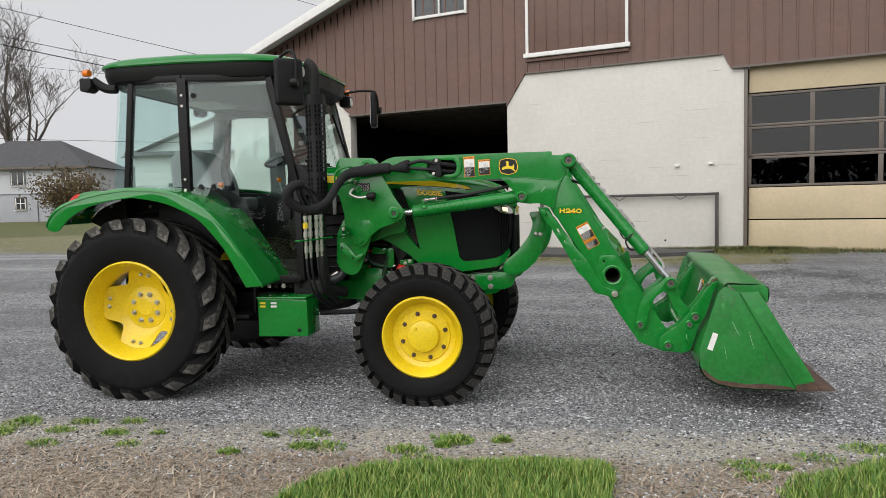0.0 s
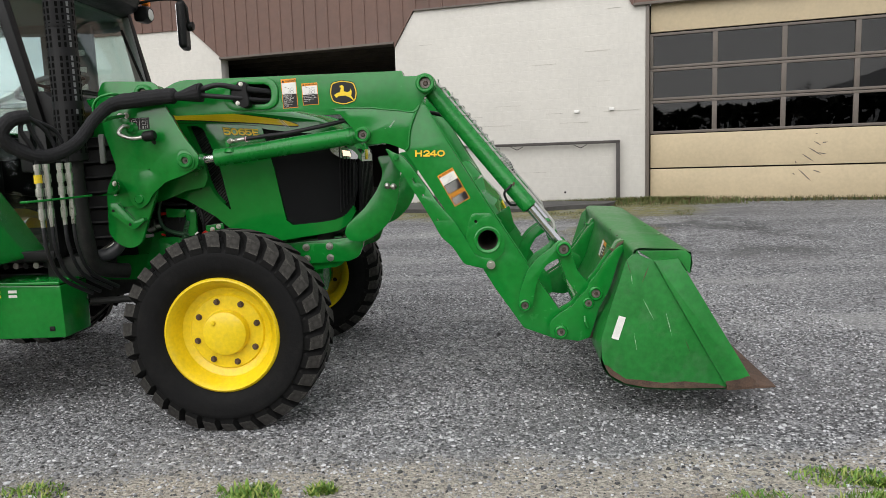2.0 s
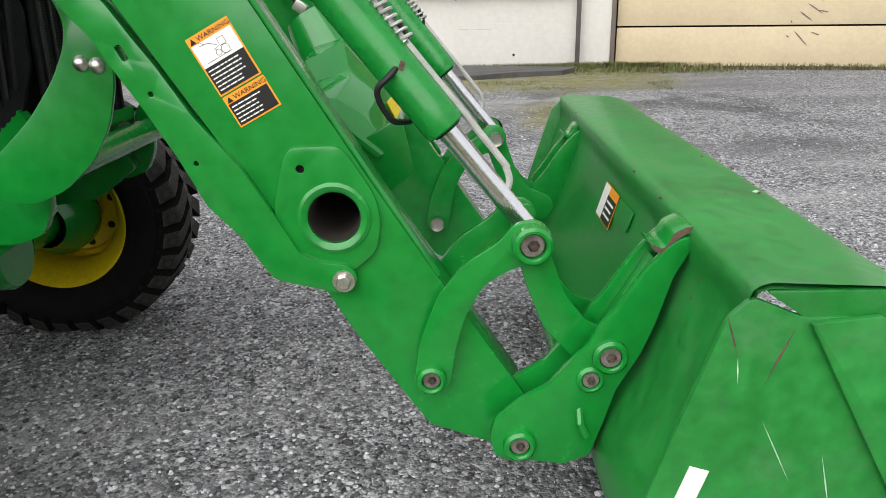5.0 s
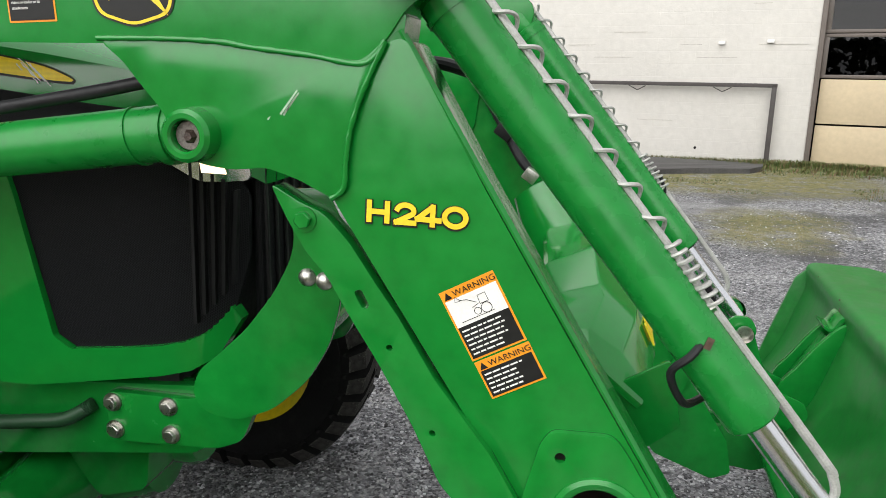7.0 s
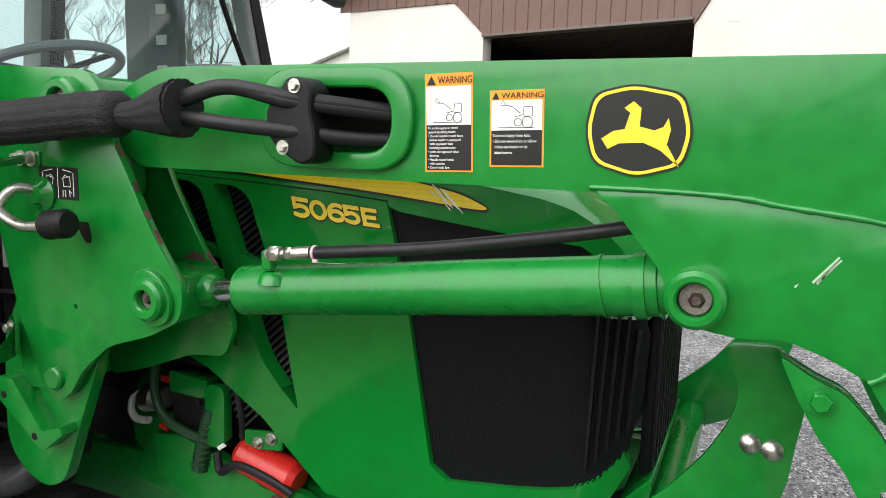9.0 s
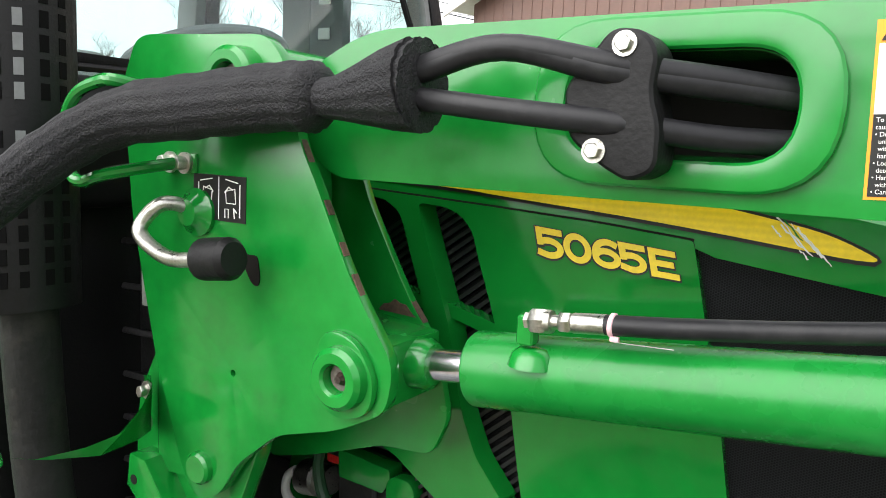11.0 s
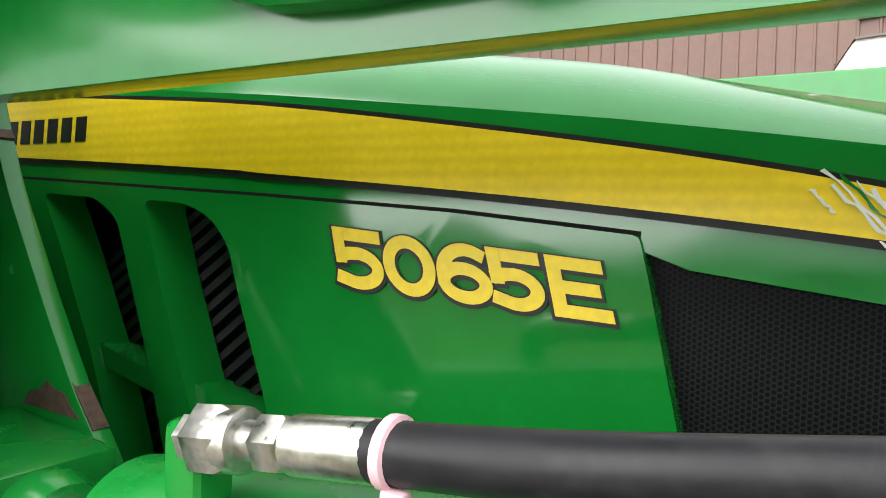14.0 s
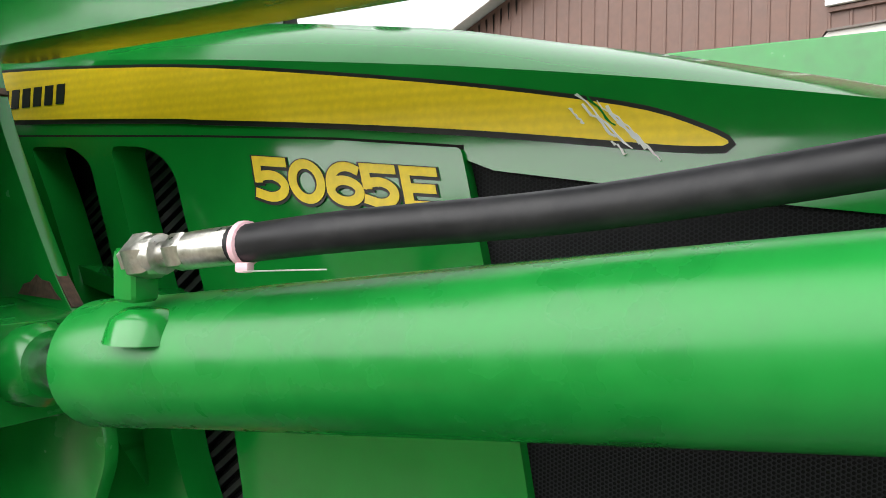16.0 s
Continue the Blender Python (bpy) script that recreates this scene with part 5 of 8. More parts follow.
    # scores, scrapes and rust on the side, the lip and the back
    for x0, z0, x1, z1, wd, mm in ((4.224, 0.806, 4.248, 0.734, 0.0016, RUST), (4.248, 0.734, 4.253, 0.687, 0.0012, PALEPAINT), (4.333, 0.779, 4.297, 0.687, 0.0022, RUST), (4.30, 0.62, 4.36, 0.50, 0.0010, PALEPAINT), (4.41, 0.55, 4.44, 0.43, 0.0012, PALEPAINT), (4.26, 0.45, 4.275, 0.36, 0.0009, PALEPAINT), (4.50, 0.42, 4.53, 0.34, 0.0015, RUST)):
        dx, dz = (Vector((x1 - x0, z1 - z0)).normalized() * wd)
        part("scrape", plate([(x0, z0), ((x0 + x1) / 2 + dz, (z0 + z1) / 2 - dx), (x1, z1), ((x0 + x1) / 2 - dz, (z0 + z1) / 2 + dx)], -W - 0.0040, -W - 0.0046, bev=0), mm, bucket)
    for k in range(30):
        y = rnd.uniform(-0.95, 0.5)
        f = rnd.random()
        part("paint_chip", box(4.300 + 0.20 * f, y, 0.8478 - 0.006 * f, rnd.uniform(0.003, 0.010), rnd.uniform(0.004, 0.022), 0.003, rot=Matrix.Rotation(rnd.uniform(-1.5, 1.5), 4, "Z")), (RUST, PALEPAINT, RUST)[k % 3], bucket)
    lab = Matrix.Translation((4.254, 0.033, 0.752)) @ Matrix.Rotation(radians(-90), 4, "Z") @ Matrix.Rotation(radians(-17), 4, "X")
    for nm, mm, x0, x1, z0, z1, up in (("warning_label", ORANGE, 0, 0.165, -0.098, 0, 0.003), ("picture_field", WHITED, 0.003, 0.062, -0.095, -0.003, 0.0042), ("text_field", BLACKD, 0.064, 0.162, -0.095, -0.024, 0.0042), ("text_bar", WHITED, 0.074, 0.150, -0.042, -0.036, 0.005), ("text_bar", WHITED, 0.074, 0.146, -0.060, -0.054, 0.005), ("text_bar", WHITED, 0.074, 0.152, -0.078, -0.072, 0.005)):
        part(nm, box((x0 + x1) / 2, -up, (z0 + z1) / 2, x1 - x0, 0.0012, z1 - z0), mm, bucket, smooth=False).data.transform(lab)
    part("serial_plate", plate(rounded([(0, 0), (0.135, 0), (0.135, 0.055), (0, 0.055)], 0.004, 2), -0.004, 0.001, bev=0), WORN, bucket).data.transform(Matrix.Translation((4.236, -0.15, 0.70)) @ Matrix.Rotation(radians(-90), 4, "Z") @ Matrix.Rotation(radians(-17), 4, "X"))
    # the whole bucket stands slightly askew, its far end higher and further out
    for o in [bucket, *bucket.children_recursive]:
        for v in o.data.vertices:
            if v.co.y > 0.75:
                v.co.y += 0.08
            v.co.x += 0.03 * (v.co.y + 1)
            v.co.z += 0.026 * (v.co.y + 1)


def fluted(bm, centres, deep, n=56):
    """Presses a groove between every pair of long ribs of a tube."""
    bm.verts.ensure_lookup_table()
    for i, v in enumerate(bm.verts):
        if i % 4 == 0:
            c = Vector(centres[i // n])
            v.co = c + (v.co - c) * (1 - deep)
    return bm


def build_hoses(L):
    # sleeved bundle from the couplers up to the oval port
    y = -0.722
    main = [(1.42, -1.18, 1.59), (1.377, -1.24, 1.575), (1.338, -1.26, 1.516), (1.354, -1.22, 1.454), (1.447, -1.12, 1.40), (1.553, -1.0, 1.446), (1.606, -0.88, 1.564), (1.66, -0.79, 1.635), (1.795, -0.745, 1.658), (1.925, y, 1.672), (1.99, y, 1.671)]
    pts = smooth_line(main, 8)
    rad = [0.034 + 0.0012 * math.sin(i * 1.9) + 0.006 * min(1, max(0, (p.x - 1.6) / 0.15)) for i, p in enumerate(pts)]
    rad[-3:] = [rad[-3] * 0.92, 0.031, 0.023]
    part("hose_sleeve", fluted(tube(pts, rad, 56), pts, 0.05), SLEEVE, L, "ribbed black fabric hose sleeve", angle=80)
    mouth = [Vector((1.985, y, 1.671)), Vector((2.01, y, 1.671)), Vector((2.04, y, 1.674)), Vector((2.085, y, 1.680)), Vector((2.118, y, 1.684)), Vector((2.124, y, 1.685)), Vector((2.116, y, 1.684)), Vector((2.06, y, 1.677))]
    part("sleeve_end", fluted(tube(mouth, [0.022, 0.024, 0.031, 0.043, 0.049, 0.047, 0.044, 0.024], 56, caps=False), mouth, 0.05), SLEEVE, L, angle=80)
    for dz, e in ((0.026, 0.012), (-0.026, -0.01), (0.020, 0.03)):
        h = smooth_line([(2.04, y, 1.680), (2.12, y, 1.686 + dz * 0.6), (2.21, y + 0.005, 1.690 + dz + e * 0.3), (2.31, -0.69, 1.678 + dz), (2.40, -0.64, 1.668 + dz), (2.49, -0.58, 1.662 + dz * 0.8)], 6)
        part("hose", tube(h, 0.0125, 12), HOSE, L)
    clamp = [(2.282, 1.705), (2.308, 1.738), (2.338, 1.735), (2.353, 1.715), (2.349, 1.680), (2.359, 1.650), (2.359, 1.610), (2.333, 1.598), (2.306, 1.612), (2.272, 1.637), (2.264, 1.683)]
    c = part("hose_clamp", plate(rounded(clamp, 0.012, 4), -0.636, -0.695, bev=0.008, seg=3), PLASTIC, L, "black moulded hose clamp")
    for x, z in ((2.322, 1.722), (2.300, 1.626)):
        bolt(x, -0.695, z, 0.008, 0.008, c)
    # steel guide loops on the mast
    g = smooth_line([(1.715, -0.675, 1.67), (1.69, -0.775, 1.690), (1.64, -0.782, 1.694), (1.585, -0.782, 1.685), (1.552, -0.782, 1.655), (1.545, -0.782, 1.61), (1.565, -0.782, 1.578), (1.60, -0.782, 1.567), (1.655, -0.775, 1.575), (1.69, -0.675, 1.59)], 5)
    part("guide_loop", tube(g, 0.0085, 10), GREEN, L)
    # latch handle with a black grip
    hd = smooth_line([(1.712, -0.675, 1.522), (1.697, -0.715, 1.530), (1.676, -0.735, 1.500), (1.692, -0.74, 1.480), (1.746, -0.742, 1.463), (1.806, -0.742, 1.468)], 5)
    hnd = part("latch_handle", tube(hd, 0.0105, 12), ZINC, L, "bent zinc latch handle")
    part("grip", tube([(1.806, -0.742, 1.468), (1.816, -0.742, 1.470), (1.862, -0.742, 1.476), (1.870, -0.742, 1.477)], [0.019, 0.027, 0.027, 0.021], 18), PLASTIC, hnd)
    part("handle_boss", lathe([(0.0, -0.02), (0.018, -0.02), (0.026, -0.008), (0.034, -0.004), (0.034, 0.004)], (1.718, -0.674, 1.518), 20), GREEN, hnd)
    part("grip_slot", plate(rounded([(1.800, 1.470), (1.826, 1.432), (1.838, 1.428), (1.842, 1.440), (1.836, 1.470)], 0.006, 3), -0.6725, -0.674, bev=0), DEEPSHADE, hnd)
    for x in (1.662, 1.694):
        bolt(x, -0.675, 1.585, 0.0105, 0.020, L)
    part("bolt_bar", box(1.678, -0.673, 1.585, 0.075, 0.006, 0.028, 0.003), GREEN, L)
    sign = part("instruction_plate", box(1.760, -0.6728, 1.541, 0.105, 0.0012, 0.062), BLACKD, L, "black instruction sign with white line pictures")
    part("sign_field", box(1.760, -0.6736, 1.541, 0.0014, 0.0006, 0.058), WHITED, sign)
    for x0, flip in ((1.735, 1), (1.786, -1)):
        for pts in ([(-0.008, -0.006), (0.010, -0.006), (0.012, 0.010), (-0.006, 0.014), (-0.008, -0.006)], [(-0.002, 0.012), (0.006, 0.016), (0.014, 0.008)], [(-0.010, -0.018), (-0.004, -0.012), (-0.006, -0.026)], [(0.006, -0.026), (0.006, -0.014), (0.013, -0.014), (0.013, -0.026)], [(-0.012, 0.022), (0.012, 0.026)], [(-0.016, -0.024), (-0.016, 0.020)]):
            part("sign_line", tube([(x0 + flip * a, -0.6738, 1.541 + b) for a, b in pts], 0.0010, 4), WHITED, sign)
    # lift-ram hose, its elbow and crimped fitting with a pink tie
    part("port_block", box(2.201, -0.602, 1.422, 0.022, 0.022, 0.036, 0.006, seg=3), GREEN, L)
    part("port_pad", lathe([(0.0, 0.006), (0.016, 0.005), (0.024, -0.001), (0.029, -0.016)], (2.206, -0.596, 1.395), 20, "z"), GREEN, L)
    ax = Vector((0.99, 0.0, 0.115)).normalized()
    p0 = Vector((2.206, -0.606, 1.4335))
    fit = part("hose_fitting", tube([p0 - ax * 0.006, p0, p0 + ax * 0.0005, p0 + ax * 0.004, p0 + ax * 0.018, p0 + ax * 0.0245], [0.010, 0.010, 0.0125, 0.0152, 0.0152, 0.0118], 6), ZINC, L, "hexagon steel hose fitting")
    part("collar", tube([p0 + ax * 0.012, p0 + ax * 0.024, p0 + ax * 0.0262, p0 + ax * 0.027], [0.0134, 0.0134, 0.0128, 0.0095], 24), ZINC, fit)
    part("neck", tube([p0 + ax * 0.020, p0 + ax * 0.040], 0.0082, 20), ZINC, fit)
    part("crimp_nut", tube([p0 + ax * 0.036, p0 + ax * 0.0375, p0 + ax * 0.0485, p0 + ax * 0.050], [0.0108, 0.0120, 0.0120, 0.0108], 6), ZINC, fit)
    part("crimp_sleeve", tube([p0 + ax * 0.05, p0 + ax * 0.052, p0 + ax * 0.088, p0 + ax * 0.09], [0.0095, 0.0116, 0.0116, 0.0102], 16), ZINC, fit)
    part("hose_tie", lathe([(0.0116, -0.003), (0.0132, -0.002), (0.0132, 0.002), (0.0116, 0.003)], p0 + ax * 0.096, 20, "x"), PINK, fit)
    part("tie_tab", box(*(p0 + ax * 0.098 + Vector((0.003, -0.006, -0.0135))), 0.010, 0.006, 0.006, 0.0015), PINK, fit)
    s = p0 + ax * 0.088
    hose = smooth_line([s, s + ax * 0.08, (2.50, -0.578, 1.466), (2.66, -0.568, 1.492), (2.78, -0.562, 1.514), (2.88, -0.555, 1.536), (2.96, -0.54, 1.556)], 8)
    part("ram_hose", tube(hose, 0.0112, 18), HOSE, L, "scuffed black rubber hydraulic hose")
    part("tie_tail", tube(smooth_line([p0 + ax * 0.098 + Vector((0.006, -0.010, -0.0155)), p0 + ax * 0.13 + Vector((0.0, -0.012, -0.0175)), p0 + ax * 0.165 + Vector((0.0, -0.012, -0.0195))], 4), 0.00045, 6), PALEP, fit)
    # couplers on their bracket
    rail = part("coupler_bracket", bar_between((1.530, -0.87, 1.186), (1.40, -1.25, 1.186), 0.05, 0.010), GREEN, L, "narrow green coupler bracket")
    strap = bmesh.new()
    path = [((1.540, -0.85, 1.186), (0.024, 0.008, 0)), ((1.60, -0.81, 1.190), (0.016, 0.016, 0.006)), ((1.645, -0.77, 1.198), (0.014, 0.010, 0.016)), ((1.625, -0.715, 1.208), (0.006, 0, 0.026)), ((1.59, -0.675, 1.216), (0.002, 0, 0.036)), ((1.57, -0.664, 1.22), (0, 0, 0.044)), ((1.545, -0.662, 1.22), (0, 0, 0.042))]
    rows = [[strap.verts.new(Vector(c) + Vector(h) * k) for k in (-1, 1)] for c, h in path]
    for a, b in zip(rows, rows[1:]):
        strap.faces.new((a[0], a[1], b[1], b[0]))
    bmesh.ops.solidify(strap, geom=list(strap.faces), thickness=0.007)
    part("bracket_leg", strap, GREEN, rail)
    for z in (1.242, 1.19):
        bolt(1.567, -0.668, z, 0.010, 0.016, rail)
    for k, yy in enumerate((-0.985, -1.035, -1.11, -1.16)):
        x = 1.478 + 0.35 * (yy + 1.02)
        c = part("coupler", tube([(x, yy, 1.06), (x, yy, 1.10), (x, yy, 1.101), (x, yy, 1.15), (x, yy, 1.151), (x, yy, 1.21), (x, yy, 1.211), (x, yy, 1.25), (x, yy, 1.251), (x, yy, 1.34)], [0.012, 0.012, 0.018, 0.018, 0.014, 0.014, 0.020, 0.020, 0.015, 0.015], 12), ZINC, L, "steel hydraulic quick coupler")
        part("coupler_ring", tube([(x, yy, 1.275), (x, yy, 1.315)], 0.0205, 12), (ZINC, ZINC, ZINC, DECAL)[k], c)
        part("coupler_ring", tube([(x, yy, 1.335), (x, yy, 1.365)], 0.0185, 12), ZINC, c)
        part("coupler_hose", tube(smooth_line([(x, yy, 1.36), (x - 0.005, yy - 0.01, 1.44), (x - 0.03, yy - 0.05, 1.53), (1.41, -1.17, 1.585 + 0.008 * k)], 5), 0.011, 10), HOSE, c)
        part("coupler_hose", tube(smooth_line([(x, yy, 1.07), (x + 0.01, yy, 0.95), (x + 0.02, yy + 0.08, 0.80), (x + 0.05, yy + 0.3, 0.68)], 5), 0.011, 10), HOSE, c)


def bar_between(p, q, w, h):
    """A flat level bar from p to q, w wide and h thick."""
    p, q = Vector(p), Vector(q)
    d = (q - p).normalized()
    n = Vector((-d.y, d.x, 0)) * (w / 2)
    bm = bmesh.new()
    f = bm.faces.new([bm.verts.new(v) for v in (p - n, q - n, q + n, p + n)])
    g = bmesh.ops.extrude_face_region(bm, geom=[f])
    bmesh.ops.translate(bm, vec=(0, 0, h), verts=[v for v in g["geom"] if isinstance(v, bmesh.types.BMVert)])
    bmesh.ops.recalc_face_normals(bm, faces=bm.faces)
    sharp_bevel(bm, 0.003, 1)
    return bm


build_loader()


# ---- tractor ----
def lerp_table(table, x):
    for (a, p), (b, q) in zip(table, table[1:]):
        if x <= b:
            t = max(0, (x - a) / (b - a))
            return p + (q - p) * t
    return table[-1][1]


def hood_w(x):
    return lerp_table([(1.2, 0.405), (1.9, 0.400), (2.12, 0.394), (2.34, 0.380), (2.50, 0.366), (2.66, 0.348), (2.78, 0.322), (2.86, 0.285), (2.91, 0.235), (2.94, 0.17)], x)


def hood_s(x):
    """Height of the crease between the side of the bonnet and its top."""
    return lerp_table([(1.2, 1.662), (1.69, 1.646), (1.89, 1.633), (2.03, 1.620), (2.128, 1.6095), (2.216, 1.600), (2.30, 1.5905), (2.406, 1.5765), (2.48, 1.566), (2.566, 1.552), (2.622, 1.543), (2.70, 1.522), (2.78, 1.487), (2.86, 1.42), (2.93, 1.34)], x)


def tumble(z):
    """How far the bonnet side leans in above its waist."""
    return 0.10 * max(0, z - 1.46) ** 1.3


def wheel(tractor, x, s, z, R, rim_r, y_out, width, lugs, lug_h, shift, name, label):
    """One tyred wheel; s is the side (-1 the near one). y_out: how far out its outer bead stands."""
    yo, yi = y_out, y_out - width
    ym = (yo + yi) / 2

    def pt(r, a, y):
        return Vector((x + r * math.cos(a), s * y, z + r * math.sin(a)))
    # rim with flanges and drop centre
    prof = [(rim_r + 0.012, yo + 0.0), (rim_r + 0.016, yo - 0.008), (rim_r - 0.004, yo - 0.016), (rim_r - 0.012, yo - 0.05), (rim_r - 0.05, yo - 0.10), (rim_r - 0.05, yi + 0.1), (rim_r - 0.01, yi + 0.04), (rim_r + 0.014, yi), (rim_r + 0.004, yi + 0.006), (rim_r - 0.022, yi + 0.04), (rim_r - 0.06, yi + 0.1), (rim_r - 0.06, yo - 0.10), (rim_r - 0.024, yo - 0.045), (rim_r - 0.014, yo - 0.012), (rim_r + 0.002, yo + 0.006)]
    w = part(name, lathe([(r, s * y) for r, y in prof], (x, 0, z), 64, closed=True), YELLOW, tractor, label)
    # carcass
    b = width / 2 + 0.012
    sec = [(rim_r + 0.010, b - 0.022), (rim_r + 0.03, b - 0.006), (rim_r + 0.30 * (R - rim_r), b + 0.014), (rim_r + 0.58 * (R - rim_r), b + 0.018), (R - lug_h - 0.06, b + 0.006), (R - lug_h - 0.022, b - 0.03), (R - lug_h, b - 0.09), (R - lug_h + 0.004, 0)]
    half = [(p.x, p.z) for p in smooth_line([(r, 0, y) for r, y in sec], 3)]
    full = half + [(r, -y) for r, y in half[::-1][1:]]
    ty = part("tyre", lathe([(r, s * (ym + y)) for r, y in full], (x, 0, z), 72), RUBBER, w, "black rubber tyre with dusty lugs")
    # lugs: angled bars from the shoulder past the middle, each turned round the axle
    for side in (-1, 1):
        bm = bmesh.new()
        n, rows = 7, []
        for i in range(n):
            t = i / (n - 1)
            y = side * ((b + 0.004) * (1 - t) - 0.012 * t)
            drop = (0.075 if R > 0.6 else 0.062) * max(0, 1 - t / 0.2) ** 1.5
            top, low = R - drop, R - lug_h - 0.02 - drop * 1.1
            aw = (0.5 * lug_w(R) + 0.10 * lug_w(R) * (1 - t)) / R
            a = shift * t
            rows.append([bm.verts.new((r * math.cos(q), s * y, r * math.sin(q))) for r, q in ((low, a - aw * 1.3), (top, a - aw), (top, a + aw), (low, a + aw * 1.3))])
        for p, q in zip(rows, rows[1:]):
            for j in range(3):
                bm.faces.new((p[j], p[j + 1], q[j + 1], q[j])).material_index = int(j == 1)
        bm.faces.new(rows[0])
        bm.faces.new(rows[-1][::-1])
        first = part("lug", bm, TREAD, w, smooth=False)
        first.data.materials.append(LUGTOP)
        for k in range(lugs):
            o = first if k == 0 else new("lug", first.data)
            o.parent = w
            o.matrix_basis = Matrix.Translation((x, s * ym, z)) @ Matrix.Rotation(2 * math.pi * (k + (0.5 if side > 0 else 0)) / lugs, 4, "Y")
    return w


def lug_w(R):
    return 0.058 if R < 0.6 else 0.084


def rear_wheel(tractor, s):
    x, z, R, rr, yo, wd = 0.097, 0.667, 0.680, 0.355, 1.150, 0.38
    w = wheel(tractor, x, s, z, R, rr, yo, wd, 21, 0.045, 0.42, "rear_wheel", "yellow rear wheel with a deeply dished centre")
    yd = yo - 0.225
    dm = bmesh.new()
    rings = []
    for f in (0.25, 0.55, 0.72, 0.86, 1.0):
        ring = []
        for k in range(96):
            a = 2 * math.pi * k / 96
            c = 0.5 + 0.5 * math.cos(4 * (a - radians(-10)))
            r = f * (0.222 + 0.084 * min(1, c * 1.9) ** 0.9)
            ring.append(dm.verts.new((x + r * math.cos(a), s * (yd + 0.10 * max(0, (r - 0.18) / 0.12)), z + r * math.sin(a))))
        rings.append(ring)
    for p, q in zip(rings, rings[1:]):
        for k in range(96):
            dm.faces.new((p[k], p[k - 1], q[k - 1], q[k]))
    dm.faces.new(rings[0])
    ext = bmesh.ops.extrude_face_region(dm, geom=list(dm.faces))
    bmesh.ops.translate(dm, vec=(0, -s * 0.012, 0), verts=[g for g in ext["geom"] if isinstance(g, bmesh.types.BMVert)])
    part("wheel_disc", dm, YELLOW, w)
    part("hub_plate", lathe([(0.0, s * (yd + 0.016)), (0.06, s * (yd + 0.016)), (0.068, s * (yd + 0.010)), (0.16, s * (yd + 0.004)), (0.17, s * (yd - 0.01))], (x, 0, z), 40), YELLOW, w)
    for k in range(8):
        a = 2 * math.pi * (k + 0.5) / 8
        bolt(x + 0.105 * math.cos(a), s * (yd + 0.008), z + 0.105 * math.sin(a), 0.014, 0.022, w, out=s)
    for k in range(4):
        for d in (-0.12, 0.12):
            a = radians(-10) + math.pi / 2 * k + d
            bolt(x + 0.262 * math.cos(a), s * (yd + 0.072), z + 0.262 * math.sin(a), 0.011, 0.016, w, out=s)
    part("axle_hub", lathe([(0.10, s * 0.30), (0.11, s * 0.6), (0.15, s * (yd - 0.05)), (0.15, s * (yd - 0.01))], (x, 0, z), 32), GREEN, tractor)


def front_wheel(tractor, s):
    x, z, R, rr, yo, wd = 2.265, 0.487, 0.503, 0.272, 1.065, 0.285
    w = wheel(tractor, x, s, z, R, rr, yo, wd, 30, 0.036, 0.20, "front_wheel", "yellow front wheel with a domed hub")
    yd = yo - 0.085
    prof = [(r * 0.958, h) for r, h in ((0.0, yd + 0.055), (0.09, yd + 0.052), (0.112, yd + 0.044), (0.118, yd + 0.03), (0.120, yd + 0.004), (0.19, yd + 0.002), (0.198, yd - 0.008), (0.205, yd - 0.006), (0.236, yd + 0.006), (0.262, yd + 0.04), (0.272, yd + 0.06))]
    part("wheel_disc", lathe([(r, s * y) for r, y in prof], (x, 0, z), 56), YELLOW, w)
    for k in range(8):
        a = 2 * math.pi * (k + 0.35) / 8
        bolt(x + 0.158 * math.cos(a), s * (yd + 0.002), z + 0.158 * math.sin(a), 0.011, 0.018, w, RUST, out=s)
    bolt(x - 0.05, s * (yd + 0.053), z + 0.055, 0.010, 0.008, w, YELLOW, out=s)
    part("valve_stem", tube([(x - 0.15, s * (yd + 0.0), z + 0.20), (x - 0.16, s * (yd + 0.03), z + 0.195)], 0.005, 6), RUBBER, w)
    # knuckle and final drive behind the wheel
    part("final_drive", lathe([(0.0, s * 0.93), (0.13, s * 0.93), (0.15, s * 0.88), (0.15, s * 0.80), (0.11, s * 0.74), (0.09, s * 0.70)], (x, 0, z), 28), GREEN, tractor)


def bar(p, q, w, d, material, parent, name, label="", bev=0.006):
    """A straight bar of rectangular section between two points; d is its depth along y."""
    p, q = Vector(p), Vector(q)
    ax = (q - p).normalized()
    up = Vector((0, 1, 0))
    side = ax.cross(up).normalized()
    up = side.cross(ax)
    b = bmesh.new()
    bmesh.ops.create_cube(b, size=1, matrix=Matrix.Diagonal((w, d, (q - p).length, 1)))
    sharp_bevel(b, bev, 2)
    m = Matrix((side, up, ax)).transposed().to_4x4()
    m.translation = (p + q) / 2
    bmesh.ops.transform(b, matrix=m, verts=b.verts)
    return part(name, b, material, parent, label)


def pane(parent, pts, name="window_pane", th=0.006, label=""):
    """A flat pane with a thickness through the given corners."""
    bm = bmesh.new()
    f = bm.faces.new([bm.verts.new(p) for p in pts])
    f.normal_update()
    nrm = f.normal.copy()
    g = bmesh.ops.extrude_face_region(bm, geom=[f])
    bmesh.ops.translate(bm, vec=nrm * th, verts=[q for q in g["geom"] if isinstance(q, bmesh.types.BMVert)])
    ob = part(name, bm, GLASS, parent, label, smooth=False)
    ob.visible_shadow = False
    return ob


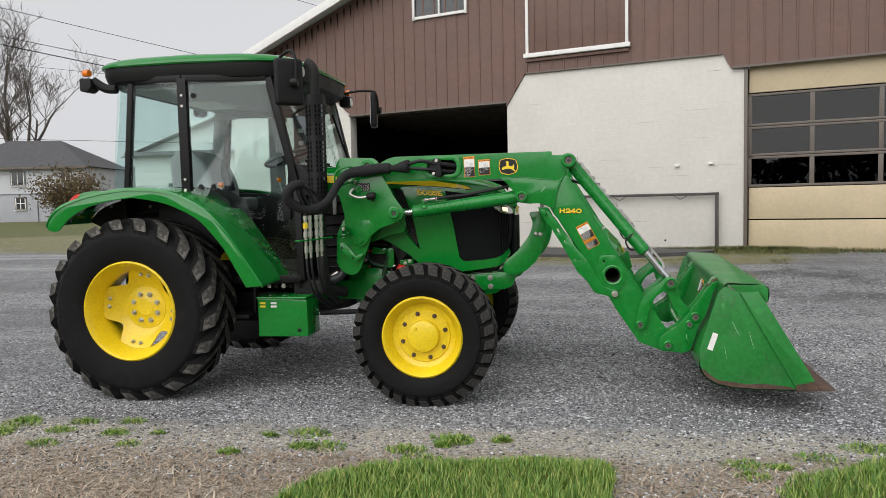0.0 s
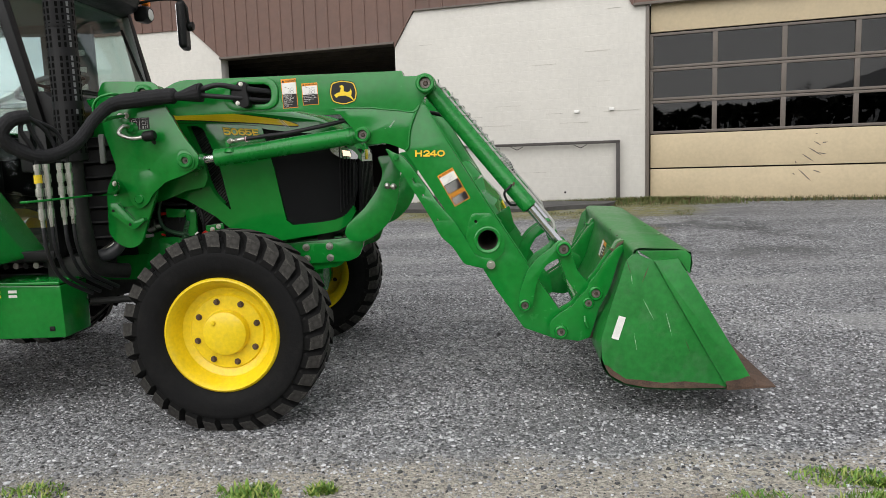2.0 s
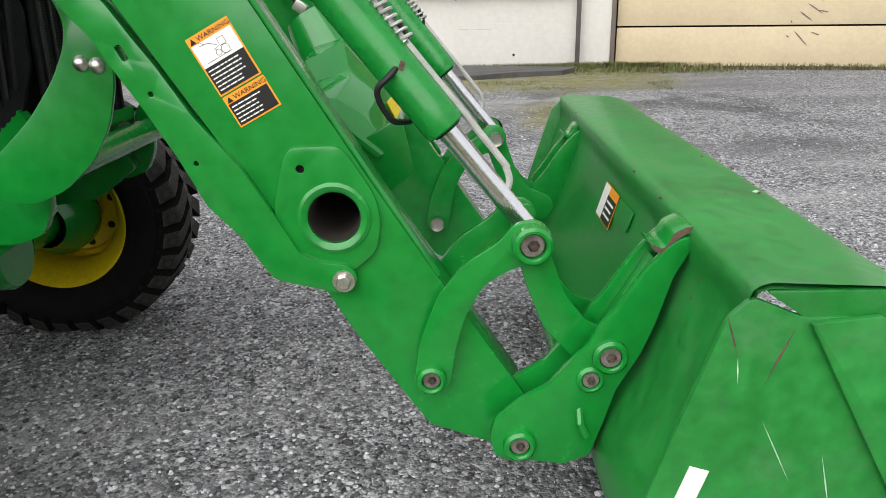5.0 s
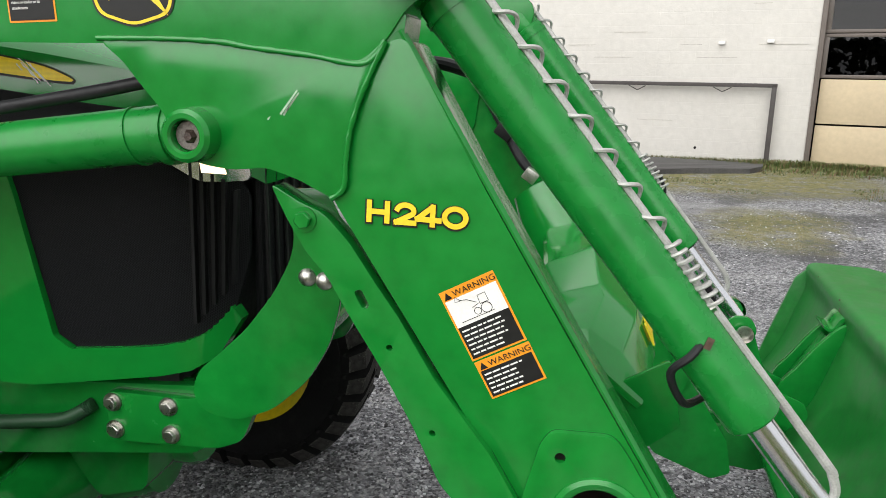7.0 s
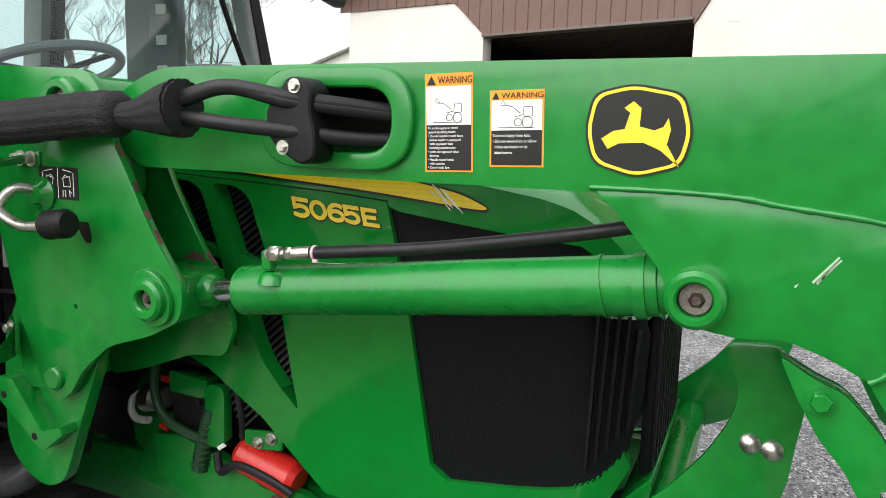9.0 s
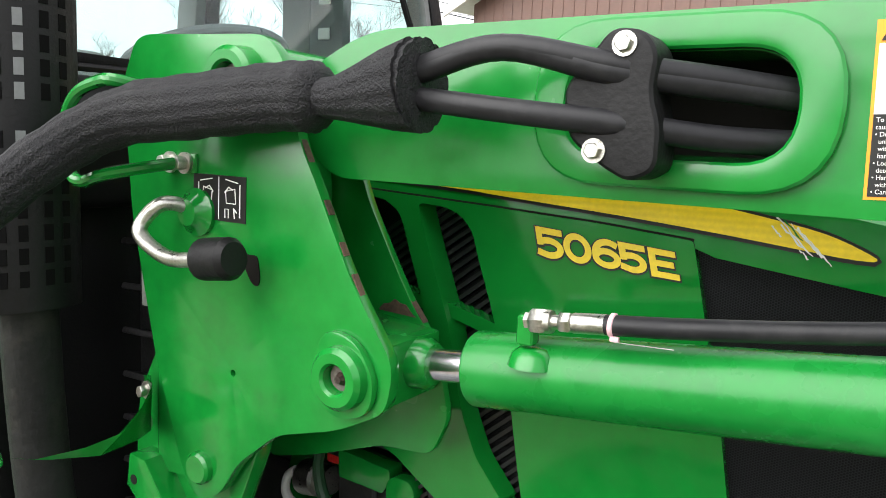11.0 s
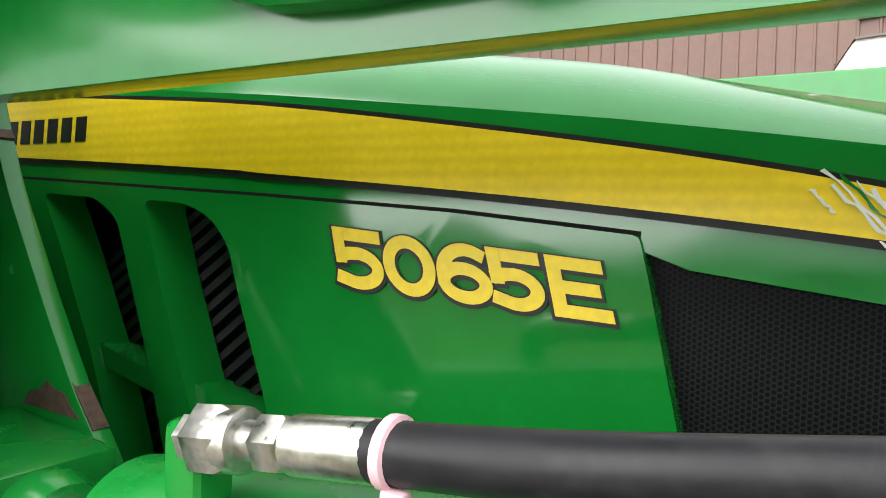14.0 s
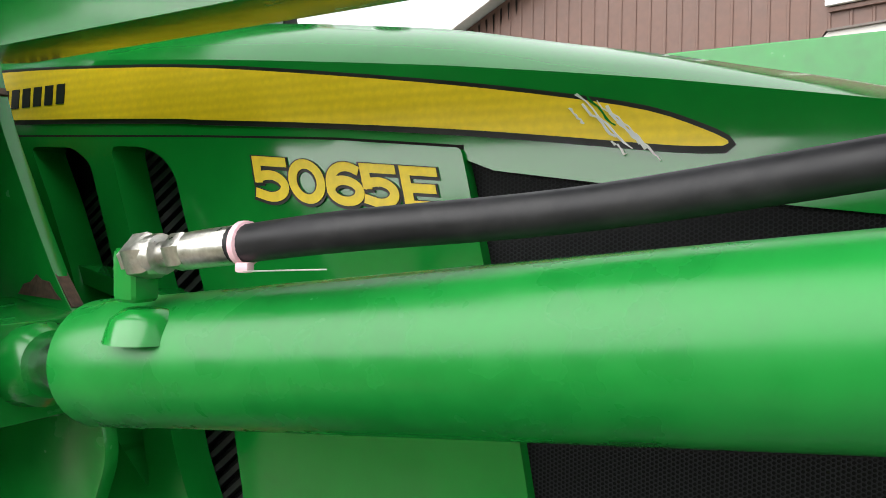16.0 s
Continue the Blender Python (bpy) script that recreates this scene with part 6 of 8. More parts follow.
def build_cab(T):
    # corner posts, named by what they frame
    A0, A1, A2 = (1.00, 0.72, 2.43), (1.20, 0.72, 1.575), (1.215, 0.72, 0.86)
    B0, B1 = (0.36, 0.87, 2.43), (0.365, 0.87, 1.50)
    C0, C1 = (-0.11, 0.80, 2.45), (-0.19, 0.80, 1.60)

    def side(p, s):
        return (p[0], s * p[1], p[2])
    for s in (-1, 1):
        bar(side(A0, s), side(A1, s), 0.055, 0.06, PLASTIC, T, "cab_post")
        bar(side(A1, s), side(A2, s), 0.055, 0.06, PLASTIC, T, "cab_post")
        bar(side(B0, s), side(B1, s), 0.075, 0.05, PLASTIC, T, "cab_post")
        bar(side(C0, s), side(C1, s), 0.045, 0.05, PLASTIC, T, "cab_post")
        bar(side(C1, s), side(B1, s), 0.05, 0.05, PLASTIC, T, "cab_sill")
        bar(side(B0, s), side((0.98, 0.73, 2.43), s), 0.05, 0.05, PLASTIC, T, "cab_rail")
        bar(side(C0, s), side(B0, s), 0.05, 0.05, PLASTIC, T, "cab_rail")
        # rear quarter pane, door with its pane
        pane(T, [side(p, s) for p in ((-0.235, 0.80, 2.41), (0.32, 0.875, 2.41), (0.325, 0.875, 1.54), (-0.325, 0.795, 1.60))], label="tinted rear quarter window")
        edge = [(0.40, 0.868, 1.56), (0.50, 0.856, 1.50), (0.62, 0.838, 1.40), (0.75, 0.815, 1.24), (0.86, 0.79, 1.06), (0.945, 0.77, 0.88)]
        pane(T, [side(p, s) for p in [(0.405, 0.868, 2.40), (0.975, 0.755, 2.40), (1.165, 0.735, 1.575), (1.18, 0.732, 0.885)] + edge[::-1]], name="door_pane", label="large tinted glass cab door")
        strip = smooth_line([side((a, b + 0.006, c), s) for a, b, c in edge], 4)
        part("door_edge", tube(strip, 0.014, 8), GREYPL, T)
        bar(side((0.93, 0.775, 0.875), s), side((1.21, 0.735, 0.875), s), 0.05, 0.04, PLASTIC, T, "door_sill")
        for z in (2.30, 2.22, 1.66, 1.58):
            bolt(0.365, s * 0.897, z if z > 2 else z, 0.011, 0.008, T, ZINC, washer=False, out=s, name="hinge_bolt")
        for x, z, y in ((0.445, 2.30, 0.868), (0.475, 1.60, 0.862), (0.57, 1.60, 0.846), (1.11, 1.52, 0.748), (1.12, 1.37, 0.745)):
            part("pane_fixing", lathe([(0.0, s * 0.012), (0.018, s * 0.012), (0.022, s * 0.004), (0.022, 0.0)], (x, s * y, z), 16), PLASTIC, T)
        part("door_latch", box(1.12, s * 0.752, 1.44, 0.07, 0.03, 0.22, 0.012), PLASTIC, T)
    # windscreen, rear window, cowl and bulkhead
    pane(T, [(1.01, -0.69, 2.42), (1.01, 0.69, 2.42), (1.165, 0.69, 1.76), (1.165, -0.69, 1.76)], label="tinted windscreen")
    pane(T, [(-0.225, -0.77, 2.40), (-0.225, 0.77, 2.40), (-0.32, 0.77, 1.62), (-0.32, -0.77, 1.62)], label="tinted rear window")
    part("cowl", plate(rounded([(1.13, 1.50), (1.30, 1.52), (1.33, 1.66), (1.22, 1.76), (1.12, 1.75)], 0.02), -0.72, 0.72, bev=0.006), PLASTIC, T)
    part("bulkhead", box(1.19, 0, 1.16, 0.05, 1.40, 0.75, 0.01), PLASTIC, T)
    wip = part("wiper", tube(smooth_line([(1.235, 0.0, 1.765), (1.245, -0.2, 1.775), (1.25, -0.45, 1.772), (1.25, -0.62, 1.768)], 4), 0.008, 8), PLASTIC, T)
    part("wiper_blade", box(1.246, -0.38, 1.785, 0.012, 0.55, 0.018, 0.004), RUBBER, wip)
    part("wiper_blade", tube(smooth_line([(1.22, 0.55, 1.80), (1.15, 0.50, 2.05), (1.085, 0.47, 2.28)], 4), 0.010, 8), RUBBER, wip)
    # roof: dark headliner band and rounded green cap
    def outline(k, n=64):
        pts = []
        for i in range(n):
            a = 2 * math.pi * i / n
            c, q = math.cos(a), math.sin(a)
            hx, hy = 0.828 - k, 0.885 - k
            e = 0.30
            px = 0.385 + hx * math.copysign(abs(c) ** e, c)
            taper = 1 - 0.16 * min(max((px - 0.45) / 0.75, 0), 1) ** 1.5
            pts.append((px, taper * hy * math.copysign(abs(q) ** e, q)))
        return pts

    def stack(levels, name, material, label=""):
        bm = bmesh.new()
        rings = [[bm.verts.new((px, py, z + 0.03 * math.cos((px - 0.3) / 0.6) * lift - 0.03 * lift)) for px, py in outline(k)] for k, z, lift in levels]
        for a, b in zip(rings, rings[1:]):
            for i in range(len(a)):
                j = (i + 1) % len(a)
                bm.faces.new((a[i], a[j], b[j], b[i]))
        bm.faces.new(rings[0][::-1])
        bm.faces.new(rings[-1])
        return part(name, bm, material, T, label)
    stack([(0.10, 2.40, 0), (0.03, 2.44, 0), (0.012, 2.50, 0), (0.012, 2.545, 0)], "roof_band", PLASTIC, "black moulded roof band")
    stack([(0.004, 2.545, 0), (-0.006, 2.556, 0.2), (-0.006, 2.575, 0.4), (0.015, 2.60, 0.6), (0.06, 2.622, 0.8), (0.16, 2.638, 1), (0.40, 2.652, 1), (0.7, 2.658, 1)], "roof_cap", HOOD, "rounded green roof cap")
    part("headliner", box(0.40, 0, 2.395, 1.2, 1.5, 0.04, 0.015), BEIGE, T)
    # lamps at the roof corners
    for x, s in ((-0.45, -1), (-0.45, 1), (1.15, -1), (1.15, 1)):
        y = s * (0.84 if x < 0 else 0.70)
        part("indicator", lathe([(0.0, -0.03), (0.02, -0.028), (0.028, -0.01), (0.028, 0.025), (0.0, 0.03)], (x, y - s * -0.035, 2.515), 16, "x"), AMBER, T, "amber indicator lens")
        lamp = part("work_lamp", plate(rounded([(x - 0.055, 2.475), (x + 0.045, 2.475), (x + 0.05, 2.40), (x + 0.01, 2.365), (x - 0.055, 2.375)], 0.02), y - 0.055, y + 0.055, bev=0.012, seg=3), PLASTIC, T, "black roof work lamp")
        part("lens", lathe([(0.0, 0.004), (0.036, 0.0), (0.04, -0.006)], (x + (0.052 if x > 0 else -0.058), y, 2.42), 20, "x"), WHITED, lamp)
    part("lamp_arm", tube(smooth_line([(-0.42, -0.84, 2.46), (-0.33, -0.82, 2.40), (-0.24, -0.81, 2.39)], 4), 0.035, 10), PLASTIC, T)
    # mirrors on bent arms
    for s, cx, y, cz, w, turn, pts in ((-1, 1.315, -1.10, 2.318, 0.20, -58, [(1.06, -0.74, 2.50), (1.18, -0.90, 2.545), (1.32, -1.06, 2.545), (1.372, -1.10, 2.48), (1.378, -1.115, 2.34)]), (1, 1.40, 0.78, 2.345, 0.19, 15, [(1.05, 0.62, 2.47), (1.25, 0.66, 2.515), (1.41, 0.70, 2.515), (1.45, 0.73, 2.46), (1.455, 0.76, 2.34)])):
        arm = part("mirror_arm", tube(smooth_line(pts, 5), 0.011, 10), PLASTIC, T, "bent black mirror arm")
        m = Matrix.Translation((cx, y, cz)) @ Matrix.Rotation(radians(turn), 4, "Z")
        head = box(0, 0, 0, 0.065, w, 0.33, 0.030, seg=4)
        bmesh.ops.transform(head, matrix=m, verts=head.verts)
        hd = part("mirror_head", head, PLASTIC, arm, "black mirror housing")
        gl = box(-0.034, 0, 0, 0.003, w - 0.03, 0.29)
        bmesh.ops.transform(gl, matrix=m, verts=gl.verts)
        part("mirror_glass", gl, CHROME, hd)
        part("mirror_clamp", lathe([(0.0, 0.03), (0.03, 0.028), (0.034, 0.0), (0.03, -0.02), (0.0, -0.022)], (cx + 0.055, y - 0.035 if s < 0 else y, cz - 0.01), 16, "x"), PLASTIC, arm)
    # seat, wheel, console, levers
    seat = part("seat_back", plate(rounded([(-0.14, 1.48), (-0.17, 1.86), (-0.10, 1.95), (0.0, 1.95), (0.12, 1.87), (0.20, 1.75), (0.25, 1.60), (0.24, 1.48)], 0.06), -0.25, 0.25, bev=0.05, seg=4), SEATCOV, T, "grey moulded seat back")
    part("seat_cushion", box(0.20, 0, 1.47, 0.46, 0.48, 0.12, 0.045, seg=3), GREYPL, T)
    part("seat_base", box(0.15, 0, 1.25, 0.36, 0.36, 0.34, 0.02), PLASTIC, T)
    part("console", plate(rounded([(0.0, 1.2), (0.75, 1.1), (0.62, 1.50), (0.45, 1.60), (0.0, 1.62)], 0.04), -0.70, -0.42, bev=0.02), PLASTIC, T)
    part("console", plate(rounded([(0.0, 1.2), (0.75, 1.1), (0.62, 1.50), (0.45, 1.56), (0.0, 1.58)], 0.04), 0.42, 0.70, bev=0.02), PLASTIC, T)
    for x, y, z in ((0.47, -0.55, 1.63), (0.60, -0.60, 1.16), (0.52, 0.5, 1.70)):
        lv = part("lever", tube([(x + 0.03, y, z - 0.14), (x, y, z - 0.02)], 0.008, 8), ZINC, T)
        part("lever_knob", lathe([(0.0, 0.02), (0.022, 0.012), (0.026, -0.005), (0.014, -0.03), (0.0, -0.032)], (x, y, z), 14, "z"), AMBER, lv, "amber lever knob")
    part("dash", plate(rounded([(0.92, 1.2), (1.14, 1.2), (1.14, 1.74), (1.02, 1.80), (0.93, 1.70)], 0.03), -0.28, 0.28, bev=0.02), PLASTIC, T)
    c0, u0 = Vector((0.84, 0, 1.865)), Vector((0.87, 0, 0.30)).normalized()

    def on_wheel(a, r=0.21):
        return c0 + r * (math.cos(a) * u0 + math.sin(a) * Vector((0, 1, 0)))
    wh = part("steering_wheel", tube([on_wheel(2 * math.pi * k / 40) for k in range(41)], 0.016, 10, caps=False), GREYPL, T, "dark grey steering wheel")
    part("wheel_hub", lathe([(0.0, 0.03), (0.05, 0.02), (0.055, -0.03), (0.0, -0.04)], (0.84, 0, 1.85), 16, "z"), PLASTIC, wh)
    for a in (0.5, 2.6, 4.7):
        part("spoke", tube([c0 - Vector((0, 0, 0.015)), on_wheel(a)], 0.010, 8), PLASTIC, wh)
    part("steering_column", tube([(0.87, 0, 1.84), (1.02, 0, 1.60)], 0.04, 14), PLASTIC, T)
    part("cab_floor", box(0.45, 0, 0.86, 1.55, 1.40, 0.06, 0.01), PLASTIC, T)
    part("rear_bulkhead", box(-0.29, 0, 1.25, 0.05, 1.45, 0.72, 0.01), PLASTIC, T)
    # pale mouldings inside the far posts, and the lamp panel in the headliner
    bar((-0.17, 0.745, 2.42), (-0.26, 0.745, 1.60), 0.12, 0.05, LINER, T, "post_liner")
    bar((0.37, 0.82, 2.40), (0.37, 0.82, 1.50), 0.15, 0.04, LINER, T, "post_liner")
    bar((1.0, 0.68, 2.40), (1.17, 0.68, 1.58), 0.07, 0.03, LINER, T, "post_liner")
    part("roof_lining", plate(rounded([(-0.20, 2.42), (-0.20, 2.30), (0.0, 2.33), (0.5, 2.31), (0.95, 2.33), (1.02, 2.42)], 0.04), 0.66, 0.80, bev=0.02), LINER, T)
    part("lining_panel", box(0.05, 0.1, 2.371, 0.34, 0.5, 0.012, 0.004), WHITED, T)
    # clear round lamp on the roof corner beside the mirror
    part("round_lamp", lathe([(0.0, 0.028), (0.035, 0.02), (0.047, 0.0), (0.047, -0.035), (0.0, -0.04)], (1.29, -0.80, 2.445), 24, "x"), WHITED, T, "clear round work lamp")
    stick = part("joystick", tube(smooth_line([(0.42, -0.30, 1.58), (0.40, -0.30, 1.68), (0.37, -0.30, 1.76), (0.38, -0.30, 1.82)], 5), [0.05 - 0.0015 * k for k in range(16)], 12), PLASTIC, T, "black loader joystick")
    part("stick_grip", tube([(0.37, -0.30, 1.79), (0.40, -0.30, 1.85), (0.43, -0.30, 1.865)], [0.022, 0.03, 0.02], 12), PLASTIC, stick)
    part("far_control_post", box(0.72, 0.62, 2.05, 0.16, 0.05, 0.62, 0.02), GREYPL, T)
    for k in range(3):
        part("switch", box(0.72, 0.59, 1.92 + 0.12 * k, 0.05, 0.01, 0.04, 0.004), WHITED, T)


def build_fender(T, s):
    top = [(-0.70, 1.335), (-0.655, 1.42), (-0.55, 1.495), (-0.33, 1.562), (-0.10, 1.598), (0.10, 1.603), (0.36, 1.568), (0.59, 1.458), (0.74, 1.32), (0.85, 1.175), (0.97, 1.0), (1.055, 0.87)]
    low = [(0.925, 0.847), (0.85, 0.98), (0.76, 1.135), (0.65, 1.27), (0.54, 1.37), (0.32, 1.472), (0.10, 1.518), (0.0, 1.522), (-0.20, 1.498), (-0.384, 1.445), (-0.52, 1.36), (-0.60, 1.285), (-0.68, 1.29)]
    line = smooth_line([(a, 0, b) for a, b in top], 4)
    bm = bmesh.new()
    ys = [1.105, 1.10, 1.08, 1.0, 0.8, 0.58]
    zs = [-0.014, -0.004, 0.0, 0.006, 0.010, 0.012]
    rows = [[bm.verts.new((p.x, s * y, p.z + dz)) for p in line] for y, dz in zip(ys, zs)]
    for a, b in zip(rows, rows[1:]):
        for i in range(len(line) - 1):
            bm.faces.new((a[i], a[i + 1], b[i + 1], b[i]))
    g = bmesh.ops.extrude_face_region(bm, geom=list(bm.faces))
    bmesh.ops.translate(bm, vec=(0, 0, -0.014), verts=[q for q in g["geom"] if isinstance(q, bmesh.types.BMVert)])
    f = part("fender", bm, HOOD, T, "rounded green rear fender")
    out = [(p.x, p.z - 0.012) for p in line] + [(p.x, p.z) for p in smooth_line([(a, 0, b) for a, b in low], 3)]
    lip = plate(out, s * 1.10, s * 1.088, bev=0.004)
    part("fender_lip", lip, HOOD, f)
    part("fender_liner", plate([(p.x, p.z - 0.03) for p in line[2:-2]] + [(0.82, 0.95), (0.62, 1.22), (0.40, 1.36), (0.1, 1.44), (-0.3, 1.40), (-0.55, 1.28)], s * 0.60, s * 0.585, bev=0), PLASTIC, f)
    for x, z in ((-0.42, 1.462), (-0.14, 1.515), (0.18, 1.51), (-0.49, 1.41)):
        bolt(x, s * 1.088, z - 0.05, 0.008, 0.006, f, PLASTIC, out=s)
    part("tail_lamp", plate(rounded([(-0.60, 1.49), (-0.52, 1.56), (-0.46, 1.575), (-0.50, 1.505), (-0.57, 1.46)], 0.012), s * 1.0, s * 0.88, bev=0.01, seg=3), RED, f, "red tail lamp")
    part("lamp_hump", plate(rounded([(-0.52, 1.50), (-0.46, 1.575), (-0.36, 1.59), (-0.22, 1.585), (-0.22, 1.56), (-0.5, 1.49)], 0.02), s * 1.01, s * 0.87, bev=0.012, seg=3), HOOD, f)


def mesh_mat():
    """Perforated black sheet: a hexagonal lattice of holes."""
    m = bpy.data.materials.new("perforated_sheet")
    m.use_nodes = True
    n, l = m.node_tree.nodes, m.node_tree.links
    b = n["Principled BSDF"]
    b.inputs["Roughness"].default_value = 0.5
    b.inputs["Specular IOR Level"].default_value = 0.12
    tc = n.new("ShaderNodeTexCoord")
    k = 2 * math.pi / 0.0031
    total = None
    for ang in (0, 60, 120):
        d = n.new("ShaderNodeVectorMath")
        d.operation = "DOT_PRODUCT"
        d.inputs[1].default_value = (k * math.cos(radians(ang)), 0, k * math.sin(radians(ang)))
        l.new(tc.outputs["Object"], d.inputs[0])
        c = n.new("ShaderNodeMath")
        c.operation = "COSINE"
        l.new(d.outputs["Value"], c.inputs[0])
        if total is None:
            total = c.outputs[0]
        else:
            a = n.new("ShaderNodeMath")
            l.new(total, a.inputs[0]), l.new(c.outputs[0], a.inputs[1])
            total = a.outputs[0]
    r = n.new("ShaderNodeMapRange")
    r.inputs[1].default_value, r.inputs[2].default_value = -0.75, -0.2
    l.new(total, r.inputs[0])
    mx = n.new("ShaderNodeMix")
    mx.data_type = "RGBA"
    mx.inputs[6].default_value, mx.inputs[7].default_value = (0.012, 0.0125, 0.014, 1), (0.0006, 0.0009, 0.001, 1)
    l.new(r.outputs[0], mx.inputs[0]), l.new(mx.outputs[2], b.inputs["Base Color"])
    bp = n.new("ShaderNodeBump")
    bp.invert = True
    bp.inputs["Strength"].default_value, bp.inputs["Distance"].default_value = 0.5, 0.002
    l.new(r.outputs[0], bp.inputs["Height"]), l.new(bp.outputs[0], b.inputs["Normal"])
    return m


SCREEN = mesh_mat()


def follow_hood(bm, s, out=0.0):
    """Lay a flat plate made about y = 0 against the side of the hood."""
    for v in bm.verts:
        v.co.y = s * (hood_w(v.co.x) - tumble(v.co.z) + out - v.co.y)
    return bm



def sliced(outline, y0, y1, holes=(), bev=0.0, step=0.06):
    """A plate cut into strips along x, so that it can bend with the hood."""
    bm = plate(outline, y0, y1, holes=holes, bev=bev)
    xs = [p[0] for p in outline]
    x = min(xs) + step
    while x < max(xs):
        bmesh.ops.bisect_plane(bm, geom=list(bm.verts) + list(bm.edges) + list(bm.faces), plane_co=(x, 0, 0), plane_no=(1, 0, 0))
        x += step
    return bm


def build_hood(T):
    # top skin over the engine
    xs = [1.30 + 0.025 * i for i in range(66)]
    bm = bmesh.new()
    rows = []
    for x in xs:
        if x > 2.925:
            break
        w, zs = hood_w(x), hood_s(x)
        base = lerp_table([(1.3, 1.566), (1.709, 1.550), (2.03, 1.535), (2.20, 1.5255), (2.322, 1.5135), (2.33, 1.503), (2.43, 1.490), (2.56, 1.473), (2.725, 1.456), (2.80, 1.42), (2.86, 1.365), (2.93, 1.30)], x)
        zm = base * 0.35 + (zs - 0.012) * 0.65
        r = lerp_table([(1.3, 0.055), (2.1, 0.052), (2.265, 0.047), (2.383, 0.037), (2.467, 0.032), (2.56, 0.026), (2.624, 0.022), (2.8, 0.018), (2.93, 0.014)], x)
        half = [(w - tumble(base), base), (w - tumble(zm), zm), (w - tumble(zs), zs), (w - 0.022, zs + 0.32 * r), (w - 0.045, zs + 0.63 * r), (w - 0.080, zs + r), (w * 0.62, zs + r + 0.010), (w * 0.3, zs + r + 0.016), (0, zs + r + 0.018)]
        sec = [(-y, z) for y, z in half] + [(y, z) for y, z in half[::-1][1:]]
        rows.append([bm.verts.new((x, y, z)) for y, z in sec])
    for a, b in zip(rows, rows[1:]):
        for i in range(len(a) - 1):
            bm.faces.new((a[i], a[i + 1], b[i + 1], b[i]))
    bm.faces.new(rows[-1])
    hood = part("hood", bm, HOOD, T, "glossy green bonnet with a yellow stripe", angle=30)
    for s in (-1, 1):
        side = [(1.34, 1.570), (1.709, 1.556), (2.033, 1.5405), (2.197, 1.531), (2.322, 1.5195), (2.329, 1.493), (2.357, 1.369), (2.377, 1.285), (2.43, 0.985), (2.466, 0.957), (2.60, 0.966), (2.735, 0.980), (2.80, 1.0), (2.86, 1.05), (2.875, 1.02), (2.82, 0.945), (2.745, 0.915), (2.37, 0.868), (2.19, 0.875), (2.13, 0.93), (2.03, 1.02), (1.88, 1.115), (1.72, 1.17), (1.34, 1.17)]
        slot_a = [(1.780, 1.542), (1.859, 1.538), (1.891, 1.520), (1.904, 1.490), (1.939, 1.396), (1.965, 1.30), (1.978, 1.23), (1.989, 1.170), (1.94, 1.215), (1.915, 1.245), (1.89, 1.32), (1.86, 1.40), (1.82, 1.48)]
        slot_b = [(1.916, 1.537), (1.968, 1.534), (1.997, 1.523), (2.018, 1.502), (2.030, 1.467), (2.057, 1.394), (2.085, 1.31), (2.099, 1.253), (2.118, 1.15), (2.139, 1.053), (2.09, 1.10), (2.046, 1.152), (2.020, 1.21), (2.009, 1.249), (1.988, 1.345), (1.976, 1.379), (1.941, 1.472)]
        slot_a = [(a - 0.024, b) for a, b in slot_a]
        slot_b = [(a - 0.016, b) for a, b in slot_b]
        p = sliced(rounded(side, 0.004, 2), -0.005, 0.03, holes=[rounded(slot_a, 0.012, 3), rounded(slot_b, 0.012, 3)], bev=0)
        rear_edges = [Vector((a, b)) for pts in (slot_a[-5:] + slot_a[:1], slot_b[-7:] + slot_b[:1]) for (a0, b0), (a1, b1) in zip(pts, pts[1:]) for k in range(12) for a, b in ((a0 + (a1 - a0) * k / 12, b0 + (b1 - b0) * k / 12),)]
        for v in p.verts:
            if v.co.y > 0.02 and min((Vector((v.co.x, v.co.z)) - q).length for q in rear_edges) < 0.006:
                v.co.x += 0.009
        pan = part("side_panel", follow_hood(p, s), HOOD, hood, "green bonnet side panel with slanted slots", angle=30)
        for pts in ([(1.79, 1.414), (1.94, 1.384), (1.944, 1.362), (1.81, 1.392)], [(1.955, 1.386), (2.066, 1.360), (2.064, 1.338), (1.96, 1.364)]):
            part("slot_bar", follow_hood(sliced(pts, 0.004, 0.035), s), HOOD, pan)
        part("slot_screen", follow_hood(sliced([(1.70, 1.56), (2.09, 1.55), (2.20, 1.03), (2.05, 1.08), (1.92, 1.13), (1.75, 1.40)], 0.042, 0.048), s), SCREEN, pan)
        for k in range(34):
            z = 1.07 + 0.0145 * k
            x0, x1 = 1.76 + max(0, (1.50 - z)) * 0.42, 2.055 + max(0, 1.42 - z) * 0.28
            part("slot_rib", follow_hood(sliced([(x0, z - 0.11), (x0, z - 0.102), (x1, z + 0.098), (x1, z + 0.09)], 0.031, 0.042, step=0.15), s), RIBBED, pan)
        # dark perforated screen round the nose
        scr = [(2.318, 1.520), (2.56, 1.500), (2.70, 1.480), (2.80, 1.440), (2.86, 1.38), (2.895, 1.28), (2.89, 1.15), (2.862, 1.05), (2.80, 1.0), (2.735, 0.978), (2.60, 0.964), (2.476, 0.955), (2.434, 0.985), (2.374, 1.295)]
        part("nose_screen", follow_hood(sliced(scr, 0.008, 0.02), s), SCREEN, hood, "black perforated nose screen")
